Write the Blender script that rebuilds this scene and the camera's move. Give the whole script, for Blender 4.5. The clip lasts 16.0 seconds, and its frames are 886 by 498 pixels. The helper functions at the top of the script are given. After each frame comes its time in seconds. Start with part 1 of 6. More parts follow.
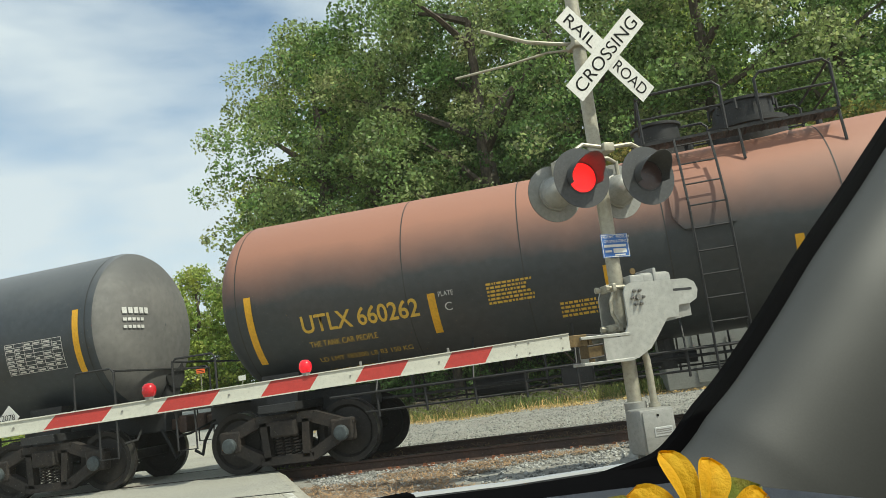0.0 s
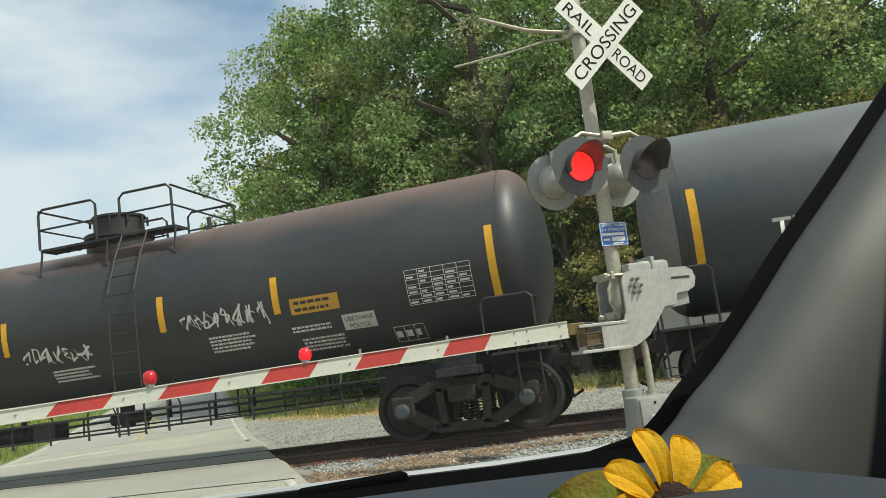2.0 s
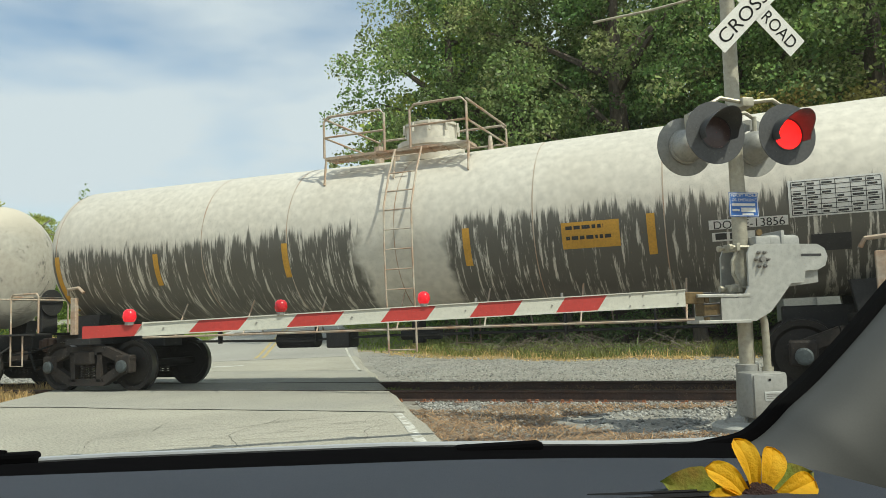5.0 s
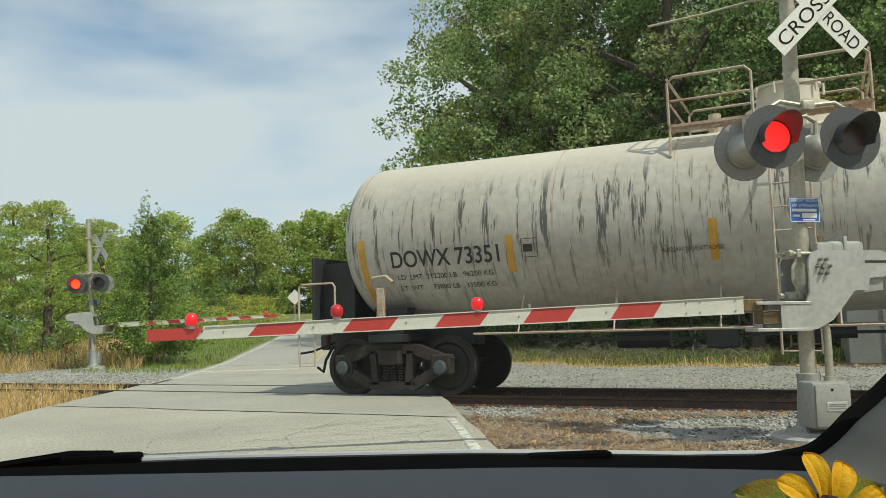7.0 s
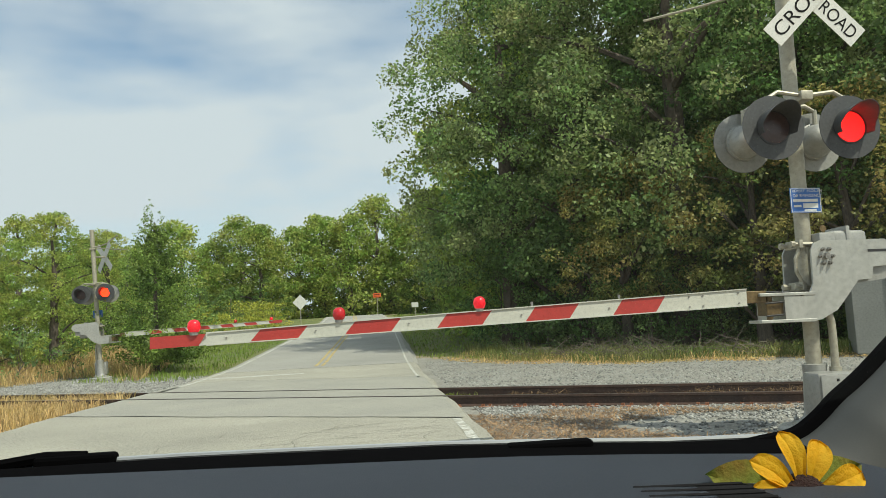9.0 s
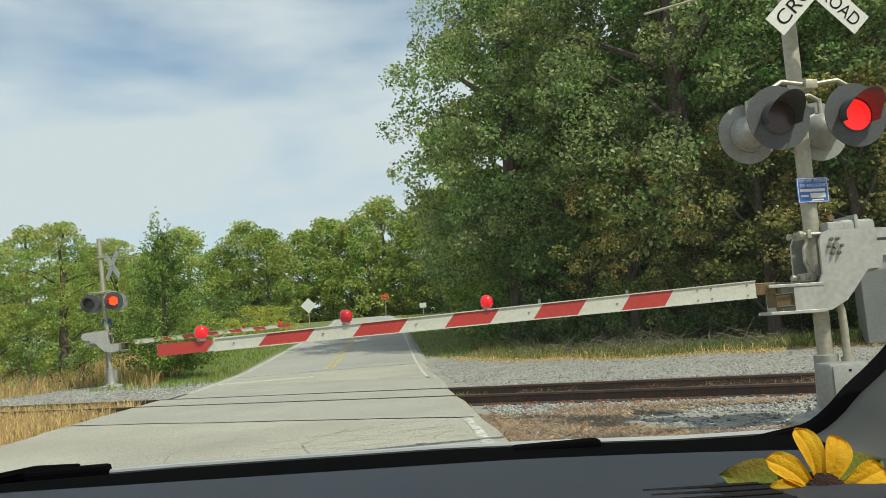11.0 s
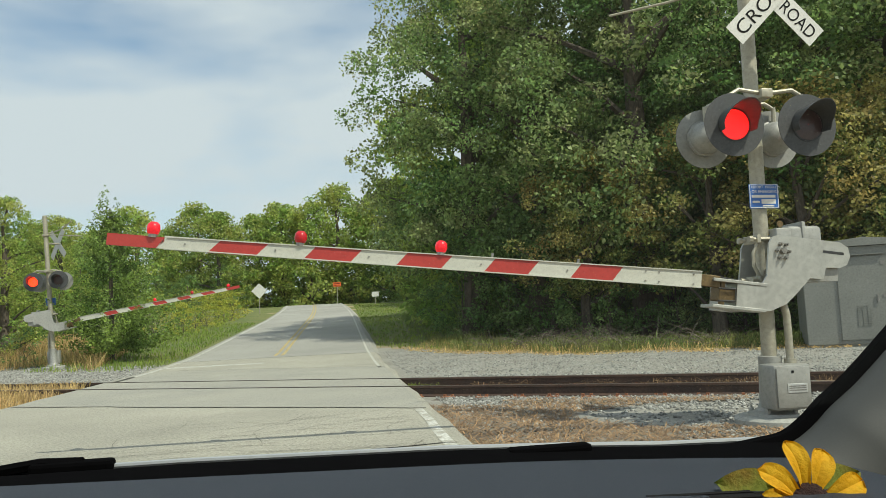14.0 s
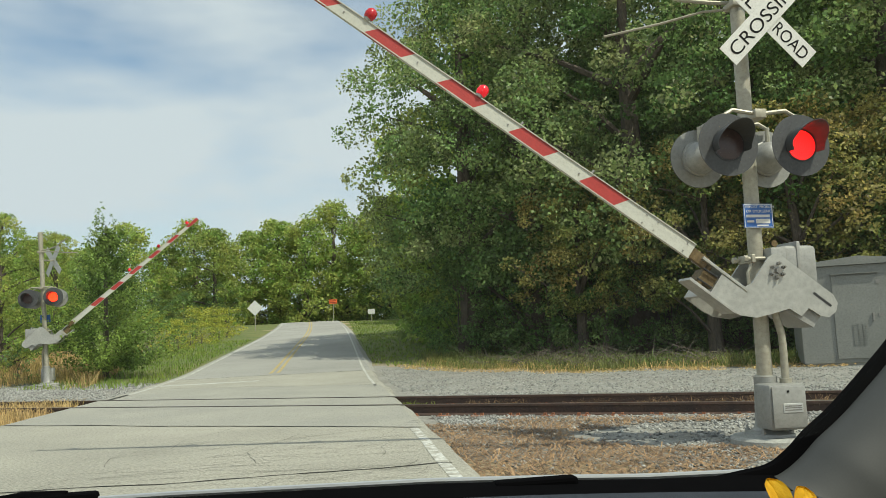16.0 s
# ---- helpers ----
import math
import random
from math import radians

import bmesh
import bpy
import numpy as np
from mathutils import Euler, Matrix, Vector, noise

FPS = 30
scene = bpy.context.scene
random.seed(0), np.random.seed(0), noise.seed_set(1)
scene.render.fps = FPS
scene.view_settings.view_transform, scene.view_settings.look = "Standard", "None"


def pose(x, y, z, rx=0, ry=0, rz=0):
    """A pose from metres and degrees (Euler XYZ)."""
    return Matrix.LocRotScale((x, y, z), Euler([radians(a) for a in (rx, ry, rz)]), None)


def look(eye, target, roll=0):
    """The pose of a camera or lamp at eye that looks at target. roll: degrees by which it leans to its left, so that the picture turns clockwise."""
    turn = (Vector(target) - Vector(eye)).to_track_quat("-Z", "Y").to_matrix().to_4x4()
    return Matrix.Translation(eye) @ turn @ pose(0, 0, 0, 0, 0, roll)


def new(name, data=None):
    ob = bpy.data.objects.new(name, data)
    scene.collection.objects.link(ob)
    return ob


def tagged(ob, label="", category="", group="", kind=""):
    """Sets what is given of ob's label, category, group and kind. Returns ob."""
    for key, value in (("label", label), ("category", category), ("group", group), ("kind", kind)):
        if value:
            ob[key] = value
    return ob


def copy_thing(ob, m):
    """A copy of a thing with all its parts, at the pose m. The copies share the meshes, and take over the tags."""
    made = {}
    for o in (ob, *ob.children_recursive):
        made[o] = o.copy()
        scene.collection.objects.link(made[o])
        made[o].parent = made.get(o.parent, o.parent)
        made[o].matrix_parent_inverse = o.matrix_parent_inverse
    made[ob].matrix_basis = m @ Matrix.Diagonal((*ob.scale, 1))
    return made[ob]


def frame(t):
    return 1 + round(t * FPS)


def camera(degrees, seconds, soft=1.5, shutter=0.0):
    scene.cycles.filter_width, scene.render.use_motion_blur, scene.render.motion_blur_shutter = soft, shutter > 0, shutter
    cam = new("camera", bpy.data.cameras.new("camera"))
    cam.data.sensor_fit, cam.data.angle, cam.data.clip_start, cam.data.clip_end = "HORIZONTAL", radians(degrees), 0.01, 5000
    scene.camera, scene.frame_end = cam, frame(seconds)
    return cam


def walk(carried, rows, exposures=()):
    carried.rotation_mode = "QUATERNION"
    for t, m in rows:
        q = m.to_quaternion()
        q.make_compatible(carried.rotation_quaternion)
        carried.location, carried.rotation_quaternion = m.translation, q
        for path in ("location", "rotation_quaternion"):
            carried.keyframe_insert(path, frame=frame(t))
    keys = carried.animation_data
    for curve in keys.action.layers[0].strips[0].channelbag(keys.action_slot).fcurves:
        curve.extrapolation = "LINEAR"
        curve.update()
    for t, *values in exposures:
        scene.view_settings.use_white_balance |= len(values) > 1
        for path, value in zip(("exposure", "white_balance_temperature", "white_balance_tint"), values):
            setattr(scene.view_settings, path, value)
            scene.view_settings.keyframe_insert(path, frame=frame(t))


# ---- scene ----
cam = camera(59.1, 16.0, soft=0.8)
PATH = [
    (0, (0.305, -11.785, 1.016), (-0.1434, -9.8635, 1.3403), -7.8),
    (0.5, (0.311, -11.784, 1.013), (-0.1434, -9.8620, 1.3283), -7.7),
    (1, (0.315, -11.792, 1.010), (-0.1374, -9.8666, 1.3089), -7.8),
    (1.5, (0.315, -11.791, 1.016), (-0.1356, -9.8652, 1.3099), -8),
    (2, (0.318, -11.810, 1.012), (-0.1346, -9.8845, 1.3067), -7.8),
    (2.5, (0.313, -11.797, 1.013), (-0.1444, -9.8719, 1.3036), -7.3),
    (3, (0.314, -11.791, 1.012), (-0.1511, -9.8678, 1.3015), -6.9),
    (3.5, (0.308, -11.784, 1.010), (-0.1662, -9.8624, 1.2954), -6.8),
    (4, (0.311, -11.850, 1.035), (-0.3067, -9.9619, 1.2672), -5),
    (4.5, (0.333, -11.920, 1.050), (-0.3718, -10.0581, 1.2440), -3.1),
    (7, (0.327, -12.012, 1.066), (-0.5416, -10.2218, 1.2663), -1.6),
    (7.5, (0.337, -11.987, 1.061), (-0.5562, -10.2086, 1.2631), -1.6),
    (8, (0.345, -11.983, 1.050), (-0.5540, -10.2079, 1.2500), -1.9),
    (8.5, (0.356, -11.960, 1.051), (-0.5418, -10.1844, 1.2531), -2.7),
    (9, (0.351, -11.988, 1.053), (-0.5274, -10.2026, 1.2575), -3.1),
    (11.5, (0.344, -11.956, 1.052), (-0.5539, -10.1800, 1.2486), -4.7),
    (12, (0.320, -11.963, 1.051), (-0.5760, -10.1830, 1.2218), -4.1),
    (12.5, (0.323, -11.971, 1.059), (-0.5473, -10.1763, 1.2118), -3.3),
    (13, (0.316, -11.995, 1.064), (-0.5071, -10.1785, 1.2225), -3),
    (13.5, (0.322, -11.977, 1.065), (-0.4730, -10.1493, 1.2288), -2.7),
    (14, (0.313, -12.010, 1.072), (-0.4761, -10.1805, 1.2449), -2.8),
    (14.5, (0.319, -11.997, 1.083), (-0.4664, -10.1668, 1.2641), -2.7),
    (15, (0.315, -12.002, 1.072), (-0.4613, -10.1690, 1.2699), -2.9),
    (15.5, (0.323, -12.015, 1.078), (-0.4519, -10.1833, 1.2920), -2.9),
    (16, (0.325, -12.009, 1.087), (-0.4525, -10.1784, 1.3032), -2.7),
]
walk(cam, [(t, look(eye, target, roll)) for t, eye, target, roll in PATH], exposures=[(0, 0.31, 6850, -2), (3.7, 0.31, 6850, -2), (4.8, 0.23, 6850, -2), (7.2, 0.10, 6900, -2), (8.0, 0.15, 6900, -2), (16, 0.13, 6900, -2)])

# ---------------------------------------------------------------- light
SUN_AZ, SUN_EL = radians(-17), radians(53)      # direction to the sun, counted from +x
sun_dir = Vector((math.cos(SUN_EL) * math.cos(SUN_AZ), math.cos(SUN_EL) * math.sin(SUN_AZ), math.sin(SUN_EL)))
world = bpy.data.worlds.new("world")
scene.world = world
world.use_nodes = True
wn, wl = world.node_tree.nodes, world.node_tree.links
wn.clear()
sky = wn.new("ShaderNodeTexSky")
sky.sky_type, sky.sun_disc, sky.sun_elevation, sky.sun_rotation = "NISHITA", False, SUN_EL, radians(90) - SUN_AZ
sky.air_density, sky.dust_density, sky.ozone_density = 1.1, 1.0, 2.5
wtc = wn.new("ShaderNodeTexCoord")
wmap = wn.new("ShaderNodeMapping")
wmap.inputs["Scale"].default_value = (1.5, 1.5, 5.0)
wmap.inputs["Location"].default_value = (0.4, 0.2, 0.1)
wnoise = wn.new("ShaderNodeTexNoise")
wnoise.inputs["Scale"].default_value, wnoise.inputs["Detail"].default_value, wnoise.inputs["Roughness"].default_value = 1.9, 6, 0.5
wramp = wn.new("ShaderNodeValToRGB")
wramp.color_ramp.elements[0].position, wramp.color_ramp.elements[1].position = 0.24, 0.54
wmul = wn.new("ShaderNodeMix")
wmul.data_type = "RGBA"
wmul.inputs["B"].default_value = (4.4, 4.85, 5.6, 1)
wbg = wn.new("ShaderNodeBackground")
wbg.inputs["Strength"].default_value = 0.13
wout = wn.new("ShaderNodeOutputWorld")
wl.new(wtc.outputs["Generated"], wmap.inputs["Vector"])
wl.new(wmap.outputs["Vector"], wnoise.inputs["Vector"])
wl.new(wnoise.outputs["Fac"], wramp.inputs["Fac"])
wl.new(wramp.outputs["Color"], wmul.inputs["Factor"])
wl.new(sky.outputs["Color"], wmul.inputs["A"])
wl.new(wmul.outputs["Result"], wbg.inputs["Color"])
wl.new(wbg.outputs["Background"], wout.inputs["Surface"])
sun = new("sun", bpy.data.lights.new("sun", "SUN"))
sun.data.energy, sun.data.angle, sun.data.color = 3.6, radians(0.53), (1.0, 0.95, 0.87)
sun.matrix_world = look(sun_dir * 80, (0, 0, 0))


# ---------------------------------------------------------------- materials
def material(name, base, rough=0.6, metal=0.0, var=0.25, scale=3.0, fine=40.0, bump=0.15, alt=None, island=0.0, rnd=0.0,
             stretch=(1, 1, 1), emit=None, lo=0.35, hi=0.7):
    """A surface with variation at two scales and a fine relief."""
    m = bpy.data.materials.new(name)
    m.use_nodes = True
    n, l = m.node_tree.nodes, m.node_tree.links
    b = n["Principled BSDF"]
    b.inputs["Roughness"].default_value, b.inputs["Metallic"].default_value = rough, metal
    tc = n.new("ShaderNodeTexCoord")
    mp = n.new("ShaderNodeMapping")
    mp.inputs["Scale"].default_value = stretch
    l.new(tc.outputs["Object"], mp.inputs["Vector"])
    big, small = n.new("ShaderNodeTexNoise"), n.new("ShaderNodeTexNoise")
    for t, s in ((big, scale), (small, fine)):
        t.inputs["Scale"].default_value, t.inputs["Detail"].default_value = s, 5
        l.new(mp.outputs["Vector"], t.inputs["Vector"])
    ramp = n.new("ShaderNodeValToRGB")
    ramp.color_ramp.elements[0].position, ramp.color_ramp.elements[1].position = lo, hi
    alt = alt or tuple(c * (1 - var) for c in base)
    ramp.color_ramp.elements[0].color, ramp.color_ramp.elements[1].color = (*base, 1), (*alt, 1)
    l.new(big.outputs["Fac"], ramp.inputs["Fac"])
    hsv = n.new("ShaderNodeHueSaturation")
    mr = n.new("ShaderNodeMapRange")
    mr.inputs["To Min"].default_value, mr.inputs["To Max"].default_value = 1 - var, 1 + var
    mr.inputs["From Min"].default_value, mr.inputs["From Max"].default_value = 0.27, 0.73
    l.new(small.outputs["Fac"], mr.inputs["Value"])
    val = mr.outputs["Result"]
    for amount, kind in ((island, "g"), (rnd, "o")):
        if amount:
            src = n.new("ShaderNodeNewGeometry") if kind == "g" else n.new("ShaderNodeObjectInfo")
            r2, mu = n.new("ShaderNodeMapRange"), n.new("ShaderNodeMath")
            r2.inputs["To Min"].default_value, r2.inputs["To Max"].default_value = 1 - amount, 1 + amount
            l.new(src.outputs["Random Per Island" if kind == "g" else "Random"], r2.inputs["Value"])
            mu.operation = "MULTIPLY"
            l.new(val, mu.inputs[0])
            l.new(r2.outputs["Result"], mu.inputs[1])
            val = mu.outputs["Value"]
    l.new(val, hsv.inputs["Value"])
    l.new(ramp.outputs["Color"], hsv.inputs["Color"])
    l.new(hsv.outputs["Color"], b.inputs["Base Color"])
    if bump:
        bp = n.new("ShaderNodeBump")
        bp.inputs["Strength"].default_value, bp.inputs["Distance"].default_value = bump, 0.02
        l.new(small.outputs["Fac"], bp.inputs["Height"])
        l.new(bp.outputs["Normal"], b.inputs["Normal"])
    if emit:
        b.inputs["Emission Color"].default_value, b.inputs["Emission Strength"].default_value = (*emit[0], 1), emit[1]
    return m


def leaf_material(name, a, b_, trans=0.52, island=0.42, rnd=0.15):
    """Foliage: two greens by clump and leaf, part of the light shining through."""
    m = bpy.data.materials.new(name)
    m.use_nodes = True
    n, l = m.node_tree.nodes, m.node_tree.links
    n.remove(n["Principled BSDF"])
    geo, oi = n.new("ShaderNodeNewGeometry"), n.new("ShaderNodeObjectInfo")
    tc, noi = n.new("ShaderNodeTexCoord"), n.new("ShaderNodeTexNoise")
    noi.inputs["Scale"].default_value, noi.inputs["Detail"].default_value = 0.45, 3
    l.new(tc.outputs["Object"], noi.inputs["Vector"])
    ramp = n.new("ShaderNodeValToRGB")
    ramp.color_ramp.elements[0].position, ramp.color_ramp.elements[1].position = 0.38, 0.66
    ramp.color_ramp.elements[0].color, ramp.color_ramp.elements[1].color = (*a, 1), (*b_, 1)
    l.new(noi.outputs["Fac"], ramp.inputs["Fac"])
    m1, m2, mu = n.new("ShaderNodeMapRange"), n.new("ShaderNodeMapRange"), n.new("ShaderNodeMath")
    m1.inputs["To Min"].default_value, m1.inputs["To Max"].default_value = 1 - island, 1 + island
    m2.inputs["To Min"].default_value, m2.inputs["To Max"].default_value = 1 - rnd, 1 + rnd
    l.new(geo.outputs["Random Per Island"], m1.inputs["Value"])
    l.new(oi.outputs["Random"], m2.inputs["Value"])
    mu.operation = "MULTIPLY"
    l.new(m1.outputs["Result"], mu.inputs[0])
    l.new(m2.outputs["Result"], mu.inputs[1])
    hsv = n.new("ShaderNodeHueSaturation")
    l.new(mu.outputs["Value"], hsv.inputs["Value"])
    l.new(ramp.outputs["Color"], hsv.inputs["Color"])
    pr, tr, mix = n.new("ShaderNodeBsdfPrincipled"), n.new("ShaderNodeBsdfTranslucent"), n.new("ShaderNodeMixShader")
    pr.inputs["Roughness"].default_value = 0.5
    mix.inputs["Fac"].default_value = trans
    l.new(hsv.outputs["Color"], pr.inputs["Base Color"])
    l.new(hsv.outputs["Color"], tr.inputs["Color"])
    l.new(pr.outputs["BSDF"], mix.inputs[1])
    l.new(tr.outputs["BSDF"], mix.inputs[2])
    l.new(mix.outputs["Shader"], n["Material Output"].inputs["Surface"])
    return m


M = {}
M["asphalt"] = material("asphalt", (0.37, 0.355, 0.295), 0.9, var=0.34, scale=0.45, fine=34, bump=0.9, alt=(0.28, 0.27, 0.225))
M["asphalt_new"] = material("asphalt_new", (0.285, 0.28, 0.245), 0.9, var=0.26, scale=0.6, fine=38, bump=0.8, alt=(0.34, 0.33, 0.28))
M["asphalt_far"] = material("asphalt_far", (0.33, 0.325, 0.295), 0.9, var=0.2, scale=0.3, fine=50, bump=0.4)
M["tar"] = material("tar", (0.045, 0.043, 0.04), 0.8, var=0.3, scale=8)
M["crack"] = material("crack", (0.12, 0.11, 0.09), 0.9, var=0.3, scale=8)
M["road_white"] = material("road_white", (0.52, 0.52, 0.48), 0.8, var=0.35, scale=9, fine=30, alt=(0.34, 0.33, 0.28), lo=0.45, hi=0.55)
M["road_yellow"] = material("road_yellow", (0.46, 0.36, 0.15), 0.8, var=0.3, scale=4)
M["soil"] = material("soil", (0.36, 0.275, 0.165), 0.95, var=0.3, scale=0.5, fine=25, bump=0.7, alt=(0.22, 0.19, 0.12))
M["gravel"] = material("gravel", (0.27, 0.265, 0.235), 0.95, var=0.35, scale=1.2, fine=22, bump=1.0, alt=(0.20, 0.19, 0.165))
M["grass_ground"] = material("grass_ground", (0.10, 0.135, 0.035), 0.95, var=0.35, scale=0.4, fine=30, bump=0.8, alt=(0.16, 0.16, 0.05))
M["stone"] = material("stone", (0.28, 0.28, 0.26), 0.9, var=0.2, scale=5, island=0.6, bump=0.3)
M["stone_lot"] = material("stone_lot", (0.23, 0.24, 0.225), 0.9, var=0.2, scale=0.8, island=0.55, bump=0.3, alt=(0.29, 0.28, 0.25))
M["straw"] = material("straw", (0.34, 0.215, 0.11), 0.9, var=0.25, scale=2, island=0.4, bump=0)
M["mulch"] = material("mulch", (0.19, 0.12, 0.07), 0.95, var=0.3, scale=2, island=0.5, bump=0)
M["grass"] = leaf_material("grass", (0.13, 0.20, 0.045), (0.30, 0.27, 0.09), 0.35)
M["drygrass"] = leaf_material("drygrass", (0.62, 0.43, 0.20), (0.52, 0.40, 0.16), 0.45)
M["lawn"] = leaf_material("lawn", (0.17, 0.27, 0.04), (0.27, 0.33, 0.06), 0.45)
M["rail"] = material("rail", (0.085, 0.05, 0.036), 0.75, 0.2, var=0.3, scale=3, fine=40, alt=(0.055, 0.036, 0.03))
M["railhead"] = material("railhead", (0.20, 0.17, 0.15), 0.35, 0.8, var=0.2, scale=3)
M["tie"] = material("tie", (0.09, 0.07, 0.055), 0.9, var=0.4, scale=3, fine=30, bump=0.6)
M["rust"] = material("rust", (0.30, 0.12, 0.06), 0.9, var=0.3, scale=9)
M["galv"] = material("galv", (0.40, 0.375, 0.30), 0.5, 0.35, var=0.15, scale=3, fine=25, bump=0.06)
M["hut"] = material("hut", (0.24, 0.245, 0.225), 0.5, 0.3, var=0.15, scale=1.2, fine=25, bump=0.05)
M["alu"] = material("alu", (0.44, 0.44, 0.41), 0.42, 0.45, var=0.13, scale=4, fine=18, bump=0.05)
M["alupaint"] = material("alupaint", (0.31, 0.31, 0.29), 0.45, 0.2, var=0.12, scale=4, fine=25, bump=0.05)
M["bolt"] = material("bolt", (0.30, 0.29, 0.27), 0.5, 0.6, var=0.2)
M["black"] = material("black", (0.028, 0.028, 0.03), 0.5, var=0.25, scale=5, bump=0.05)
M["hoodblack"] = material("hoodblack", (0.06, 0.062, 0.065), 0.55, var=0.2, scale=4, bump=0.03)
M["brass"] = material("brass", (0.16, 0.11, 0.05), 0.55, 0.5, var=0.3, scale=9)
M["sign_white"] = material("sign_white", (0.62, 0.62, 0.59), 0.5, var=0.08, scale=3, bump=0.02)
M["sign_back"] = material("sign_back", (0.55, 0.56, 0.55), 0.4, 0.5, var=0.1, scale=3, bump=0.02)
M["letter"] = material("letter", (0.02, 0.02, 0.02), 0.6, var=0.2, bump=0)
M["arm_white"] = material("arm_white", (0.50, 0.50, 0.44), 0.45, var=0.08, scale=3, bump=0.02)
M["arm_red"] = material("arm_red", (0.40, 0.038, 0.032), 0.4, var=0.1, scale=3, bump=0.02)
M["blue"] = material("blue", (0.03, 0.12, 0.40), 0.45, var=0.1, scale=6, bump=0.02)
M["orange_sign"] = material("orange_sign", (0.75, 0.13, 0.03), 0.5, var=0.1, bump=0.02)
M["concrete"] = material("concrete", (0.36, 0.36, 0.33), 0.9, var=0.2, scale=5, bump=0.4)
M["lens_dark"] = material("lens_dark", (0.055, 0.03, 0.03), 0.3, var=0.2, bump=0.02)
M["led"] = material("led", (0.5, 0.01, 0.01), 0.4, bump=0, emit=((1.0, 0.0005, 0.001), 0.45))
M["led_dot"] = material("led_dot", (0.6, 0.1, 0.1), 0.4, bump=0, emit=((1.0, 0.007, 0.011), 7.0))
M["led_warm"] = material("led_warm", (0.6, 0.1, 0.02), 0.4, bump=0, emit=((1.0, 0.03, 0.004), 3.0))
M["lamp_red"] = material("lamp_red", (0.5, 0.012, 0.02), 0.25, bump=0, emit=((1.0, 0.01, 0.03), 0.03))
M["lamp_red_on"] = material("lamp_red_on", (0.5, 0.012, 0.02), 0.25, bump=0, emit=((1.0, 0.006, 0.03), 0.45))
M["bark"] = material("bark", (0.13, 0.105, 0.085), 0.95, var=0.35, scale=6, fine=30, bump=0.8, stretch=(1, 1, 0.3))
M["twig"] = material("twig", (0.20, 0.17, 0.135), 0.95, var=0.3, scale=3, island=0.3, bump=0)
M["leaf_oak"] = leaf_material("leaf_oak", (0.185, 0.295, 0.095), (0.335, 0.355, 0.16), island=0.6)
M["leaf_dark"] = leaf_material("leaf_dark", (0.135, 0.25, 0.075), (0.23, 0.315, 0.11), island=0.6)
M["leaf_light"] = leaf_material("leaf_light", (0.25, 0.38, 0.085), (0.44, 0.46, 0.12), island=0.5)
M["leaf_autumn"] = leaf_material("leaf_autumn", (0.24, 0.29, 0.085), (0.46, 0.35, 0.13), island=0.55)
M["leaf_cedar"] = leaf_material("leaf_cedar", (0.12, 0.205, 0.04), (0.25, 0.34, 0.07), 0.4, island=0.6)
M["leaf_weed"] = leaf_material("leaf_weed", (0.24, 0.33, 0.05), (0.52, 0.46, 0.07), 0.45)
M["dash"] = material("dash", (0.072, 0.085, 0.112), 0.65, var=0.08, scale=6, fine=700, bump=0.12)
M["dash_dark"] = material("dash_dark", (0.02, 0.02, 0.022), 0.7, var=0.1, fine=500, bump=0.1)
M["frit"] = material("frit", (0.003, 0.003, 0.0035), 0.95, var=0.1, bump=0)
M["trim"] = material("trim", (0.050, 0.052, 0.051), 0.5, var=0.06, scale=5, fine=500, bump=0.015)
M["carpaint"] = material("carpaint", (0.42, 0.44, 0.46), 0.3, 0.4, var=0.03, bump=0)
M["petal"] = material("petal", (0.92, 0.60, 0.03), 0.75, var=0.05, scale=60, fine=300, bump=0.2, alt=(0.90, 0.52, 0.02))
M["disc"] = material("disc", (0.035, 0.013, 0.012), 0.95, var=0.4, scale=200, fine=400, bump=0.6)
M["cloth_leaf"] = material("cloth_leaf", (0.24, 0.29, 0.05), 0.85, var=0.2, scale=25, fine=300, bump=0.2, alt=(0.36, 0.15, 0.035), lo=0.5, hi=0.8)
M["tyre"] = material("tyre", (0.02, 0.02, 0.02), 0.85, var=0.2, scale=8)


for key in ("frit", "dash_dark", "letter", "tar"):
    M[key].node_tree.nodes["Principled BSDF"].inputs["Specular IOR Level"].default_value = 0.02


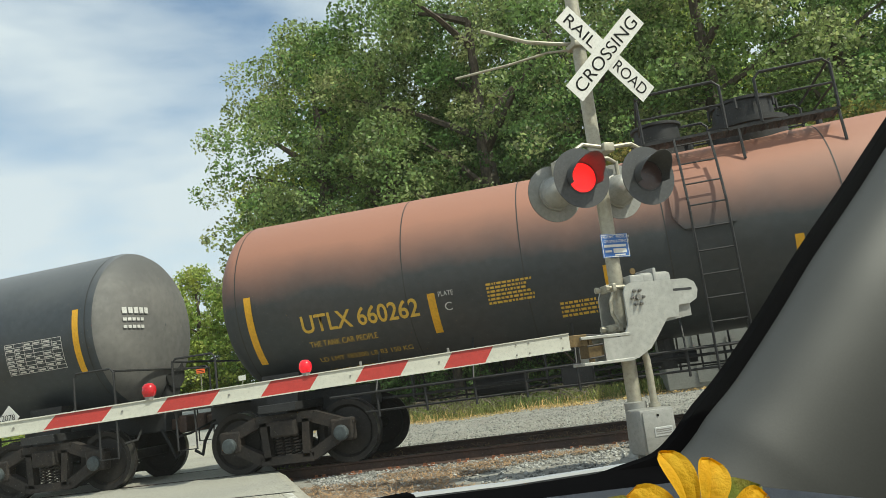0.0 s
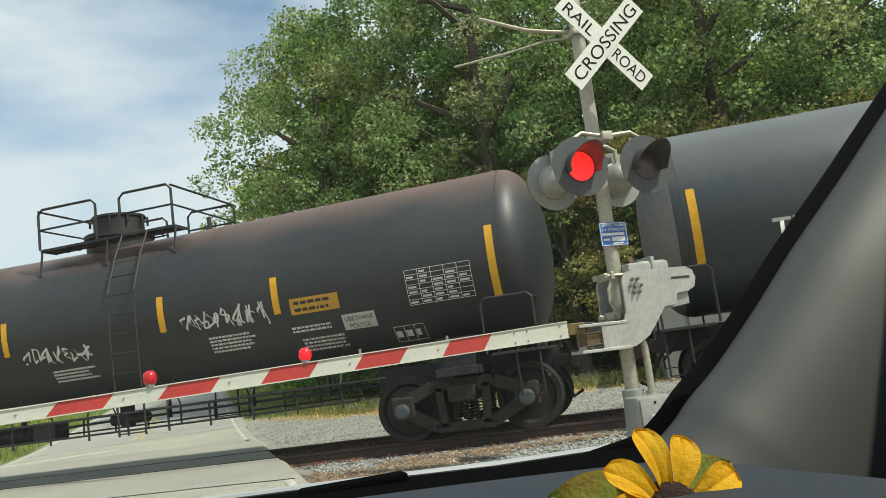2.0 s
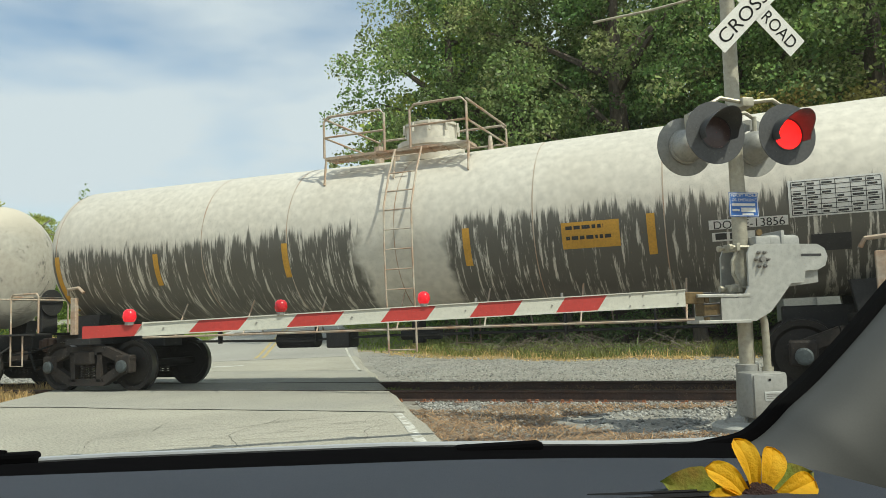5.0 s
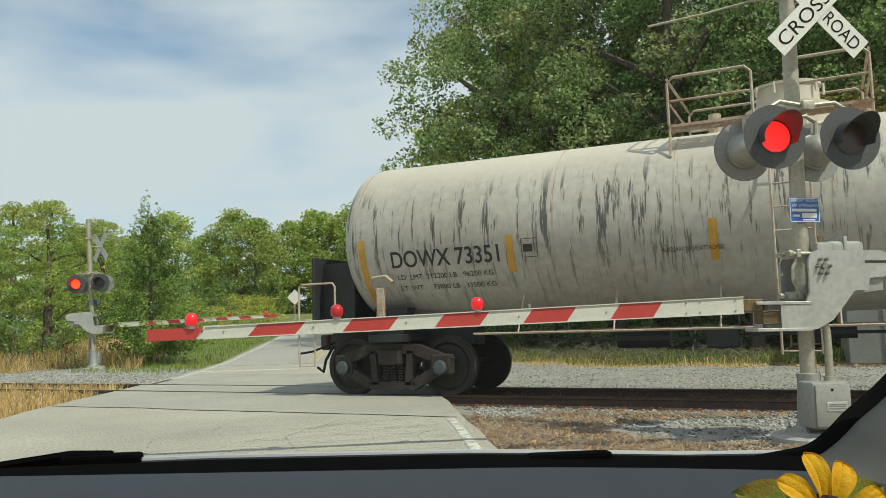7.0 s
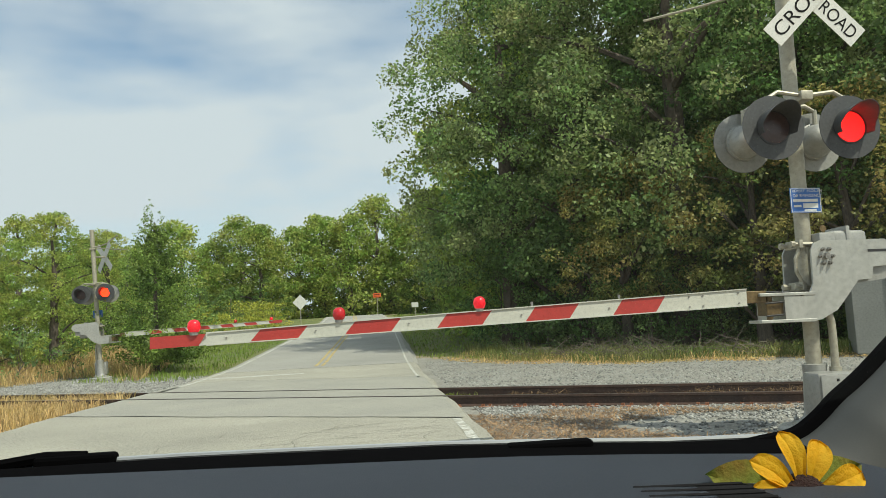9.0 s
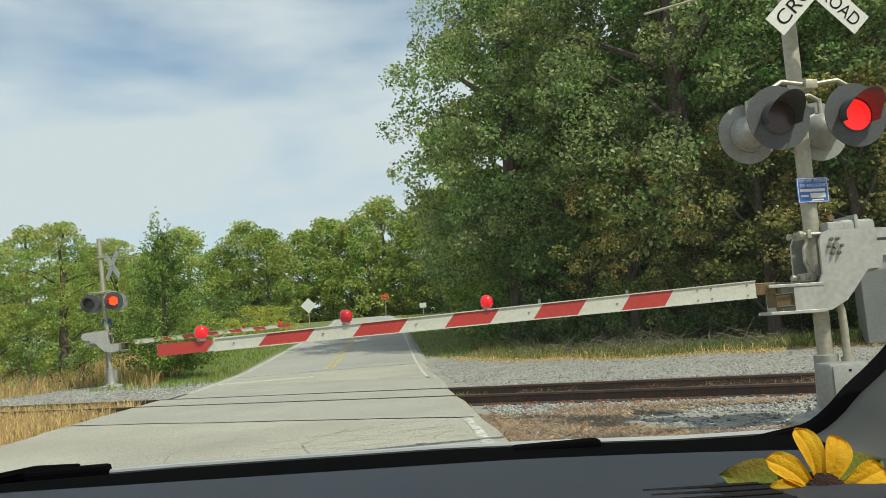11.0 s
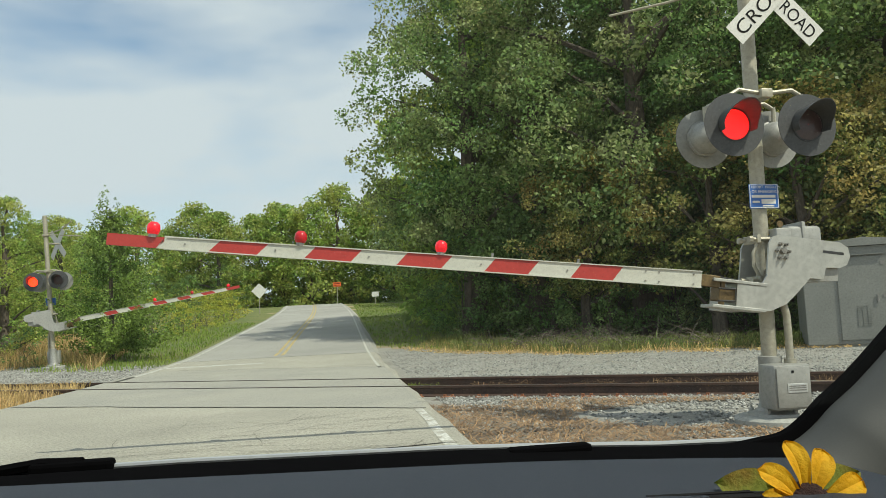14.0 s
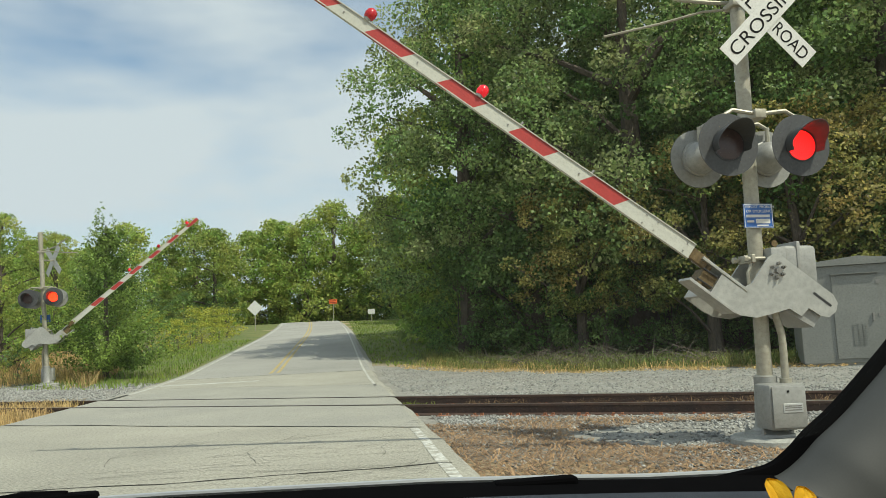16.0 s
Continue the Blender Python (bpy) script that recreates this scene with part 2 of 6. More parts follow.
def dust_haze_glass():
    """Windscreen glass with a thin film of dust and smears, which also stands in for veiling glare."""
    m = bpy.data.materials.new("dust_haze_glass")
    m.use_nodes = True
    n, l = m.node_tree.nodes, m.node_tree.links
    n.remove(n["Principled BSDF"])
    tc, no, mr = n.new("ShaderNodeTexCoord"), n.new("ShaderNodeTexNoise"), n.new("ShaderNodeMapRange")
    no.inputs["Scale"].default_value, no.inputs["Detail"].default_value = 5.0, 6
    l.new(tc.outputs["Object"], no.inputs["Vector"])
    mr.inputs["From Min"].default_value, mr.inputs["From Max"].default_value = 0.3, 0.8
    mr.inputs["To Min"].default_value, mr.inputs["To Max"].default_value = 0.008, 0.021
    l.new(no.outputs["Fac"], mr.inputs["Value"])
    tr, di, tl, a, mix = n.new("ShaderNodeBsdfTransparent"), n.new("ShaderNodeBsdfDiffuse"), n.new("ShaderNodeBsdfTranslucent"), n.new("ShaderNodeMixShader"), n.new("ShaderNodeMixShader")
    for d in (di, tl):
        d.inputs["Color"].default_value = (0.8, 0.82, 0.78, 1)
    l.new(di.outputs["BSDF"], a.inputs[1])
    l.new(tl.outputs["BSDF"], a.inputs[2])
    l.new(mr.outputs["Result"], mix.inputs["Fac"])
    l.new(tr.outputs["BSDF"], mix.inputs[1])
    l.new(a.outputs["Shader"], mix.inputs[2])
    l.new(mix.outputs["Shader"], n["Material Output"].inputs["Surface"])
    return m


M["windscreen"] = dust_haze_glass()


# ---------------------------------------------------------------- mesh helpers
def mesh_of(bm, name, mats, smooth=False):
    me = bpy.data.meshes.new(name)
    bm.to_mesh(me)
    bm.free()
    for m in (mats if isinstance(mats, (list, tuple)) else [mats]):
        me.materials.append(m)
    if smooth:
        me.shade_smooth()
        me.set_sharp_from_angle(angle=radians(40))
    return me


def part(name, bm, mat, parent=None, label="", at=None, smooth=False):
    ob = new(name, mesh_of(bm, name, mat, smooth))
    ob.parent = parent
    if at is not None:
        ob.matrix_basis = at
    return tagged(ob, label)


def thing(name, m, label, category, group="", kind=""):
    ob = new(name)
    ob.matrix_basis = m
    return tagged(ob, label, category, group, kind)


def box(bm, x0, x1, y0, y1, z0, z1, bevel=0.0, mi=0):
    vs = bmesh.ops.create_cube(bm, size=1, matrix=Matrix.Translation(((x0 + x1) / 2, (y0 + y1) / 2, (z0 + z1) / 2)) @ Matrix.Diagonal((x1 - x0, y1 - y0, z1 - z0, 1)))["verts"]
    faces = {f for v in vs for f in v.link_faces}
    for f in faces:
        f.material_index = mi
    if bevel:
        es = {e for v in vs for e in v.link_edges}
        bmesh.ops.bevel(bm, geom=list(es), offset=bevel, segments=2, affect="EDGES", profile=0.5)


def tube(bm, pts, r, seg=8, r2=None, cap=True, mi=0):
    """A round bar along points, tapering from r to r2."""
    pts = [Vector(p) for p in pts]
    rings, n = [], len(pts)
    side = None
    for i, p in enumerate(pts):
        d = (pts[min(i + 1, n - 1)] - pts[max(i - 1, 0)]).normalized()
        if side is None:
            side = d.orthogonal().normalized()
        side = (side - d * side.dot(d)).normalized()
        up = d.cross(side)
        k = r if r2 is None else r + (r2 - r) * i / (n - 1)
        rings.append([bm.verts.new(p + (side * math.cos(a) + up * math.sin(a)) * k) for a in (2 * math.pi * j / seg for j in range(seg))])
    for a, b in zip(rings, rings[1:]):
        for j in range(seg):
            bm.faces.new((a[j], a[(j + 1) % seg], b[(j + 1) % seg], b[j])).material_index = mi
    if cap:
        bm.faces.new(rings[0][::-1]).material_index = mi
        bm.faces.new(rings[-1]).material_index = mi


def lathe(bm, prof, seg=32, m=None, mi=0, close=True):
    """A turned body: (radius, height) pairs about z, then moved by m."""
    m = m or Matrix()
    rings = []
    for r, z in prof:
        rings.append([bm.verts.new(m @ Vector((r * math.cos(a), r * math.sin(a), z))) for a in (2 * math.pi * j / seg for j in range(seg))])
    for a, b in zip(rings, rings[1:]):
        for j in range(seg):
            bm.faces.new((a[j], a[(j + 1) % seg], b[(j + 1) % seg], b[j])).material_index = mi
    if close:
        for ring, rev in ((rings[0], True), (rings[-1], False)):
            bm.faces.new(ring[::-1] if rev else ring).material_index = mi


def plate(bm, outline, y0, y1, mi=0):
    """A plate cut to an outline in x and z, between y0 and y1."""
    a = [bm.verts.new((x, y0, z)) for x, z in outline]
    b = [bm.verts.new((x, y1, z)) for x, z in outline]
    for f in (bm.faces.new(a), bm.faces.new(b[::-1])):
        f.material_index = mi
    n = len(a)
    for i in range(n):
        bm.faces.new((a[(i + 1) % n], a[i], b[i], b[(i + 1) % n])).material_index = mi


def text_mesh(body, size, wrap=None, squeeze=1.0, bold=0.0, width=0.0):
    """Letters as a mesh in x and z facing -y; wrap(x, s) gives the place of a point of the text on a curved face."""
    cu = bpy.data.curves.new("t", "FONT")
    cu.body, cu.size, cu.fill_mode, cu.offset = body, size, "FRONT", bold
    ob = bpy.data.objects.new("t", cu)
    scene.collection.objects.link(ob)
    bpy.context.view_layer.update()
    me = bpy.data.meshes.new_from_object(ob.evaluated_get(bpy.context.evaluated_depsgraph_get()))
    bpy.data.objects.remove(ob)
    if width:
        squeeze = width / max(v.co.x for v in me.vertices)
    for v in me.vertices:
        x, s = v.co.x * squeeze, v.co.y
        v.co = wrap(x, s) if wrap else (x, 0, s)
    return me


def written(body, size, mat, parent, m=None, wrap=None, squeeze=1.0, label="", bold=0.0, width=0.0):
    me = text_mesh(body, size, wrap, squeeze, bold, width)
    me.materials.clear()
    me.materials.append(mat)
    ob = new("lettering", me)
    ob.parent = parent
    if m is not None:
        ob.matrix_basis = m
    return tagged(ob, label)


def cloud(name, verts, faces, mats, idx=None):
    """One mesh out of arrays; all faces have as many corners."""
    me = bpy.data.meshes.new(name)
    verts, faces = np.asarray(verts, np.float32), np.asarray(faces, np.int32)
    k = faces.shape[1]
    me.vertices.add(len(verts))
    me.vertices.foreach_set("co", verts.ravel())
    me.loops.add(faces.size)
    me.loops.foreach_set("vertex_index", faces.ravel())
    me.polygons.add(len(faces))
    me.polygons.foreach_set("loop_start", np.arange(0, faces.size, k, dtype=np.int32))
    if idx is not None:
        me.polygons.foreach_set("material_index", np.asarray(idx, np.int32))
    for m in (mats if isinstance(mats, (list, tuple)) else [mats]):
        me.materials.append(m)
    me.update(calc_edges=True)
    return me


# ---------------------------------------------------------------- plan of the place
ROAD_A = radians(31)
F2 = Vector((-math.sin(ROAD_A), math.cos(ROAD_A), 0))      # along the road, away from the car
R2 = Vector((math.cos(ROAD_A), math.sin(ROAD_A), 0))       # across the road, to the right
V_CAR = -10.43
ROAD_R, ROAD_L = -4.87, -11.05
road_m = Matrix.Rotation(ROAD_A, 4, "Z")                    # road axes (across, along) to world


def ramp_z(d):
    """Height of the land by the distance along the road from the car: level, then rising."""
    pts = ((-500, 0), (21, 0), (27, 0.10), (38, 0.62), (56, 1.47), (75, 2.45), (88, 3.12), (100, 3.4), (140, 3.2), (3000, 3.0))
    for (a, za), (b, zb) in zip(pts, pts[1:]):
        if d <= b:
            return za + (zb - za) * (d - a) / (b - a)
    return 3.0


def land(x, y):
    """Height of the ground beside the road."""
    d = -x * math.sin(ROAD_A) + y * math.cos(ROAD_A) - V_CAR
    r = x * math.cos(ROAD_A) + y * math.sin(ROAD_A)
    z = ramp_z(d) - 0.10
    if abs(y) < 1.6:
        z -= 0.03
    z += 0.05 * noise.noise((x * 0.15, y * 0.15, 0.0)) + 0.018 * noise.noise((x * 0.9, y * 0.9, 3.0))
    if ROAD_L - 0.3 < r < ROAD_R + 0.3:
        z = min(z, ramp_z(d) - 0.08)
    return z


def wood_edge(x):
    """Where the gravel beyond the track gives way to weeds."""
    return 8.8 + 0.52 * max(0.0, -4.8 - x) + 0.5 * noise.noise((x * 0.5, 3.0, 1.0))


def on_road(r, v, dz=0.0):
    p = R2 * (r - 0.0006 * max(0, v - 40) ** 2) + F2 * v
    p.z = ramp_z(v - V_CAR) + dz
    return p


# ---------------------------------------------------------------- ground, road, track
def ground():
    def axis(a, b, step, grow, far):
        out, x, s = [], b, step
        mid = list(np.arange(a, b, step))
        right, left = [], []
        while x < far:
            right.append(x)
            s *= grow
            x += s
        x, s = a, step
        while x > -far:
            s *= grow
            x -= s
            left.append(x)
        return left[::-1] + mid + right
    xs, ys = axis(-32, 14, 0.5, 1.25, 2500), axis(-14, 24, 0.5, 1.25, 2500)
    verts = [(x, y, land(x, y)) for y in ys for x in xs]
    w = len(xs)
    faces, idx = [], []
    for j in range(len(ys) - 1):
        for i in range(w - 1):
            faces.append((j * w + i, j * w + i + 1, (j + 1) * w + i + 1, (j + 1) * w + i))
            x, y = (xs[i] + xs[i + 1]) / 2, (ys[j] + ys[j + 1]) / 2
            r = x * math.cos(ROAD_A) + y * math.sin(ROAD_A)
            k = 0
            wob = 0.8 * noise.noise((x * 0.4, y * 0.4, 7.0))
            if r > ROAD_R - 0.5:
                if -5.0 + wob < y < wood_edge(x) and x > -15:
                    k = 1
                elif y > wood_edge(x) + 0.7:
                    k = 2
            elif r < ROAD_L + 0.5:
                if -2.2 < y < 6.5 + wob and x > -24:
                    k = 1 if y > 1.2 + wob else 0
                elif y > 6:
                    k = 2
            if abs(y) < 1.9 and abs(x) < 300:
                k = 1
            idx.append(k)
    me = cloud("ground", verts, faces, [M["soil"], M["gravel"], M["grass_ground"]], idx)
    me.shade_smooth()
    tagged(new("ground", me), "bare soil, gravel and grass ground rising beyond the track", "ground", kind="structure")


def strip(name, r0, r1, v0, v1, dz, mat, label, steps=40, thick=0.0, wav=0.0, cat="road"):
    bm = bmesh.new()
    rows = []
    for i in range(steps + 1):
        v = v0 + (v1 - v0) * i / steps
        a = wav * noise.noise((v * 0.7, r0, 1.0))
        b = wav * noise.noise((v * 0.7, r1, 5.0))
        rows.append((bm.verts.new(on_road(r0 + a, v, dz)), bm.verts.new(on_road(r1 + b, v, dz)), bm.verts.new(on_road(r0 + a - thick, v, dz - 0.12)), bm.verts.new(on_road(r1 + b + thick, v, dz - 0.12))))
    for p, q in zip(rows, rows[1:]):
        bm.faces.new((p[0], p[1], q[1], q[0]))
        if thick:
            bm.faces.new((p[2], p[0], q[0], q[2]))
            bm.faces.new((p[1], p[3], q[3], q[1]))
    ob = part(name, bm, mat)
    return tagged(ob, label, cat, kind="structure")


def road():
    strip("road", ROAD_L, ROAD_R, -26, 14.6, 0.0, M["asphalt"], "worn pale grey asphalt road at the crossing", 60, 0.10, 0.10)
    strip("road_far", ROAD_L, ROAD_R, 14.6, 150, 0.0, M["asphalt_far"], "grey asphalt road climbing between the trees", 80, 0.25, 0.05)
    strip("road_edge_line", ROAD_R - 0.22, ROAD_R - 0.12, -14.5, -1.1, 0.004, M["road_white"], "worn white edge line", 40, 0, 0.03)
    strip("road_edge_line", ROAD_R - 0.24, ROAD_R - 0.17, 7.5, 140, 0.004, M["road_white"], "white edge line", 80)
    strip("road_edge_line", ROAD_L + 0.16, ROAD_L + 0.27, 7.5, 140, 0.004, M["road_white"], "white edge line", 80)
    strip("road_edge_line", ROAD_L + 0.2, ROAD_L + 0.31, -14.5, -5.5, 0.004, M["road_white"], "worn white edge line", 30, 0, 0.02)
    for o in (-0.16, 0.06):
        strip("road_centre_line", -7.95 + o, -7.85 + o, 15.5, 140, 0.004, M["road_yellow"], "faded yellow centre line", 80)
    strip("road_stop_line", ROAD_L + 0.3, -8.1, 11.9, 12.3, 0.004, M["road_white"], "worn white stop line", 3)
    # greyer asphalt laid round the rails, its ends parallel to the track
    ends = (-3.45, 4.15)
    bm = bmesh.new()
    rows = []
    for j in range(13):
        row = []
        for i in range(33):
            y = ends[0] + (ends[1] - ends[0]) * j / 12
            u = i / 32
            r = ROAD_L + 0.02 + (ROAD_R - ROAD_L - 0.10) * u
            if j in (0, 12):
                y += 0.10 * noise.noise((r * 0.9, j, 0.0)) + 0.03 * noise.noise((r * 4, j, 0.0))
            x = (r - y * math.sin(ROAD_A)) / math.cos(ROAD_A)
            row.append(bm.verts.new((x, y, 0.004)))
        rows.append(row)
    for p, q in zip(rows, rows[1:]):
        for i in range(32):
            bm.faces.new((p[i], p[i + 1], q[i + 1], q[i]))
    for row in (rows[0], rows[-1]):
        tb = bmesh.new()
        last = None
        for v in row:
            w = 0.010 + 0.012 * abs(noise.noise((v.co.x * 3, v.co.y, 2.0)))
            a, b = tb.verts.new(v.co + Vector((0, -w, 0.003))), tb.verts.new(v.co + Vector((0, w, 0.003)))
            if last:
                tb.faces.new((last[0], a, b, last[1]))
            last = (a, b)
        tagged(part("road_seam", tb, M["tar"]), "dark seam where two layers of asphalt meet", "road", kind="structure")
    tagged(part("road_crossing", bm, M["asphalt_new"]), "grey asphalt laid round the rails", "road", kind="structure")
    # seams and cracks in the surface
    rnd = random.Random(4)
    for v, wd in ((-3.75, 0.012), (14.6, 0.03)):
        bm = bmesh.new()
        last = None
        for i in range(41):
            r = ROAD_L + 0.1 + (ROAD_R - ROAD_L - 0.2) * i / 40
            vv = v + 0.14 * noise.noise((r * 0.9, v, 0.0)) + 0.04 * noise.noise((r * 4, v, 0.0))
            w = wd * (0.5 + rnd.random())
            a, b = bm.verts.new(on_road(r, vv - w, 0.004)), bm.verts.new(on_road(r, vv + w, 0.004))
            if last:
                bm.faces.new((last[0], a, b, last[1]))
            last = (a, b)
        tagged(part("road_seam", bm, M["tar"]), "dark tar seam across the asphalt", "road", kind="structure")
    bm = bmesh.new()
    for k in range(85):
        if k < 65:
            r, v = rnd.uniform(-8.6, ROAD_R - 0.3), rnd.uniform(-4.6, -1.2)
        else:
            r, v = rnd.uniform(-10.6, ROAD_R - 0.3), rnd.uniform(-12.0, -6.0)
        a = rnd.choice((0.0, 0.1, -0.1, 0.05, 1.5)) + rnd.uniform(-0.15, 0.15)
        last = None
        for i in range(rnd.randint(8, 26)):
            a += rnd.uniform(-0.3, 0.3)
            a *= 0.93
            r, v = r + 0.11 * math.cos(a), v + 0.11 * math.sin(a)
            if not (ROAD_L + 0.2 < r < ROAD_R - 0.3 and r * math.sin(ROAD_A) + v * math.cos(ROAD_A) < -3.6):
                break
            w = 0.0012 + 0.0022 * rnd.random()
            n = Vector((-math.sin(a), math.cos(a)))
            p, q = bm.verts.new(on_road(r + n.x * w, v + n.y * w, 0.004)), bm.verts.new(on_road(r - n.x * w, v - n.y * w, 0.004))
            if last:
                bm.faces.new((last[0], last[1], q, p))
            last = (p, q)
    tagged(part("road_cracks", bm, M["crack"]), "net of cracks in the worn asphalt", "road", kind="stuff")


def track():
    prof = [(-0.075, -0.17), (0.075, -0.17), (0.075, -0.158), (0.012, -0.135), (0.010, -0.045), (0.037, -0.034), (0.037, -0.006), (0.028, 0.0),
            (-0.028, 0.0), (-0.037, -0.006), (-0.037, -0.034), (-0.010, -0.045), (-0.012, -0.135), (-0.075, -0.158)]
    for y in (-0.7525, 0.7525):
        bm = bmesh.new()
        xs = (-140, -60, -30, -15, 0, 15, 30, 60, 120, 260)
        rings = [[bm.verts.new((x, y + a, b + 0.012)) for a, b in prof] for x in xs]
        n = len(prof)
        for p, q in zip(rings, rings[1:]):
            for i in range(n):
                f = bm.faces.new((p[i], p[(i + 1) % n], q[(i + 1) % n], q[i]))
                f.material_index = 1 if i in (7,) else 0
        ob = part("rail", bm, [M["rail"], M["railhead"]])
        tagged(ob, "rusty brown steel rail with a worn head", "rail", "rails of the track", "structure")
        # gap beside the rail where the road crosses
        bm = bmesh.new()
        x0, x1 = -12.6 - (y + 0.75) * 0.6, -5.2 - (y + 0.75) * 0.6
        last = None
        for i in range(31):
            x = x0 + (x1 - x0) * i / 30
            w = 0.035 + 0.015 * noise.noise((x * 2, y, 0))
            a, b = bm.verts.new((x, y - 0.037 - w, 0.009)), bm.verts.new((x, y + 0.037 + w * 0.6, 0.009))
            if last:
                bm.faces.new((last[0], a, b, last[1]))
            last = (a, b)
        tagged(part("flangeway", bm, M["tar"]), "dark gap along the rail in the asphalt", "track", kind="structure")
    sleepers = thing("sleepers", Matrix(), "weathered timber sleepers half buried in ballast", "sleepers", kind="structure")
    bm = bmesh.new()
    box(bm, -0.11, 0.11, -1.3, 1.3, -0.30, -0.158, 0.01)
    me = mesh_of(bm, "sleeper", M["tie"])
    bm = bmesh.new()
    for y in (-0.7525, 0.7525):
        box(bm, -0.10, 0.10, y - 0.19, y + 0.19, -0.158, -0.146)
        for a in (-0.06, 0.06):
            for b in (-0.11, 0.11):
                box(bm, a - 0.02, a + 0.02, y + b - 0.02, y + b + 0.02, -0.15, -0.115)
    mp = mesh_of(bm, "tie_plate", M["rust"])
    for i in range(90):
        x = -40 + i * 0.53 + 0.04 * math.sin(i * 7.3)
        if -13.6 < x < -5.4:
            continue
        s = new("sleeper", me)
        s.parent, s.location = sleepers, (x, 0, 0)
        p = new("tie_plate", mp)
        p.parent, p.location = sleepers, (x, 0, 0)


def scatter_stones(name, pts, lo, hi, mat, label, seed=1):
    rg = np.random.default_rng(seed)
    base = np.array([(1, 0, 0), (-1, 0, 0), (0, 1, 0), (0, -1, 0), (0, 0, 0.7), (0, 0, -0.7)], float)
    tri = np.array([(0, 2, 4), (2, 1, 4), (1, 3, 4), (3, 0, 4), (2, 0, 5), (1, 2, 5), (3, 1, 5), (0, 3, 5)])
    n = len(pts)
    sc = rg.uniform(lo, hi, (n, 1, 1)) * rg.uniform(0.6, 1.25, (n, 6, 3))
    v = base[None] * sc
    a, b = rg.uniform(0, 6.28, n), rg.uniform(-0.6, 0.6, n)
    ca, sa, cb, sb = np.cos(a), np.sin(a), np.cos(b), np.sin(b)
    x, y, z = v[..., 0], v[..., 1], v[..., 2]
    y2, z2 = y * cb[:, None] - z * sb[:, None], y * sb[:, None] + z * cb[:, None]
    v = np.stack([x * ca[:, None] - y2 * sa[:, None], x * sa[:, None] + y2 * ca[:, None], z2], -1) + np.asarray(pts)[:, None]
    f = (tri[None] + 6 * np.arange(n)[:, None, None]).reshape(-1, 3)
    tagged(new(name, cloud(name, v.reshape(-1, 3), f, mat)), label, "gravel", kind="stuff")


def ballast():
    rg = np.random.default_rng(2)
    pts = []
    for x, y in zip(rg.uniform(-6, 9, 44000), rg.uniform(-5.6, 2.6, 44000)):
        r = x * math.cos(ROAD_A) + y * math.sin(ROAD_A)
        if r < ROAD_R + 0.35 or abs(abs(y) - 0.7525) < 0.09 or (abs(y) < 0.75 and rg.random() < 0.5):
            continue
        keep = 1.0 if -2.6 < y < -0.8 else 0.35 + 0.5 * (x > -0.6)
        if rg.random() < keep:
            pts.append((x, y, land(x, y) + 0.004))
    scatter_stones("ballast", pts, 0.014, 0.034, M["stone"], "grey crushed stone ballast beside the rails")
    pts = []
    for x, y in zip(rg.uniform(-13, 9, 24000), rg.uniform(1.0, 11.5, 24000)):
        r = x * math.cos(ROAD_A) + y * math.sin(ROAD_A)
        if r > ROAD_R + 0.3 and y < wood_edge(x) + rg.normal() * 0.3:
            pts.append((x, y, land(x, y)))
    scatter_stones("gravel_lot", pts, 0.014, 0.034, M["stone_lot"], "grey gravel spread beyond the track", 3)
    pts = []
    for x, y in zip(rg.uniform(-24, -12, 9000), rg.uniform(1.5, 7.0, 9000)):
        r = x * math.cos(ROAD_A) + y * math.sin(ROAD_A)
        if r < ROAD_L - 0.3:
            pts.append((x, y, land(x, y)))
    scatter_stones("gravel_verge", pts, 0.02, 0.045, M["stone"], "grey gravel round the far signal", 5)


def blades(name, pts, h, w, mat, label, lean=0.4, seed=1, cat="grass"):
    """Grass: one bent blade of two faces at each point."""
    rg = np.random.default_rng(seed)
    p = np.asarray(pts, float)
    n = len(p)
    hh = (h[0] + (h[1] - h[0]) * rg.random(n) ** 1.5)[:, None]
    a, b = rg.uniform(0, 6.28, n), rg.uniform(0, 6.28, n)
    side = np.stack([np.cos(a), np.sin(a), 0 * a], 1) * w * rg.uniform(0.6, 1.3, (n, 1))
    ln = np.stack([np.cos(b), np.sin(b), 0 * b], 1) * rg.uniform(0, lean, (n, 1)) * hh
    up = np.array([[0, 0, 1.0]])
    mid, tip = p + ln * 0.35 + up * hh * 0.6, p + ln + up * hh * (1 - 0.3 * lean)
    v = np.stack([p - side, p + side, mid + side * 0.8, mid - side * 0.8, tip + side * 0.15, tip - side * 0.15], 1).reshape(-1, 3)
    f = (np.array([(0, 1, 2, 3), (3, 2, 4, 5)])[None] + 6 * np.arange(n)[:, None, None]).reshape(-1, 4)
    return tagged(new(name, cloud(name, v, f, mat)), label, cat, kind="stuff")


def road_rv(x, y):
    return x * math.cos(ROAD_A) + y * math.sin(ROAD_A), -x * math.sin(ROAD_A) + y * math.cos(ROAD_A)


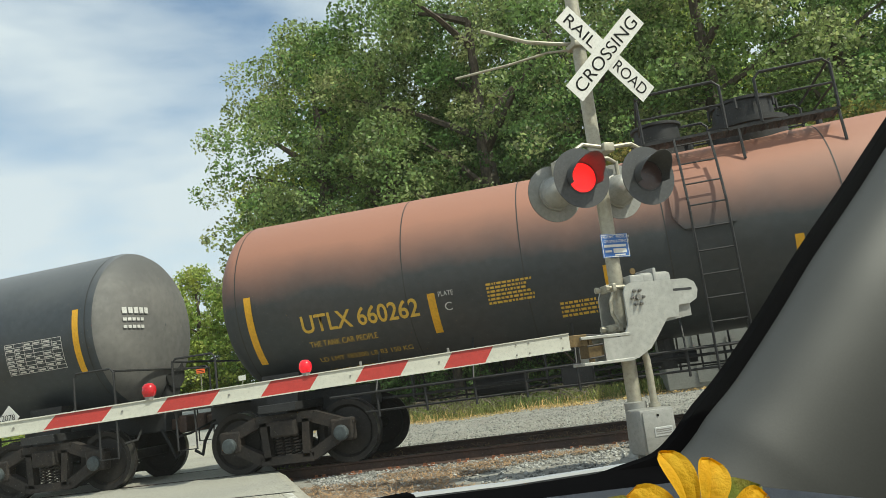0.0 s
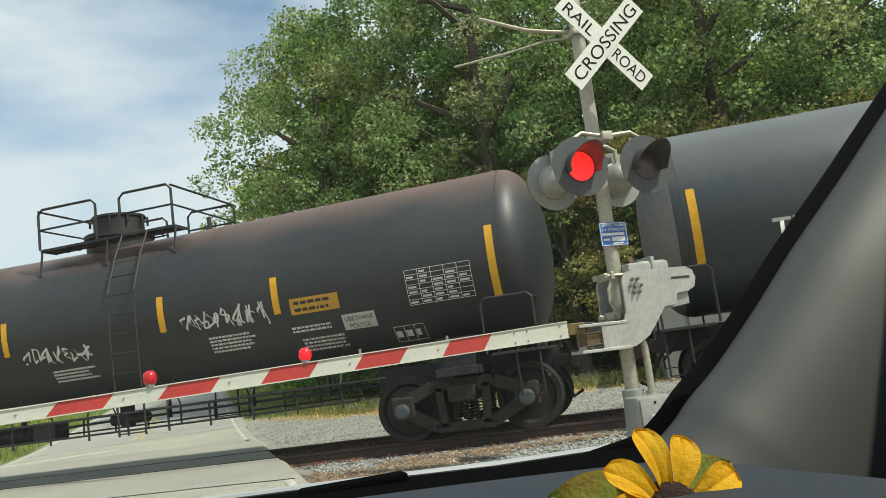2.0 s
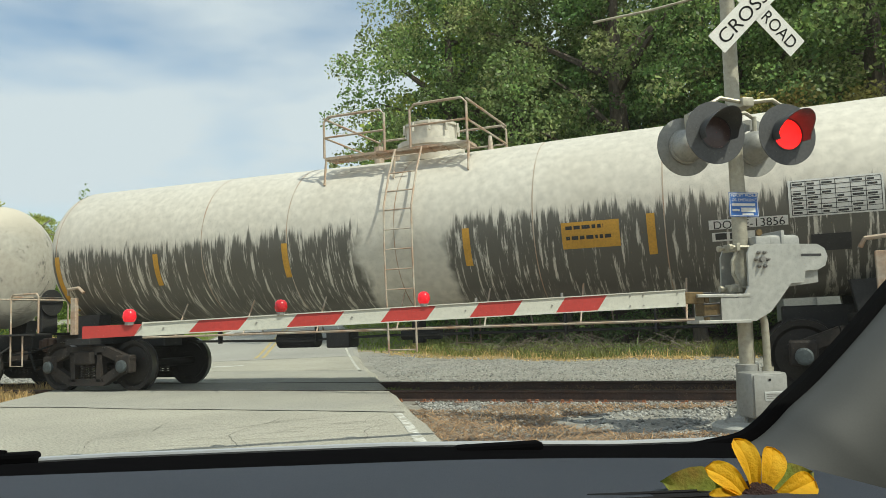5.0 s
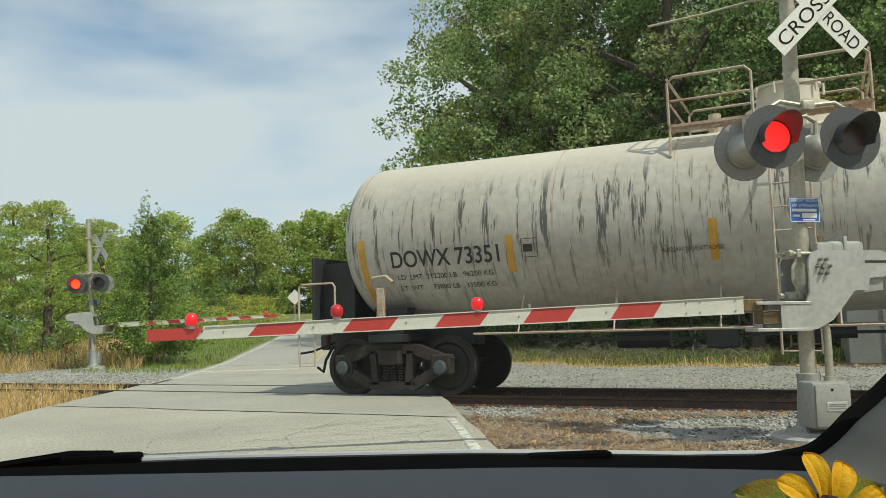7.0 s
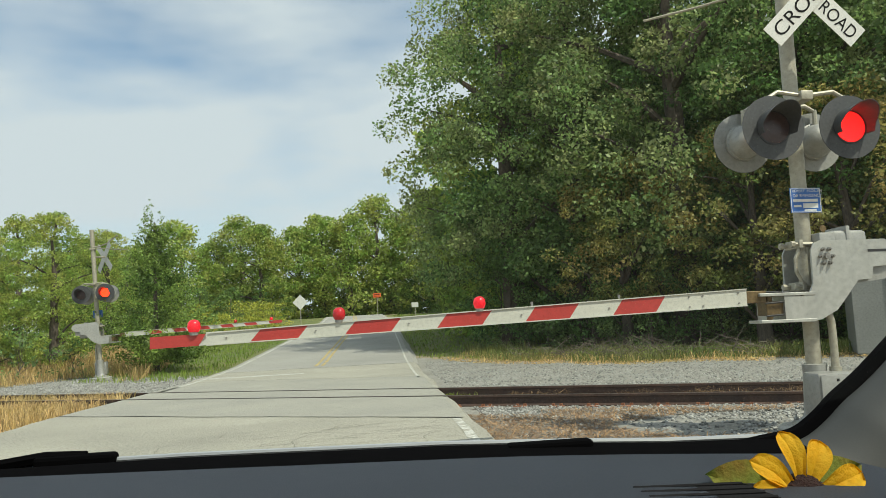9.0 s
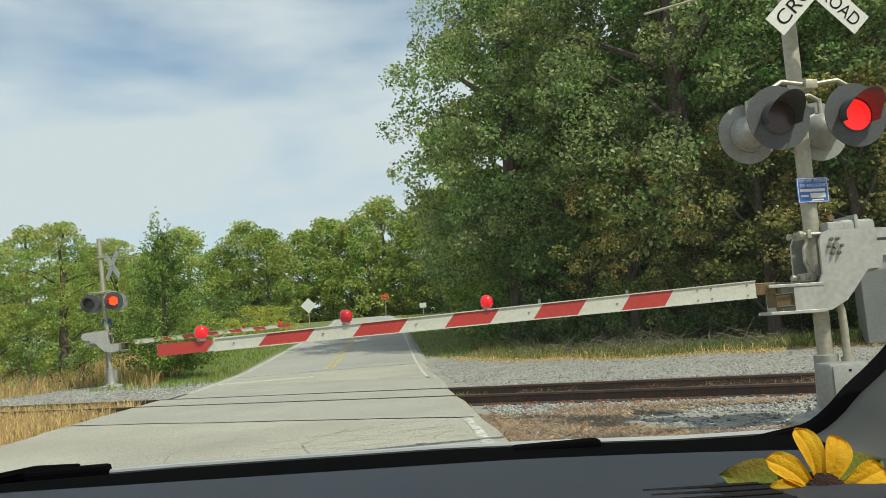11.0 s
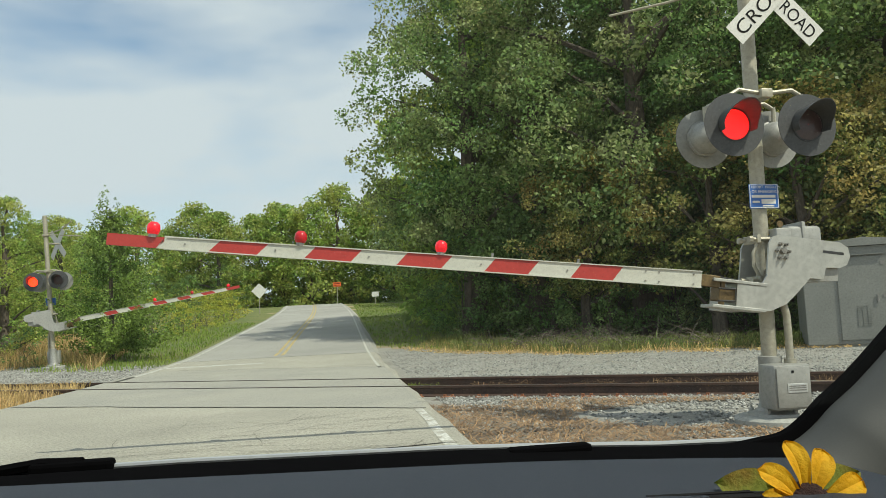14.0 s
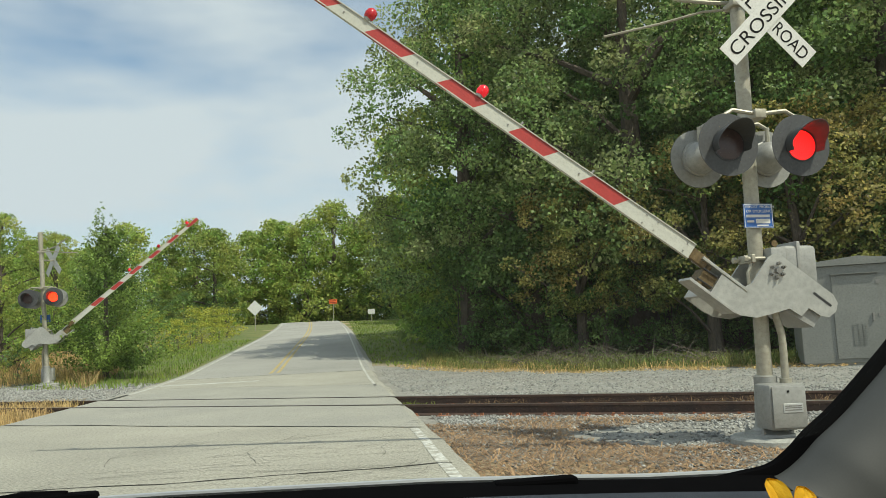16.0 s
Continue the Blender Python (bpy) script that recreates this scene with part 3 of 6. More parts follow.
def grasses():
    rg = np.random.default_rng(8)

    def pick(n, x0, x1, y0, y1, test):
        out = []
        for x, y in zip(rg.uniform(x0, x1, n), rg.uniform(y0, y1, n)):
            r, v = road_rv(x, y)
            if test(x, y, r, v):
                out.append((x, y, land(x, y)))
        return out
    # tall dry grass on the left side of the road
    blades("dry_grass", pick(48000, -36, -14, -1, 18, lambda x, y, r, v: r < ROAD_L - 1.3 - 0.12 * max(0, v - 6) and y > 3.6 + 1.2 * noise.noise((x * .3, 0, 0)) + max(0, (x + 22) * 0.55)
           and (y > 5.5 or x < -23) and (x + 21.5) ** 2 + (y - 5.8) ** 2 > 2.6), (0.12, 0.80), 0.009, M["drygrass"], "tall straw-coloured dry grass beside the track", 1.3, 1)
    blades("dry_grass", pick(42000, -24, -9, -5.5, 0.6, lambda x, y, r, v: r < ROAD_L - 0.25 and abs(abs(y) - 0.75) > 0.12 and y > -5.5), (0.05, 0.32), 0.007, M["drygrass"],
           "short dry straw along the road edge", 0.9, 2)
    blades("grass", pick(26000, -34, -14, 5, 30, lambda x, y, r, v: ROAD_L - 4.6 < r < ROAD_L - 0.35 and v > 11.5), (0.05, 0.22), 0.012, M["lawn"], "green roadside grass", 0.6, 3)
    blades("lawn", pick(60000, -48, -2, 11, 62, lambda x, y, r, v: ROAD_R + 0.3 < r < ROAD_R + 9.5 and v > 13 and y > wood_edge(x)), (0.05, 0.16), 0.02, M["lawn"], "mown green lawn between road and wood", 0.6, 4)
    blades("weeds", pick(52000, -13, 9, 8.6, 16.5, lambda x, y, r, v: wood_edge(x) + 0.2 < y < wood_edge(x) + 4.2 and r > ROAD_R + 2.2 and noise.noise((x * .8, y * .8, 6)) > -0.35), (0.06, 0.55), 0.007, M["grass"],
           "thin yellowing weeds at the edge of the wood", 1.3, 5)
    blades("weeds", pick(15000, -13, 9, 8.0, 15.5, lambda x, y, r, v: wood_edge(x) - 0.5 < y < wood_edge(x) + 1.6 and r > ROAD_R + 1.6 and noise.noise((x * .6, y * .9, 2)) > -0.15), (0.05, 0.40), 0.006, M["drygrass"],
           "dry straw at the edge of the gravel", 1.5, 6)
    blades("weeds", pick(5200, -11, 8, 9.0, 15.5, lambda x, y, r, v: wood_edge(x) + 0.5 < y < wood_edge(x) + 3.5 and r > ROAD_R + 3 and noise.noise((x * .45, y * .5, 12)) > 0.2), (0.15, 0.75), 0.013, M["grass"],
           "clumps of taller green weeds before the wood", 0.9, 11)
    lot = pick(9000, -13, 9, 7.6, 13, lambda x, y, r, v: wood_edge(x) - 1.1 < y < wood_edge(x) + 0.5 and r > ROAD_R + 1.0 and noise.noise((x * .7, y, 5)) > -0.25)
    blades("fallen_leaves", [(x, y, z + 0.03) for x, y, z in lot], (0.02, 0.07), 0.022, M["drygrass"], "brown fallen leaves along the gravel edge", 2.5, 12, "litter")
    blades("track_weeds", pick(3600, -5, 9, -0.6, 0.6, lambda x, y, r, v: noise.noise((x * 1.1, 0, 2)) > 0.0), (0.05, 0.24), 0.003, M["straw"], "dry weeds between the rails", 2.2, 7)
    blades("track_weeds", pick(500, -6.3, -5.2, -0.7, 0.5, lambda x, y, r, v: ROAD_R - 0.2 < r < ROAD_R + 0.7), (0.05, 0.16), 0.006, M["lawn"], "green weeds beside the road between the rails", 0.8, 9)
    # dead plant litter on the gravel
    pts = pick(30000, -5.2, 2.5, -6.3, -1.5, lambda x, y, r, v: ROAD_R + 0.03 < r and noise.noise((x * .55 + 3, y * .8, 9)) > -0.20 + 0.20 * max(0, x + 1.2) - 0.5 * max(0, ROAD_R + 0.7 - r))
    n = len(pts)
    p = np.asarray(pts)
    a = rg.uniform(0, 3.14, n)
    d = np.stack([np.cos(a), np.sin(a), rg.uniform(-0.15, 0.35, n)], 1) * rg.uniform(0.03, 0.15, (n, 1))
    s = np.stack([-np.sin(a), np.cos(a), 0 * a], 1) * 0.005
    p = p + np.array([0, 0, 0.012])
    v = np.stack([p - s, p + s, p + d + s, p + d - s], 1).reshape(-1, 3)
    f = np.arange(4 * n).reshape(-1, 4)
    tagged(new("straw_litter", cloud("straw_litter", v, f, [M["straw"], M["mulch"]], rg.integers(0, 2, n))), "brown dead grass and twigs lying on the gravel", "litter", kind="stuff")


# ---------------------------------------------------------------- trees
def leaves(centres, radii, per, size, rg, flat=0.6):
    """Leaf faces in clumps: places, each a small folded quad."""
    out = []
    for c, r in zip(centres, radii):
        k = max(6, int(per * r * r))
        d = rg.normal(size=(k, 3))
        d /= np.linalg.norm(d, axis=1)[:, None]
        rad = r * rg.uniform(0.35, 1.05, (k, 1)) ** 0.6
        out.append(np.asarray(c)[None] + d * rad * np.array([1, 1, flat]))
    p = np.concatenate(out)
    n = len(p)
    a = rg.normal(size=(n, 3))
    a[:, 2] *= 0.85
    a /= np.linalg.norm(a, axis=1)[:, None]
    b = np.cross(a, rg.normal(size=(n, 3)) + np.array([0, 0, 0.25]))
    b /= np.linalg.norm(b, axis=1)[:, None] + 1e-9
    s = size * rg.uniform(0.6, 1.35, (n, 1))
    v = np.stack([p, p + a * s * 0.5 + b * s * 0.32, p + a * s - np.array([0, 0, 0.12]) * s, p + a * s * 0.5 - b * s * 0.32], 1).reshape(-1, 3)
    return v, np.arange(4 * n).reshape(-1, 4)


def crown_mesh(name, seed, h, base, width, clumps, per, size, mat, div=10.5, lean=0.0):
    """An uneven broadleaf crown from base to h, about width across."""
    rg = np.random.default_rng(seed)
    cs, rs = [], []
    for i in range(clumps):
        t = rg.random() ** 1.15
        z = base + (h - base) * t
        prof = math.sin(math.pi * min(1, 0.18 + 0.80 * t)) ** 0.6
        a = rg.uniform(0, 6.283)
        rr = width / 2 * prof * 1.05 * rg.random() ** 0.42
        cs.append((math.cos(a) * rr + lean * t, math.sin(a) * rr, z))
        rs.append(rg.uniform(0.4, 1.0) * width / div)
    v, f = leaves(cs, rs, per, size, rg)
    return cloud(name, v, f, mat), cs


def trunk_bm(seed, h, r, cs):
    rnd = random.Random(seed)
    bm = bmesh.new()
    pts = [(0.25 * noise.noise((i * 0.5, seed, 0)) * (i > 0), 0.25 * noise.noise((seed, i * 0.5, 4)) * (i > 0), h * 0.85 * i / 7) for i in range(8)]
    tube(bm, pts, r, 8, r * 0.2)
    for c in rnd.sample(list(cs), min(14, len(cs))):
        z0 = max(0.3, c[2] - rnd.uniform(0.8, 2.4))
        tube(bm, [(0, 0, z0), (c[0] * 0.5, c[1] * 0.5, z0 + (c[2] - z0) * 0.6), (c[0], c[1], c[2])], r * 0.28, 5, r * 0.06)
    return bm


TREES = {}


def tree(kind, x, y, s=1.0, turn=0.0, label="", sz=1.0, dz=0.0):
    if kind not in TREES:
        spec = {"oak": (15.5, 2.9, 9.5, 250, 330, 0.145, M["leaf_oak"], "tall broadleaf tree in full green leaf"),
                "oak_b": (14.5, 2.6, 8.5, 250, 330, 0.14, M["leaf_dark"], "tall dense dark green broadleaf tree"),
                "maple": (13.5, 0.6, 8.0, 210, 300, 0.20, M["leaf_light"], "broadleaf tree with light green leaves"),
                "autumn": (8.5, 2.2, 6.5, 150, 340, 0.14, M["leaf_autumn"], "small broadleaf tree turning yellow and brown"),
                "under": (5.0, 0.1, 5.0, 110, 280, 0.13, M["leaf_dark"], "dense undergrowth shrub at the foot of the wood"),
                "far": (12.0, -0.8, 9.0, 150, 75, 0.34, M["leaf_light"], "distant broadleaf tree in green leaf"),
                "far_b": (12.5, -0.8, 9.5, 150, 70, 0.35, M["leaf_light"], "distant broadleaf tree in dull green leaf"),
                "bush": (1.7, 0.05, 2.2, 40, 420, 0.10, M["leaf_dark"], "dark green roundish shrub"),
                "goldenrod": (2.2, 0.05, 3.0, 50, 330, 0.12, M["leaf_weed"], "yellow-green weedy shrub beside the road")}[kind]
        h, base, width, clumps, per, size, mat, lab = spec
        seed = sum(map(ord, kind))
        me, cs = crown_mesh("crown", seed, h, base, width, clumps, per, size, mat, 6.2 if kind.startswith("far") else 9.5)
        ob = thing("shrub" if h < 3 else "tree", pose(x, y, land(x, y) - 0.05 + dz, 0, 0, turn), label or lab, "shrub" if h < 3 else "tree")
        crown = new("crown", me)
        crown.parent = ob
        part("trunk", trunk_bm(seed, h, 0.035 * h if h > 6 else 0.015 * h, cs), M["bark"], ob, smooth=True)
        ob.scale = (s, s, s * sz)
        TREES[kind] = ob
        return ob
    ob = copy_thing(TREES[kind], pose(x, y, land(x, y) - 0.05 + dz, 0, 0, turn))
    ob.scale = (s, s, s * sz)
    if label:
        tagged(ob, label)
    return ob


def cedar(x, y, h, w, seed=3):
    rg = np.random.default_rng(seed)
    cs, rs = [], []
    for i in range(210):
        t = rg.random() ** 1.25 * 0.97
        a = rg.uniform(0, 6.283)
        lump = 1 + 0.20 * math.sin(3 * a + 9 * t) + 0.10 * math.sin(7 * a + 17 * t)
        reach = w / 2 * (1 - t) ** 1.05 * lump * rg.uniform(0.75, 1.15) * (0.8 + 0.2 * min(1, t * 6)) + 0.12
        rise = reach * rg.uniform(0.25, 0.6)
        z0 = 0.25 + (h - 0.9) * t
        for k in range(7):
            u = 0.30 + 0.70 * k / 6
            cs.append((math.cos(a) * reach * u, math.sin(a) * reach * u, z0 + rise * u ** 1.6 + rg.normal() * 0.04))
            rs.append((0.26 - 0.17 * u) * (0.7 + 0.5 * (1 - t)))
    for dx, hh in ((-0.25, 1.02), (0.35, 0.93), (-0.75, 0.88), (0.9, 0.80)):
        for k in range(10):
            cs.append((dx + rg.normal() * 0.04, rg.normal() * 0.08, h * hh - 0.13 * k + 0.1))
            rs.append(0.05 + 0.028 * k)
    v, f = leaves(cs, rs, 900, 0.085, rg, 0.75)
    ob = thing("cedar_tree", pose(x, y, land(x, y) - 0.05), "bushy green cedar tree with a ragged pointed top", "tree")
    me = cloud("crown", v, f, M["leaf_cedar"])
    new("crown", me).parent = ob
    bm = bmesh.new()
    tube(bm, [(0, 0, 0), (0, 0, h * 0.9)], 0.12, 7, 0.02)
    part("trunk", bm, M["bark"], ob)
    return ob


def place(r, v):
    p = R2 * r + F2 * v
    return p.x, p.y


def woods():
    rnd = random.Random(11)
    # the wood beyond the track: front row
    for i, (x, y, k, s) in enumerate(((-11.3, 18.0, "oak", 1.03), (-8.4, 18.0, "oak_b", 1.16), (-4.2, 17.0, "oak", 1.12), (0.0, 17.6, "oak_b", 1.15), (4.2, 16.8, "oak", 1.1),
                                      (8.6, 17.5, "oak_b", 1.1), (13.0, 17.0, "oak", 1.12))):
        tree(k, x, y, s, i * 77)
    for i, (x, y) in enumerate(((-12.5, 23.5), (-7, 24.5), (-1.5, 23.8), (4, 24.5), (10, 24))):
        tree(("maple", "oak_b", "oak")[i % 3], x, y, 1.3, 40 + i * 63)
    for i in range(5):
        tree(("far_b", "far")[i % 2], -14 + i * 6.5, 31 + 2 * math.sin(i * 2.1), 1.35, i * 49)
    for i, (x, y, s) in enumerate(((-6.0, 15.0, 0.78), (-1.6, 14.4, 0.85), (1.0, 13.6, 0.92), (4.0, 14.2, 0.9), (7.4, 14.2, 0.9))):
        tree("autumn", x, y, s, i * 91)
    for i in range(15):
        tree("under", -11.5 + i * 2.1, 15.6 + 0.8 * math.sin(i * 1.7) + max(0, -9 - (-11.5 + i * 2.1)) * 0.6, 0.62 + 0.25 * rnd.random(), i * 53)
    for i in range(9):
        tree("under", -10.0 + i * 3.2, 19.5 + 0.8 * math.sin(i * 2.3), 1.15 + 0.2 * rnd.random(), 20 + i * 71)
    # along the right side of the road
    for i in range(9):
        x, y = place(ROAD_R + 14.0 - 0.75 * i + 1.2 * math.sin(i * 2.3), 26 + i * 7.0)
        tree(("oak_b", "maple", "oak")[i % 3], x, y, 0.82 + 0.10 * math.sin(i * 1.3), i * 67)
        x, y = place(ROAD_R + 10.6 - 0.5 * i, 25 + i * 7.0)
        tree("under", x, y, 0.8, i * 31)
    # distance, where the road ends
    for i in range(14):
        x, y = place(-42 + i * 3.6, 92 + 5 * math.sin(i * 1.9) + 3 * (i % 2))
        tree(("far", "far_b")[(i * 7 // 3) % 2], x, y, 0.86 + 0.028 * i + 0.11 * math.sin(i * 2.7), i * 37)
    for i in range(11):
        x, y = place(-85 + i * 5.2, 86 + 10 * math.sin(i * 1.1))
        tree(("far_b", "far")[i % 2], x, y, 0.80 + 0.12 * math.sin(i * 1.7), i * 71)
    for i in range(12):
        x, y = place(-40 + i * 4.2, 84 + 2 * math.sin(i * 2.9))
        if not ROAD_L - 5 < -40 + i * 4.2 < ROAD_R + 1:
            tree("under", x, y, 1.0 + 0.2 * math.sin(i * 1.3), i * 67)
    # left side
    cedar(-21.6, 8.8, 6.1, 6.2)
    tree("maple", -27.6, 9.2, 0.47, 20, "young broadleaf tree, its leaves turning yellow")
    tree("maple", -29.5, 7.4, 0.42, 60)
    tree("maple", -33, 11.5, 0.50, 200)
    tree("bush", -24.6, 5.6, 1.1, 10)
    tree("bush", -23.8, 7.1, 0.8, 80)
    tree("maple", -36, 19, 0.50, 110)
    for i in range(10):
        x, y = place(ROAD_L - 4.8 + 0.22 * i - 0.5 * (i % 2), 33 + 2.3 * i)
        tree("goldenrod", x, y, 0.92 + 0.2 * math.sin(i * 1.9), i * 50)
    for i in range(6):
        x, y = place(ROAD_L - 3.4 + 0.12 * i, 34 + i * 2.9)
        tree("goldenrod", x, y, 0.6 + 0.1 * math.sin(i), i * 81)
    # dead brush at the wood's edge
    bm = bmesh.new()
    for k in range(230):
        x = rnd.uniform(-9.0, -1.0)
        y = wood_edge(x) + rnd.uniform(0.7, 2.2)
        z = land(x, y)
        a, l, e = rnd.uniform(0, 6.28), rnd.uniform(0.5, 1.7), rnd.uniform(0.0, 0.5)
        d = Vector((math.cos(a) * math.cos(e), math.sin(a) * math.cos(e) * 0.5, math.sin(e))) * l
        o = Vector((x, y, z + rnd.uniform(0, 0.25)))
        tube(bm, [o, o + d * 0.5 + Vector((0, 0, 0.06)), o + d], 0.010, 3, 0.003, cap=False)
    tagged(part("brush_pile", bm, M["twig"]), "tangle of dead grey branches at the edge of the wood", "brush", kind="stuff")


ground()
road()
track()


# ---------------------------------------------------------------- crossing signals with gates
GATE_A = 32.5
MAST = (0.13, -3.73)
PIVOT = (0.05, -0.25, 1.625)


def signal_lamp(parent, x, y, z, turn, lit_mat):
    """A flashing light: dish, hood and an added disc, lit in front and dark behind. Returns the disc."""
    lamp_m = pose(x, y, z, 0, 0, turn)
    bm = bmesh.new()
    back = Matrix.Rotation(radians(90), 4, "X")        # lathe axis to -y
    lathe(bm, [(0.02, -0.235), (0.028, -0.215), (0.06, -0.208), (0.11, -0.185), (0.145, -0.145), (0.165, -0.09), (0.17, -0.045), (0.186, -0.04), (0.186, -0.006), (0.16, 0.004)], 28, back, close=False)
    lamp = part("lamp", bm, M["alupaint"], parent, "flashing light with round black backing", lamp_m, True)
    bm = bmesh.new()
    lathe(bm, [(0.305, 0.0), (0.305, 0.006), (0.158, 0.006)], 40, back, close=False)
    lathe(bm, [(0.158, -0.001), (0.303, -0.001)], 40, back, 1, close=False)
    part("backing", bm, [M["hoodblack"], M["alupaint"]], lamp, "round backing plate, matt black in front", smooth=True)
    bm = bmesh.new()
    rows = []
    for k in range(25):
        a = radians(-25 + 230 * k / 24)
        l = 0.36 * (0.35 + 0.55 * math.sin(max(0, min(math.pi, math.radians(-25 + 230 * k / 24))) if 0 < a < math.pi else 0.0))
        row = []
        for r_, y_ in ((0.163, 0.0), (0.170, -l * 0.5), (0.176, -l), (0.171, -l), (0.158, 0.0)):
            row.append(bm.verts.new((r_ * math.cos(a), y_ - 0.005, r_ * math.sin(a))))
        rows.append(row)
    for p, q in zip(rows, rows[1:]):
        for i in range(4):
            bm.faces.new((p[i], p[i + 1], q[i + 1], q[i]))
    part("hood", bm, M["hoodblack"], lamp, "black hood over the light", smooth=True)
    bm = bmesh.new()
    lathe(bm, [(0.15, 0.012), (0.166, 0.012), (0.166, -0.01), (0.15, -0.01)], 28, back, close=False)
    part("lens_ring", bm, M["black"], lamp)
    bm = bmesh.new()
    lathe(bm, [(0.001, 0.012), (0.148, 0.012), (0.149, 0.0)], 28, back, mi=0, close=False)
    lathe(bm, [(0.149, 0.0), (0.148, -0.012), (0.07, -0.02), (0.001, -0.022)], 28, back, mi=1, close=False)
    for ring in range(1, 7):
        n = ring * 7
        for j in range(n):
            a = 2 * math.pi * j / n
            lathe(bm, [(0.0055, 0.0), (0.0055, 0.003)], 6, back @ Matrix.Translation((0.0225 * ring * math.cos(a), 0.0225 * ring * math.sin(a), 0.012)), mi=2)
    rotor = part("turning_light", bm, [lit_mat, M["lens_dark"], M["led_dot"]], lamp, "added disc with a lit red face and a dark back")
    return rotor


def crossing_signal(m, lit_mat, label, buck_turn=0.0):
    ob = thing("crossing_signal", m, label, "railway signal", "crossing signals")
    bm = bmesh.new()
    tube(bm, [(0, 0, 0.1), (0, 0, 2.6), (0, 0, 5.0)], 0.072, 20)
    part("mast", bm, M["galv"], ob, "galvanised steel mast", smooth=True)
    bm = bmesh.new()
    tube(bm, [(0, 0, 4.98), (0, 0, 5.03)], 0.08, 20)
    part("mast_cap", bm, M["galv"], ob)
    bm = bmesh.new()
    lathe(bm, [(0.36, -0.12), (0.36, 0.03), (0.33, 0.06), (0.2, 0.06)], 28)
    part("footing", bm, M["concrete"], ob, "round concrete footing")
    bm = bmesh.new()
    lathe(bm, [(0.24, 0.055), (0.235, 0.085), (0.15, 0.11), (0.12, 0.17), (0.105, 0.55), (0.11, 0.62), (0.075, 0.63)], 24)
    for k in range(4):
        a = radians(45 + 90 * k)
        lathe(bm, [(0.025, 0.085), (0.025, 0.12), (0.012, 0.12), (0.012, 0.15)], 6, Matrix.Translation((0.2 * math.cos(a), 0.2 * math.sin(a), 0)))
    part("mast_base", bm, M["alupaint"], ob, "cast aluminium mast base", smooth=True)
    bm = bmesh.new()
    box(bm, -0.17, 0.21, -0.33, -0.06, 0.14, 0.56, 0.03)
    box(bm, -0.15, 0.19, -0.345, -0.33, 0.16, 0.54, 0.01)
    jb = part("junction_box", bm, M["alupaint"], ob, "cast aluminium junction box", smooth=True)
    bm = bmesh.new()
    box(bm, -0.05, 0.15, -0.352, -0.345, 0.30, 0.385, 0.003)
    part("name_plate", bm, M["sign_back"], jb)
    bm = bmesh.new()
    for z in (0.325, 0.345, 0.362):
        box(bm, -0.035, 0.135, -0.3545, -0.352, z - 0.005, z + 0.005)
    part("plate_writing", bm, M["bolt"], jb)
    bm = bmesh.new()
    box(bm, 0.0, 0.02, -0.352, -0.345, 0.485, 0.505)
    part("lock", bm, M["letter"], jb)
    # conduit
    bm = bmesh.new()
    tube(bm, [(0.14, -0.12, 0.56), (0.14, -0.12, 0.85), (0.135, -0.12, 1.02), (0.09, -0.12, 1.2), (0.07, -0.12, 1.4)], 0.036, 10)
    tube(bm, [(0.14, -0.12, 0.55), (0.14, -0.12, 0.60)], 0.055, 10)
    part("conduit", bm, M["galv"], ob, "curved steel conduit", smooth=True)
    # mechanism
    bm = bmesh.new()
    box(bm, 0.06, 0.22, -0.17, 0.17, 1.28, 1.86, 0.015)
    box(bm, 0.20, 0.56, -0.15, 0.17, 1.40, 1.88, 0.04)
    box(bm, 0.34, 0.38, -0.16, 0.18, 1.55, 1.92, 0.008)
    part("mechanism", bm, M["alupaint"], ob, "cast aluminium gate mechanism case", smooth=True)
    bm = bmesh.new()
    for z in (1.36, 1.76):
        tube(bm, [(-0.16, -0.1, z), (0.14, -0.1, z)], 0.02, 8)
        tube(bm, [(-0.16, 0.1, z), (0.14, 0.1, z)], 0.02, 8)
        box(bm, -0.12, -0.08, -0.13, 0.13, z - 0.04, z + 0.04, 0.006)
        for y in (-0.1, 0.1):
            tube(bm, [(-0.19, y, z), (-0.155, y, z)], 0.032, 6)
    tube(bm, [(-0.10, -0.09, 1.72), (-0.15, -0.09, 1.62), (-0.15, -0.09, 1.5), (-0.10, -0.09, 1.4)], 0.018, 8)
    part("clamp", bm, M["galv"], ob, "steel clamps round the mast")
    bm = bmesh.new()
    lathe(bm, [(0.018, -0.006), (0.032, -0.006), (0.032, 0.006), (0.018, 0.006)], 14, Matrix.Translation((0.02 + 0.10, -0.14, 1.90)) @ Matrix.Rotation(radians(90), 4, "X"))
    part("lifting_eye", bm, M["brass"], ob)
    # crossbuck
    buck = part("crossbuck", (lambda b: (tube(b, [(0, -0.40, 4.10), (0, 0.0, 4.10)], 0.03, 8), b)[1])(bmesh.new()), M["galv"], ob, "crossed white sign boards with black letters")
    for k, (a, dy) in enumerate(((45, -0.012), (-45, 0.0))):
        bm = bmesh.new()
        box(bm, -0.61, 0.61, -0.0022, 0.0022, -0.1145, 0.1145)
        for f in bm.faces:
            f.material_index = 1 if f.normal.y > 0.5 else 0
        part("board", bm, [M["sign_white"], M["sign_back"]], buck, "white sign board", pose(0.05, -0.40 + dy, 4.10, 0, -a, 0))
    lm = pose(0.05, -0.4165, 4.10, 0, -45, 0)
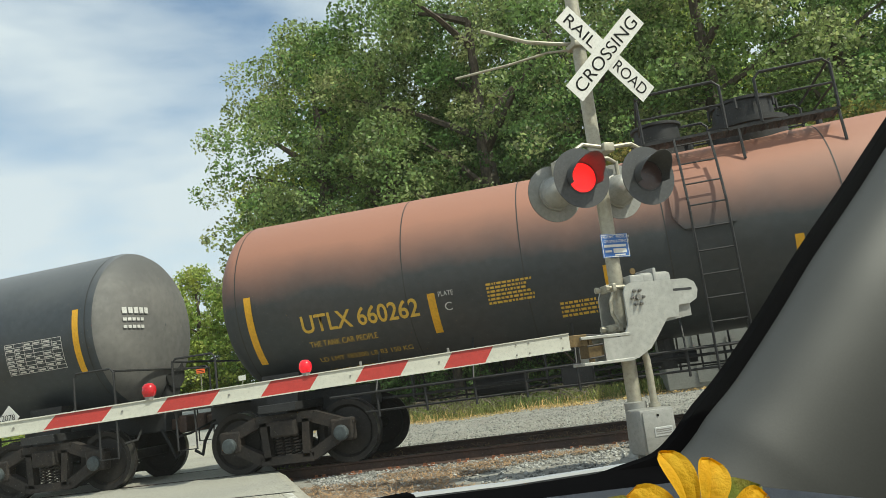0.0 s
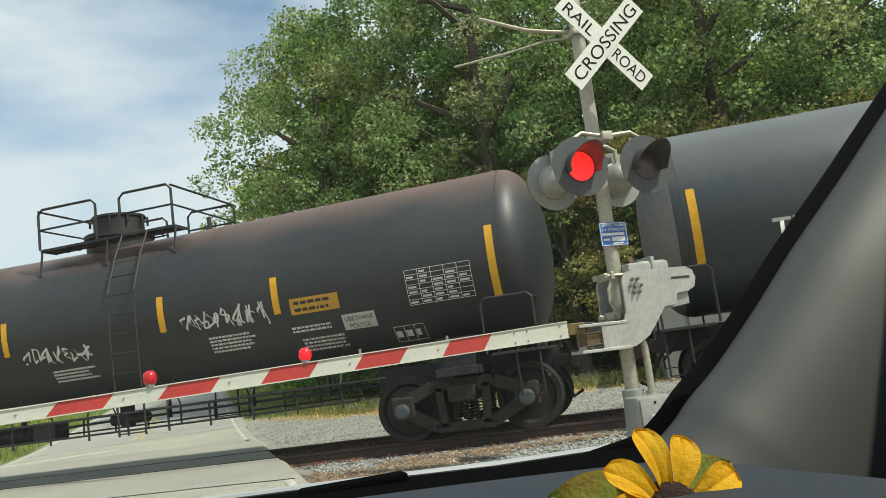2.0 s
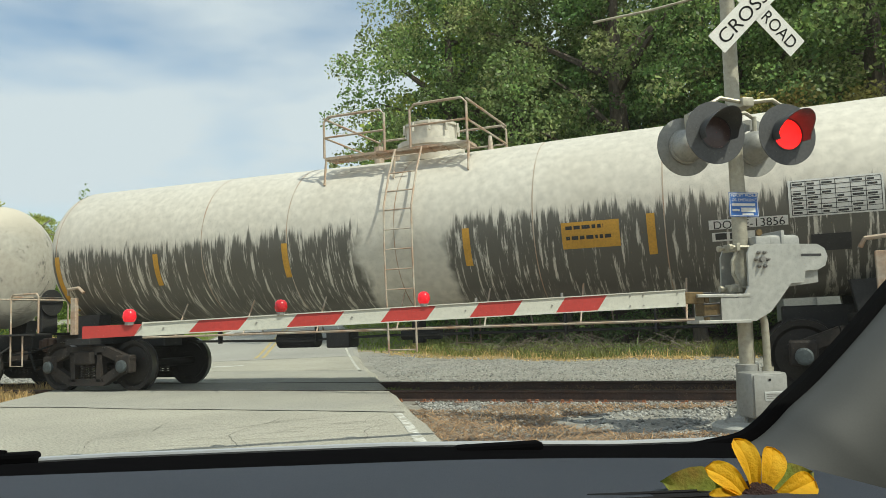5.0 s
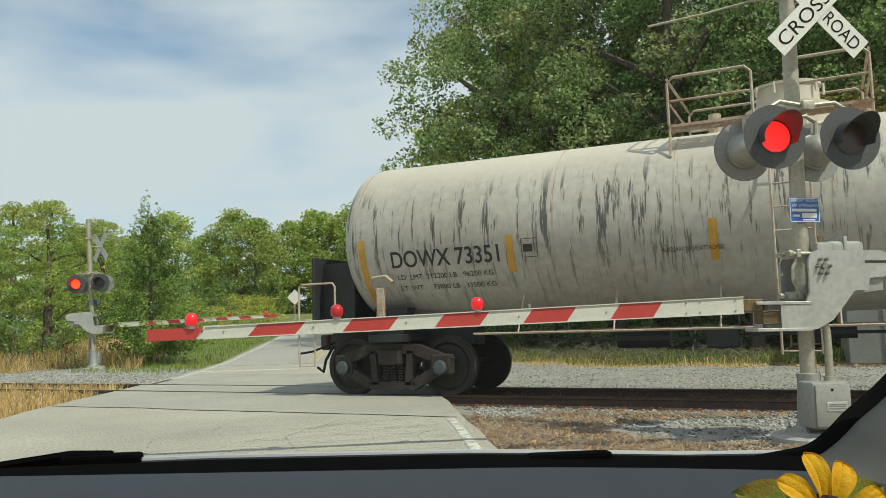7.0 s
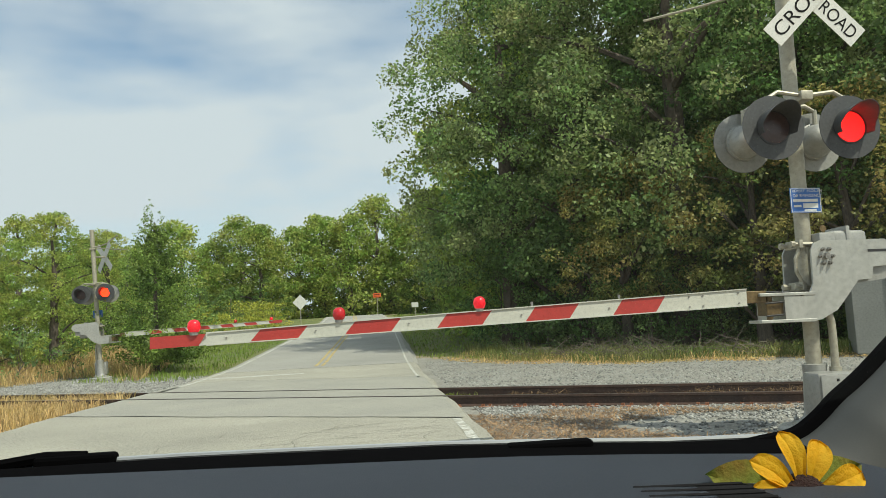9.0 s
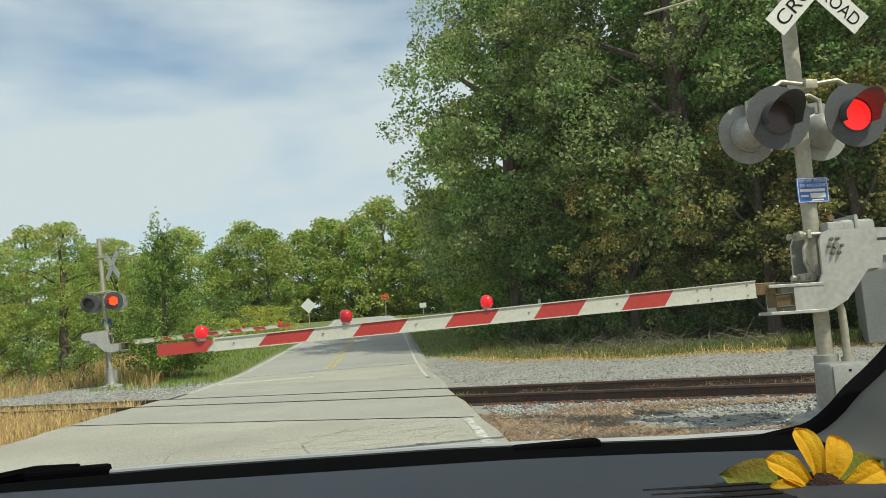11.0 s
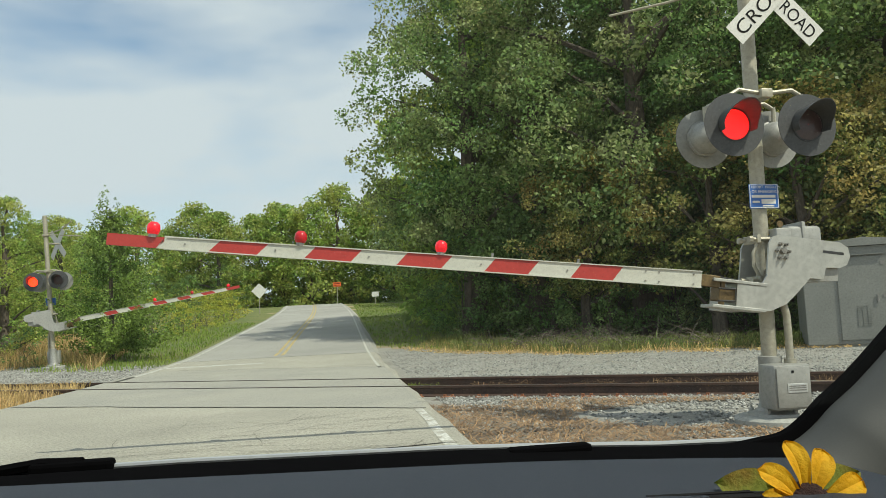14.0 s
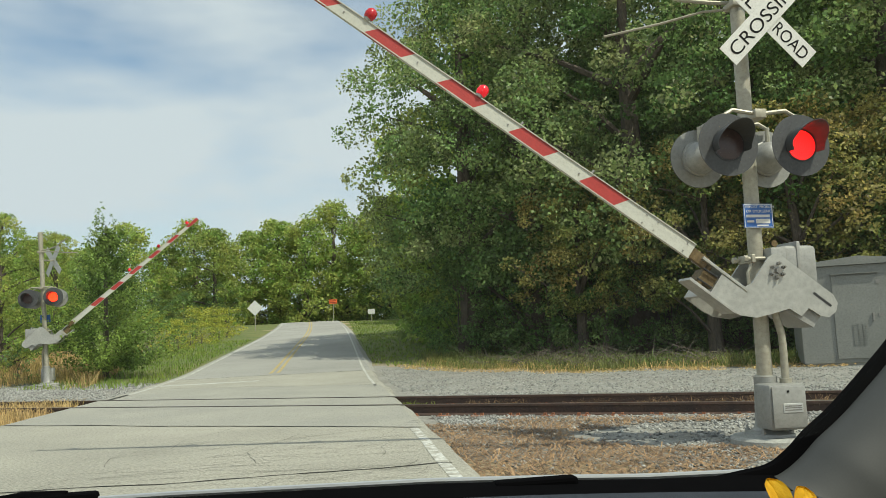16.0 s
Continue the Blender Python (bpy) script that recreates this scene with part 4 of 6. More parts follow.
    written("CROSSING", 0.19, M["letter"], buck, lm @ Matrix.Translation((-0.555, 0, -0.066)), width=1.11)
    lm = pose(0.05, -0.405, 4.10, 0, 45, 0)
    written("RAIL", 0.19, M["letter"], buck, lm @ Matrix.Translation((-0.56, 0, -0.066)), width=0.41)
    written("ROAD", 0.19, M["letter"], buck, lm @ Matrix.Translation((0.13, 0, -0.066)), width=0.43)
    buck.matrix_basis = pose(0, 0, 0, 0, 0, buck_turn)
    # rods at the top of the mast
    bm = bmesh.new()
    tube(bm, [(0.0, 0.05, 4.42), (-0.25, 0.10, 4.44), (-0.5, 0.2, 4.50), (-0.92, 0.42, 4.72)], 0.022, 8)
    tube(bm, [(0.0, 0.05, 4.36), (-0.3, 0.15, 4.36), (-0.7, 0.30, 4.28), (-1.25, 0.5, 4.20)], 0.014, 8)
    box(bm, -0.10, 0.10, -0.10, 0.10, 4.34, 4.40, 0.01)
    part("top_rod", bm, M["galv"], ob, "bent steel rods at the mast top", smooth=True)
    # lamp pairs
    bm = bmesh.new()
    for y in (-0.24, 0.24):
        tube(bm, [(-0.38, y, 3.14), (-0.28, y, 3.20), (0.0, y * 0.9, 3.17), (0.28, y, 3.20), (0.38, y, 3.14)], 0.022, 8)
        tube(bm, [(0, 0, 3.16), (0, y, 3.16)], 0.035, 8)
        for x in (-0.38, 0.38):
            tube(bm, [(x, y, 3.16), (x, y, 2.98)], 0.024, 8)
    box(bm, -0.06, 0.06, -0.28, 0.28, 3.12, 3.21, 0.01)
    part("crossarm", bm, M["galv"], ob, "steel pipe carrying the lights", smooth=True)
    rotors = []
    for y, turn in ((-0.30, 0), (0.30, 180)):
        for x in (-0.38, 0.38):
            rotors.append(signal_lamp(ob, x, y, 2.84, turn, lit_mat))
    # blue notice
    bm = bmesh.new()
    box(bm, -0.155, 0.155, -0.10, -0.094, 2.06, 2.30, 0.0)
    sign = part("notice", bm, M["blue"], ob, "small blue notice with white writing")
    bm = bmesh.new()
    for z, h in ((2.065, 0.006), (2.289, 0.006)):
        box(bm, -0.15, 0.15, -0.1025, -0.10, z, z + h)
    for x in (-0.15, 0.144):
        box(bm, x, x + 0.006, -0.1025, -0.10, 2.065, 2.295)
    box(bm, -0.13, 0.12, -0.1025, -0.10, 2.165, 2.192)
    box(bm, -0.03, 0.12, -0.1025, -0.10, 2.105, 2.15)
    box(bm, -0.125, -0.05, -0.1025, -0.10, 2.115, 2.135)
    box(bm, -0.02, 0.10, -0.1025, -0.10, 2.078, 2.092)
    part("notice_bars", bm, M["sign_white"], sign)
    written("REPORT  PROBLEM", 0.036, M["sign_white"], sign, Matrix.Translation((-0.135, -0.103, 2.258)))
    written("OR EMERGENCY", 0.040, M["sign_white"], sign, Matrix.Translation((-0.13, -0.103, 2.212)))
    return ob, rotors


ARM_X0, ARM_X1 = 0.80, 6.08


def arm_line(x):
    """Lower and upper edge of the boom at a distance from the pivot."""
    lo = -0.475 - 0.036 * (x - 1.99)
    h = 0.152 - 0.0075 * (x - ARM_X0) if x < 5.60 else 0.100
    return (lo if x < 5.60 else lo + 0.007), (lo + h if x < 5.60 else lo + 0.107)


def gate_arm(signal):
    out = [(0.11, 0.125), (0.05, 0.15), (-0.60, 0.15), (-0.68, 0.11), (-0.71, 0.03), (-0.68, -0.06), (-0.60, -0.10), (-0.46, -0.11), (-0.44, -0.22), (-0.30, -0.23), (-0.16, -0.40), (-0.07, -0.50), (0.085, -0.58),
           (0.21, -0.60), (0.44, -0.60), (0.44, -0.36), (0.25, -0.36), (0.18, -0.32), (0.145, -0.25), (0.14, 0.06)]
    bm = bmesh.new()
    plate(bm, [(-x, z) for x, z in out], -0.012, 0.012)
    arm = part("gate_arm", bm, M["alu"], signal, "red and white striped boom with its steel counterweight arms", pose(*PIVOT))
    bm = bmesh.new()
    plate(bm, [(-x, z) for x, z in out], 0.48, 0.504)
    part("far_plate", bm, M["alu"], arm)
    bm = bmesh.new()
    for a in range(6):
        x, z = 0.06 * math.cos(radians(60 * a)), 0.075 * math.sin(radians(60 * a))
        lathe(bm, [(0.018, 0.0), (0.018, 0.03), (0.009, 0.03), (0.009, 0.05)], 6, Matrix.Translation((x, -0.012, z)) @ Matrix.Rotation(radians(90), 4, "X"))
    lathe(bm, [(0.03, 0.0), (0.03, 0.04)], 6, Matrix.Translation((0, -0.012, 0)) @ Matrix.Rotation(radians(90), 4, "X"))
    part("bolts", bm, M["bolt"], arm)
    bm = bmesh.new()
    box(bm, 0.42, 0.64, -0.0145, -0.0135, 0.03, 0.055)
    part("slot", bm, M["black"], arm)
    bm = bmesh.new()
    plate(bm, [(0.28, -0.02), (0.62, -0.02), (0.62, -0.22), (0.30, -0.26)], 0.03, 0.45)
    part("counterweight", bm, M["alupaint"], arm, "grey counterweight block")
    # bracket that holds the boom
    bm = bmesh.new()
    for z0 in (-0.355, -0.60):
        box(bm, -0.68, -0.14, -0.02, 0.22, z0, z0 + 0.03, 0.004)
    box(bm, -0.44, -0.42, -0.01, 0.49, -0.60, -0.355)
    part("bracket", bm, M["alu"], arm, "aluminium boom bracket")
    bm = bmesh.new()
    lo, hi = arm_line(0.8)
    box(bm, -0.84, -0.60, 0.012, 0.06, lo + 0.02, hi - 0.02, 0.006)
    tube(bm, [(-0.56, 0.05, -0.58), (-0.56, 0.05, -0.34)], 0.03, 8)
    box(bm, -0.60, -0.42, 0.02, 0.20, -0.53, -0.40, 0.01)
    part("hinge", bm, M["brass"], arm, "worn yellow and dark metal hinge")
    bm = bmesh.new()
    for z in (-0.535, -0.42):
        tube(bm, [(-0.62, -0.005, z), (-0.45, -0.005, z + 0.01)], 0.009, 6)
    tube(bm, [(-0.85, 0.02, -0.37), (-0.6, 0.03, -0.31), (-0.3, 0.03, -0.33), (-0.2, 0.03, -0.38)], 0.008, 6)
    part("cable", bm, M["black"], arm)
    # boom in stripes
    edges = [(ARM_X0, 0.0)]
    for s in (2.07, 2.87, 3.66, 4.46, 5.26, 6.08):
        edges += [(s - 0.40, 1.0), (s, 0.0)]
    slant = 0.10
    for i, ((a, red), (b, _)) in enumerate(zip(edges, edges[1:])):
        cuts = sorted({a, b} | {c for c in (5.58, 5.62) if a < c < b})
        for a2, b2 in zip(cuts, cuts[1:]):
            bm = bmesh.new()
            vs = []
            for x, end in ((a2, a2 == ARM_X0), (b2, b2 == ARM_X1)):
                xx = min(x, 5.59) if a2 < 5.60 else max(x, 5.601)
                lo, hi = arm_line(xx if not (a2 < 5.6 <= x) else 5.59)
                k = 0.0 if end or x in (5.58, 5.62) else slant
                lo_x, hi_x = x, x - k
                t = 0.010 if a2 < 5.6 else 0.006
                vs.append([bm.verts.new((-lo_x, -t, lo)), bm.verts.new((-hi_x, -t, hi)), bm.verts.new((-hi_x, t, hi)), bm.verts.new((-lo_x, t, lo))])
            p, q = vs
            for j in range(4):
                bm.faces.new((p[j], p[(j + 1) % 4], q[(j + 1) % 4], q[j]))
            bm.faces.new(p[::-1])
            bm.faces.new(q)
            part("stripe", bm, M["arm_red"] if red else M["arm_white"], arm)
    bm = bmesh.new()
    for e in (0, 1):
        vs = []
        for x in (ARM_X0, 5.60):
            z = arm_line(x)[e]
            vs.append([bm.verts.new((-x, y_, z + dz)) for y_, dz in ((-0.022, -0.004), (-0.022, 0.005), (0.022, 0.005), (0.022, -0.004))])
        for j in range(4):
            bm.faces.new((vs[0][j], vs[0][(j + 1) % 4], vs[1][(j + 1) % 4], vs[1][j]))
    part("boom_flange", bm, M["arm_white"], arm)
    bm = bmesh.new()
    for x in (0.88, 1.22, 1.35, 2.1, 2.9, 3.9, 4.7, 5.45):
        lo, hi = arm_line(x)
        for z in (lo + 0.028, hi - 0.028) if x < 1.6 else ((lo + hi) / 2,):
            lathe(bm, [(0.008, 0.0), (0.008, 0.010)], 8, Matrix.Translation((-x, -0.010, z)) @ Matrix.Rotation(radians(90), 4, "X"))
    for x in (2.0, 2.8):
        tube(bm, [(-x, 0, arm_line(x)[1]), (-x, 0, arm_line(x)[1] + 0.04)], 0.012, 6)
    part("boom_bolts", bm, M["bolt"], arm)
    for x, on in ((5.72, 1), (4.50, 0), (3.27, 1)):
        z = arm_line(x)[1]
        bm = bmesh.new()
        lathe(bm, [(0.03, 0.0), (0.045, 0.012), (0.056, 0.045), (0.050, 0.085), (0.028, 0.108), (0.001, 0.112)], 18, Matrix.Translation((-x, 0, z + 0.012)), close=False)
        part("boom_light", bm, M["lamp_red_on"] if on else M["lamp_red"], arm, "red boom light", smooth=True)
        bm = bmesh.new()
        tube(bm, [(-x, 0, z - 0.01), (-x, 0, z + 0.018)], 0.036, 10)
        part("light_foot", bm, M["bolt"], arm)
    return arm


def signals():
    m = pose(MAST[0], MAST[1], land(*MAST) + 0.03, 0, 0.9, GATE_A)
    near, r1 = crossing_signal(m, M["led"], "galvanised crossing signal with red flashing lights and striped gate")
    a1 = gate_arm(near)
    x, y = -21.7, 6.5
    m2 = pose(x, y, land(x, y) + 0.02, 0, 3.0, GATE_A + 182)
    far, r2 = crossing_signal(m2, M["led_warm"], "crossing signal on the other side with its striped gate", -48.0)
    a2 = gate_arm(far)
    a2.matrix_basis = pose(PIVOT[0], PIVOT[1], PIVOT[2] + 0.12, 0, 1.2, 0)
    return (a1, a2), (r1, r2)


def bungalow():
    ob = thing("signal_cabinet", pose(0.75, 8.15, land(1.8, 8.8), 0, 0, 4), "grey aluminium signal equipment hut with a louvred door", "cabinet")
    bm = bmesh.new()
    box(bm, 0, 2.6, 0, 1.9, 0.06, 2.30, 0.012)
    part("body", bm, M["hut"], ob, "sheet aluminium walls")
    bm = bmesh.new()
    plate(bm, [(-0.05, 2.302), (2.65, 2.302), (2.65, 2.36), (1.3, 2.50), (-0.05, 2.36)], -0.08, 1.98)
    part("roof", bm, M["hut"], ob, "low pitched metal roof")
    bm = bmesh.new()
    box(bm, 0.05, 2.55, 0.05, 1.85, -0.1, 0.06)
    part("plinth", bm, M["concrete"], ob)
    bm = bmesh.new()
    box(bm, 0.72, 1.66, -0.035, -0.003, 0.16, 2.06, 0.006)
    door = part("door", bm, M["hut"], ob, "flush metal door")
    bm = bmesh.new()
    for k in range(3):
        for j in range(11):
            z = 0.48 + j * 0.044
            box(bm, 1.08 + k * 0.10, 1.16 + k * 0.10, -0.050, -0.036, z, z + 0.030)
    part("louvre", bm, M["hut"], door)
    bm = bmesh.new()
    box(bm, 1.50, 1.54, -0.075, -0.036, 1.0, 1.18, 0.005)
    part("handle", bm, M["bolt"], door)
    bm = bmesh.new()
    for z in (0.4, 1.1, 1.85):
        box(bm, 1.63, 1.72, -0.048, -0.036, z, z + 0.08)
    part("hinge", bm, M["bolt"], door)
    bm = bmesh.new()
    box(bm, 0.70, 1.70, -0.10, -0.003, 2.09, 2.11)
    part("drip_strip", bm, M["hut"], ob)
    bm = bmesh.new()
    tube(bm, [(2.3, 0.2, 2.3), (2.3, 0.2, 2.75)], 0.03, 8)
    part("aerial", bm, M["bolt"], ob)
    bm = bmesh.new()
    tube(bm, [(2.3, 0.2, 2.75), (2.3, 0.2, 2.87)], 0.04, 8)
    part("aerial_cap", bm, M["orange_sign"], ob, "small orange cap")


def road_signs():
    # distances along the road from the car are read off the rising road
    for r, v, zc, kind in ((ROAD_L - 1.9, 60.0, 2.0, "diamond"), (-6.2, 84.0, 2.4, "orange"), (ROAD_R + 2.6, 71.0, 1.1, "small")):
        x, y = place(r, v)
        z = land(x, y)
        lab = {"diamond": "back of a plain grey diamond road sign on a post", "orange": "orange rectangular road sign on a post", "small": "small white board on a stake beside a drive"}[kind]
        ob = thing("road_sign", pose(x, y, z, 0, 0, math.degrees(ROAD_A)), lab, "road sign")
        bm = bmesh.new()
        tube(bm, [(0, 0.05, -0.2), (0, 0.05, zc)], 0.045, 6)
        part("post", bm, M["galv"], ob)
        bm = bmesh.new()
        if kind == "diamond":
            plate(bm, [(0, zc - 0.68), (0.68, zc), (0, zc + 0.68), (-0.68, zc)], -0.005, 0.005)
            part("board", bm, M["sign_white"], ob)
        elif kind == "orange":
            box(bm, -0.46, 0.46, -0.01, 0.01, zc - 0.25, zc + 0.25, 0.004)
            b = part("board", bm, M["orange_sign"], ob)
            bm = bmesh.new()
            for k in range(2):
                box(bm, -0.34, 0.34, -0.014, -0.011, zc - 0.13 + k * 0.18, zc - 0.06 + k * 0.18)
            part("writing", bm, M["letter"], b)
        else:
            box(bm, -0.35, 0.35, -0.01, 0.01, zc - 0.25, zc + 0.25, 0.004)
            part("board", bm, M["sign_white"], ob)


# ---------------------------------------------------------------- the car from which we look
def own_car():
    eye = Vector((0.335, -11.972, 1.02))
    gz = land(eye.x, eye.y) - eye.z
    ob = thing("car", Matrix.Translation(eye) @ road_m, "silver car with a dark grey dashboard, seen from inside", "car")
    # dashboard: a gently domed shelf with a raised hood towards the driver
    bm = bmesh.new()
    xs = np.linspace(-1.05, 0.44, 44)
    ys = np.linspace(0.06, 0.745, 28)
    rows = []
    for y in ys:
        row = []
        for x in xs:
            z = -0.0900 - 0.026 * (x - 0.05) - 0.05 * max(0, x - 0.1) ** 1.5 + 0.020 * (0.70 - y) - 0.10 * max(0, 0.34 - y) ** 1.2
            d = ((x - 0.02) / 0.24) ** 2 + ((y - 0.36) / 0.17) ** 2
            z += 0.012 * max(0, 1 - d) ** 0.6 if d < 1 else 0
            z -= 0.05 * max(0, abs(x + 0.1) - 0.5) ** 2
            row.append(bm.verts.new((x, y, z)))
        rows.append(row)
    for p, q in zip(rows, rows[1:]):
        for i in range(len(xs) - 1):
            bm.faces.new((p[i], p[i + 1], q[i + 1], q[i]))
    bmesh.ops.solidify(bm, geom=bm.faces[:], thickness=0.02)
    dash = part("dashboard", bm, M["dash"], ob, "matt blue-grey dashboard", smooth=True)
    bm = bmesh.new()
    plate_z = [(0.185, -0.0926), (0.275, -0.0953)]
    vs = [[bm.verts.new((x, y, z + dz + 0.02 * (0.54 - y))) for x, z in plate_z for dz in (0.0, -0.004)] for y in (0.505, 0.575)]
    p, q = vs
    bm.faces.new((p[0], p[2], q[2], q[0]))
    bm.faces.new((p[1], p[0], q[0], q[1]))
    bm.faces.new((p[2], p[3], q[3], q[2]))
    bm.faces.new((p[0], p[1], p[3], p[2]))
    part("air_vent", bm, M["dash_dark"], dash, "dark air vent")
    for k in range(4):
        bm = bmesh.new()
        yk = 0.512 + 0.018 * k
        tube(bm, [(0.188, yk, -0.0923 + 0.02 * (0.54 - yk)), (0.272, yk, -0.0946 + 0.02 * (0.54 - yk))], 0.0016, 6)
        part("vent_slat", bm, M["dash_dark"], dash)
    bm = bmesh.new()
    tube(bm, [(x, y, -0.0893 - 0.026 * (x - 0.05) + 0.020 * (0.70 - y)) for x, y in ((-0.6, 0.62), (-0.36, 0.62), (-0.29, 0.617), (-0.265, 0.605), (-0.275, 0.585), (-0.31, 0.56))], 0.0016, 5)
    part("panel_seam", bm, M["frit"], dash)
    # black lower edge of the windscreen
    bm = bmesh.new()
    a = [(-1.1, 0.79, -0.090), (-0.6, 0.80, -0.080), (-0.2, 0.80, -0.081), (0.066, 0.80, -0.0865), (0.20, 0.80, -0.0925), (0.306, 0.80, -0.0985), (0.44, 0.80, -0.102)]
    prev = None
    for x, y, z in a:
        cur = [bm.verts.new((x, y, z)), bm.verts.new((x, y - 0.05, z - 0.013)), bm.verts.new((x, y - 0.06, z - 0.04)), bm.verts.new((x, y + 0.01, z - 0.03))]
        if prev:
            for j in range(4):
                bm.faces.new((prev[j], prev[(j + 1) % 4], cur[(j + 1) % 4], cur[j]))
        prev = cur
    part("windscreen_edge", bm, M["frit"], ob, "black lower edge of the windscreen")
    # thin pale bar that stands for the reflection along the cowl
    bm = bmesh.new()
    tube(bm, [(x, y + 0.022, z - 0.0012) for x, y, z in a[1:]], 0.0032, 8)
    part("cowl_reflection", bm, M["carpaint"], ob, "pale strip standing for the reflection along the cowl", smooth=True)
    bm = bmesh.new()
    tube(bm, [(-0.62, 0.82, -0.102), (-0.42, 0.82, -0.084), (-0.34, 0.82, -0.0745), (-0.30, 0.82, -0.076)], 0.006, 6)
    box(bm, -0.35, -0.27, 0.81, 0.83, -0.086, -0.0735, 0.004)
    part("wiper", bm, M["frit"], ob, "black wiper arm")
    bm = bmesh.new()
    box(bm, 0.13, 0.22, 0.79, 0.81, -0.104, -0.0885, 0.004)
    part("cowl_clip", bm, M["frit"], ob)
    # bonnet and outer body
    bm = bmesh.new()
    prev = None
    for y, z, w in ((0.86, -0.094, 0.80), (1.0, -0.112, 0.80), (1.4, -0.19, 0.78), (1.75, -0.34, 0.70), (1.85, -0.52, 0.62)):
        cur = [bm.verts.new((-0.35 + w * k, y - 0.06 * abs(k) ** 3, z - 0.06 * abs(k) ** 3)) for k in (-1, -0.8, -0.5, 0, 0.5, 0.8, 1)]
        if prev:
            for j in range(6):
                bm.faces.new((prev[j], prev[j + 1], cur[j + 1], cur[j]))
        prev = cur
    bmesh.ops.solidify(bm, geom=bm.faces[:], thickness=0.02)
    part("bonnet", bm, M["carpaint"], ob, "silver bonnet", smooth=True)
    # right-hand windscreen pillar: a black seal, then a rounded pale trim that turns in towards the cabin
    knots = ((0.30, -0.112), (0.36, -0.106), (0.41, -0.0995), (0.443, -0.094), (0.468, -0.079), (0.490, -0.060), (0.527, -0.033), (0.586, 0.019), (0.640, 0.070), (0.713, 0.133), (0.782, 0.195), (0.90, 0.30), (0.99, 0.38))
    edge = []
    for i in range(len(knots) - 1):
        p0, p1, p2, p3 = (Vector(knots[max(0, min(len(knots) - 1, i + k))]) for k in (-1, 0, 1, 2))
        for u in (0.0, 0.25, 0.5, 0.75):
            edge.append(0.5 * (2 * p1 + (p2 - p0) * u + (2 * p0 - 5 * p1 + 4 * p2 - p3) * u * u + (3 * p1 - p0 - 3 * p2 + p3) * u ** 3))
    edge.append(Vector(knots[-1]))
    side = []
    for i in range(len(edge)):
        d = (edge[min(i + 1, len(edge) - 1)] - edge[max(i - 1, 0)]).normalized()
        side.append(Vector((d.y, -d.x)))
    seal = ((-0.001, 0.010), (0.0, 0.0), (0.004, -0.003), (0.010, -0.004), (0.011, 0.004))
    arc = [(0.0095 + 0.17 * (1 - math.cos(radians(k * 9))), -0.001 - 0.085 * math.sin(radians(k * 9))) for k in range(11)] + [(0.26, -0.080), (0.42, -0.070), (0.60, -0.06)]
    for name, offs, mat in (("pillar_seal", seal, M["frit"]), ("pillar_trim", arc, M["trim"])):
        bm = bmesh.new()
        rows = [[bm.verts.new((e.x + n.x * o, 0.80 + dy, e.y + n.y * o)) for o, dy in offs] for e, n in zip(edge, side)]
        for p, q in zip(rows, rows[1:]):
            for j in range(len(offs) - 1):
                bm.faces.new((p[j], p[j + 1], q[j + 1], q[j]))
        part(name, bm, mat, ob, "black windscreen seal" if name == "pillar_seal" else "pale grey moulded pillar trim", smooth=True)
    # unseen cabin shell: roof, rails, post and high doors shade the pillar trim
    bm = bmesh.new()
    box(bm, -1.16, 1.04, -1.9, 0.14, 0.42, 0.47, 0.02)
    box(bm, 0.90, 1.04, -1.9, 0.55, 0.17, 0.45, 0.02)
    box(bm, -1.16, -1.04, -1.9, 0.55, 0.20, 0.45, 0.02)
    box(bm, 0.92, 1.0, -0.75, -0.45, -0.1, 0.3, 0.02)
    part("roof", bm, M["trim"], ob, "grey roof lining with unseen rails and post that shade the cabin")
    bm = bmesh.new()
    box(bm, 0.90, 0.98, -1.9, 0.86, -0.75, 0.08, 0.02)
    part("door", bm, M["dash_dark"], ob)
    bm = bmesh.new()
    box(bm, -1.16, -1.08, -1.9, 0.86, -0.75, 0.06, 0.02)
    part("door", bm, M["dash_dark"], ob)
    bm = bmesh.new()
    box(bm, -1.08, 0.90, -1.96, -1.88, -0.75, 0.44, 0.02)
    part("rear_panel", bm, M["dash_dark"], ob)
    bm = bmesh.new()
    box(bm, -1.06, 0.54, -1.9, 1.75, gz + 0.25, gz + 0.40, 0.02)
    part("floor_pan", bm, M["dash_dark"], ob)
    for x in (-1.0, 0.75):
        for y in (1.2, -1.4):
            bm = bmesh.new()
            lathe(bm, [(0.2, -0.1), (0.29, -0.1), (0.31, -0.06), (0.31, 0.06), (0.29, 0.1), (0.2, 0.1)], 24, Matrix.Translation((x, y, gz + 0.31)) @ Matrix.Rotation(radians(90), 4, "Y"))
            part("wheel", bm, M["tyre"], ob)
    # windscreen
    bm = bmesh.new()
    rows = []
    for t in (0, 0.25, 0.5, 0.75, 1.0):
        y, z = 0.86 - 0.74 * t - 0.10 * t * (1 - t), -0.10 + 0.54 * t + 0.08 * t * (1 - t)
        rows.append([bm.verts.new((x, y - 0.05 * ((x + 0.1) / 1.1) ** 2, z)) for x in np.linspace(-1.1, 0.95, 12)])
    for p, q in zip(rows, rows[1:]):
        for j in range(11):
            bm.faces.new((p[j], p[j + 1], q[j + 1], q[j]))
    glass = part("windscreen", bm, M["windscreen"], ob, "clear windscreen with a film of dust and glare haze", smooth=True)
    glass.visible_shadow = False
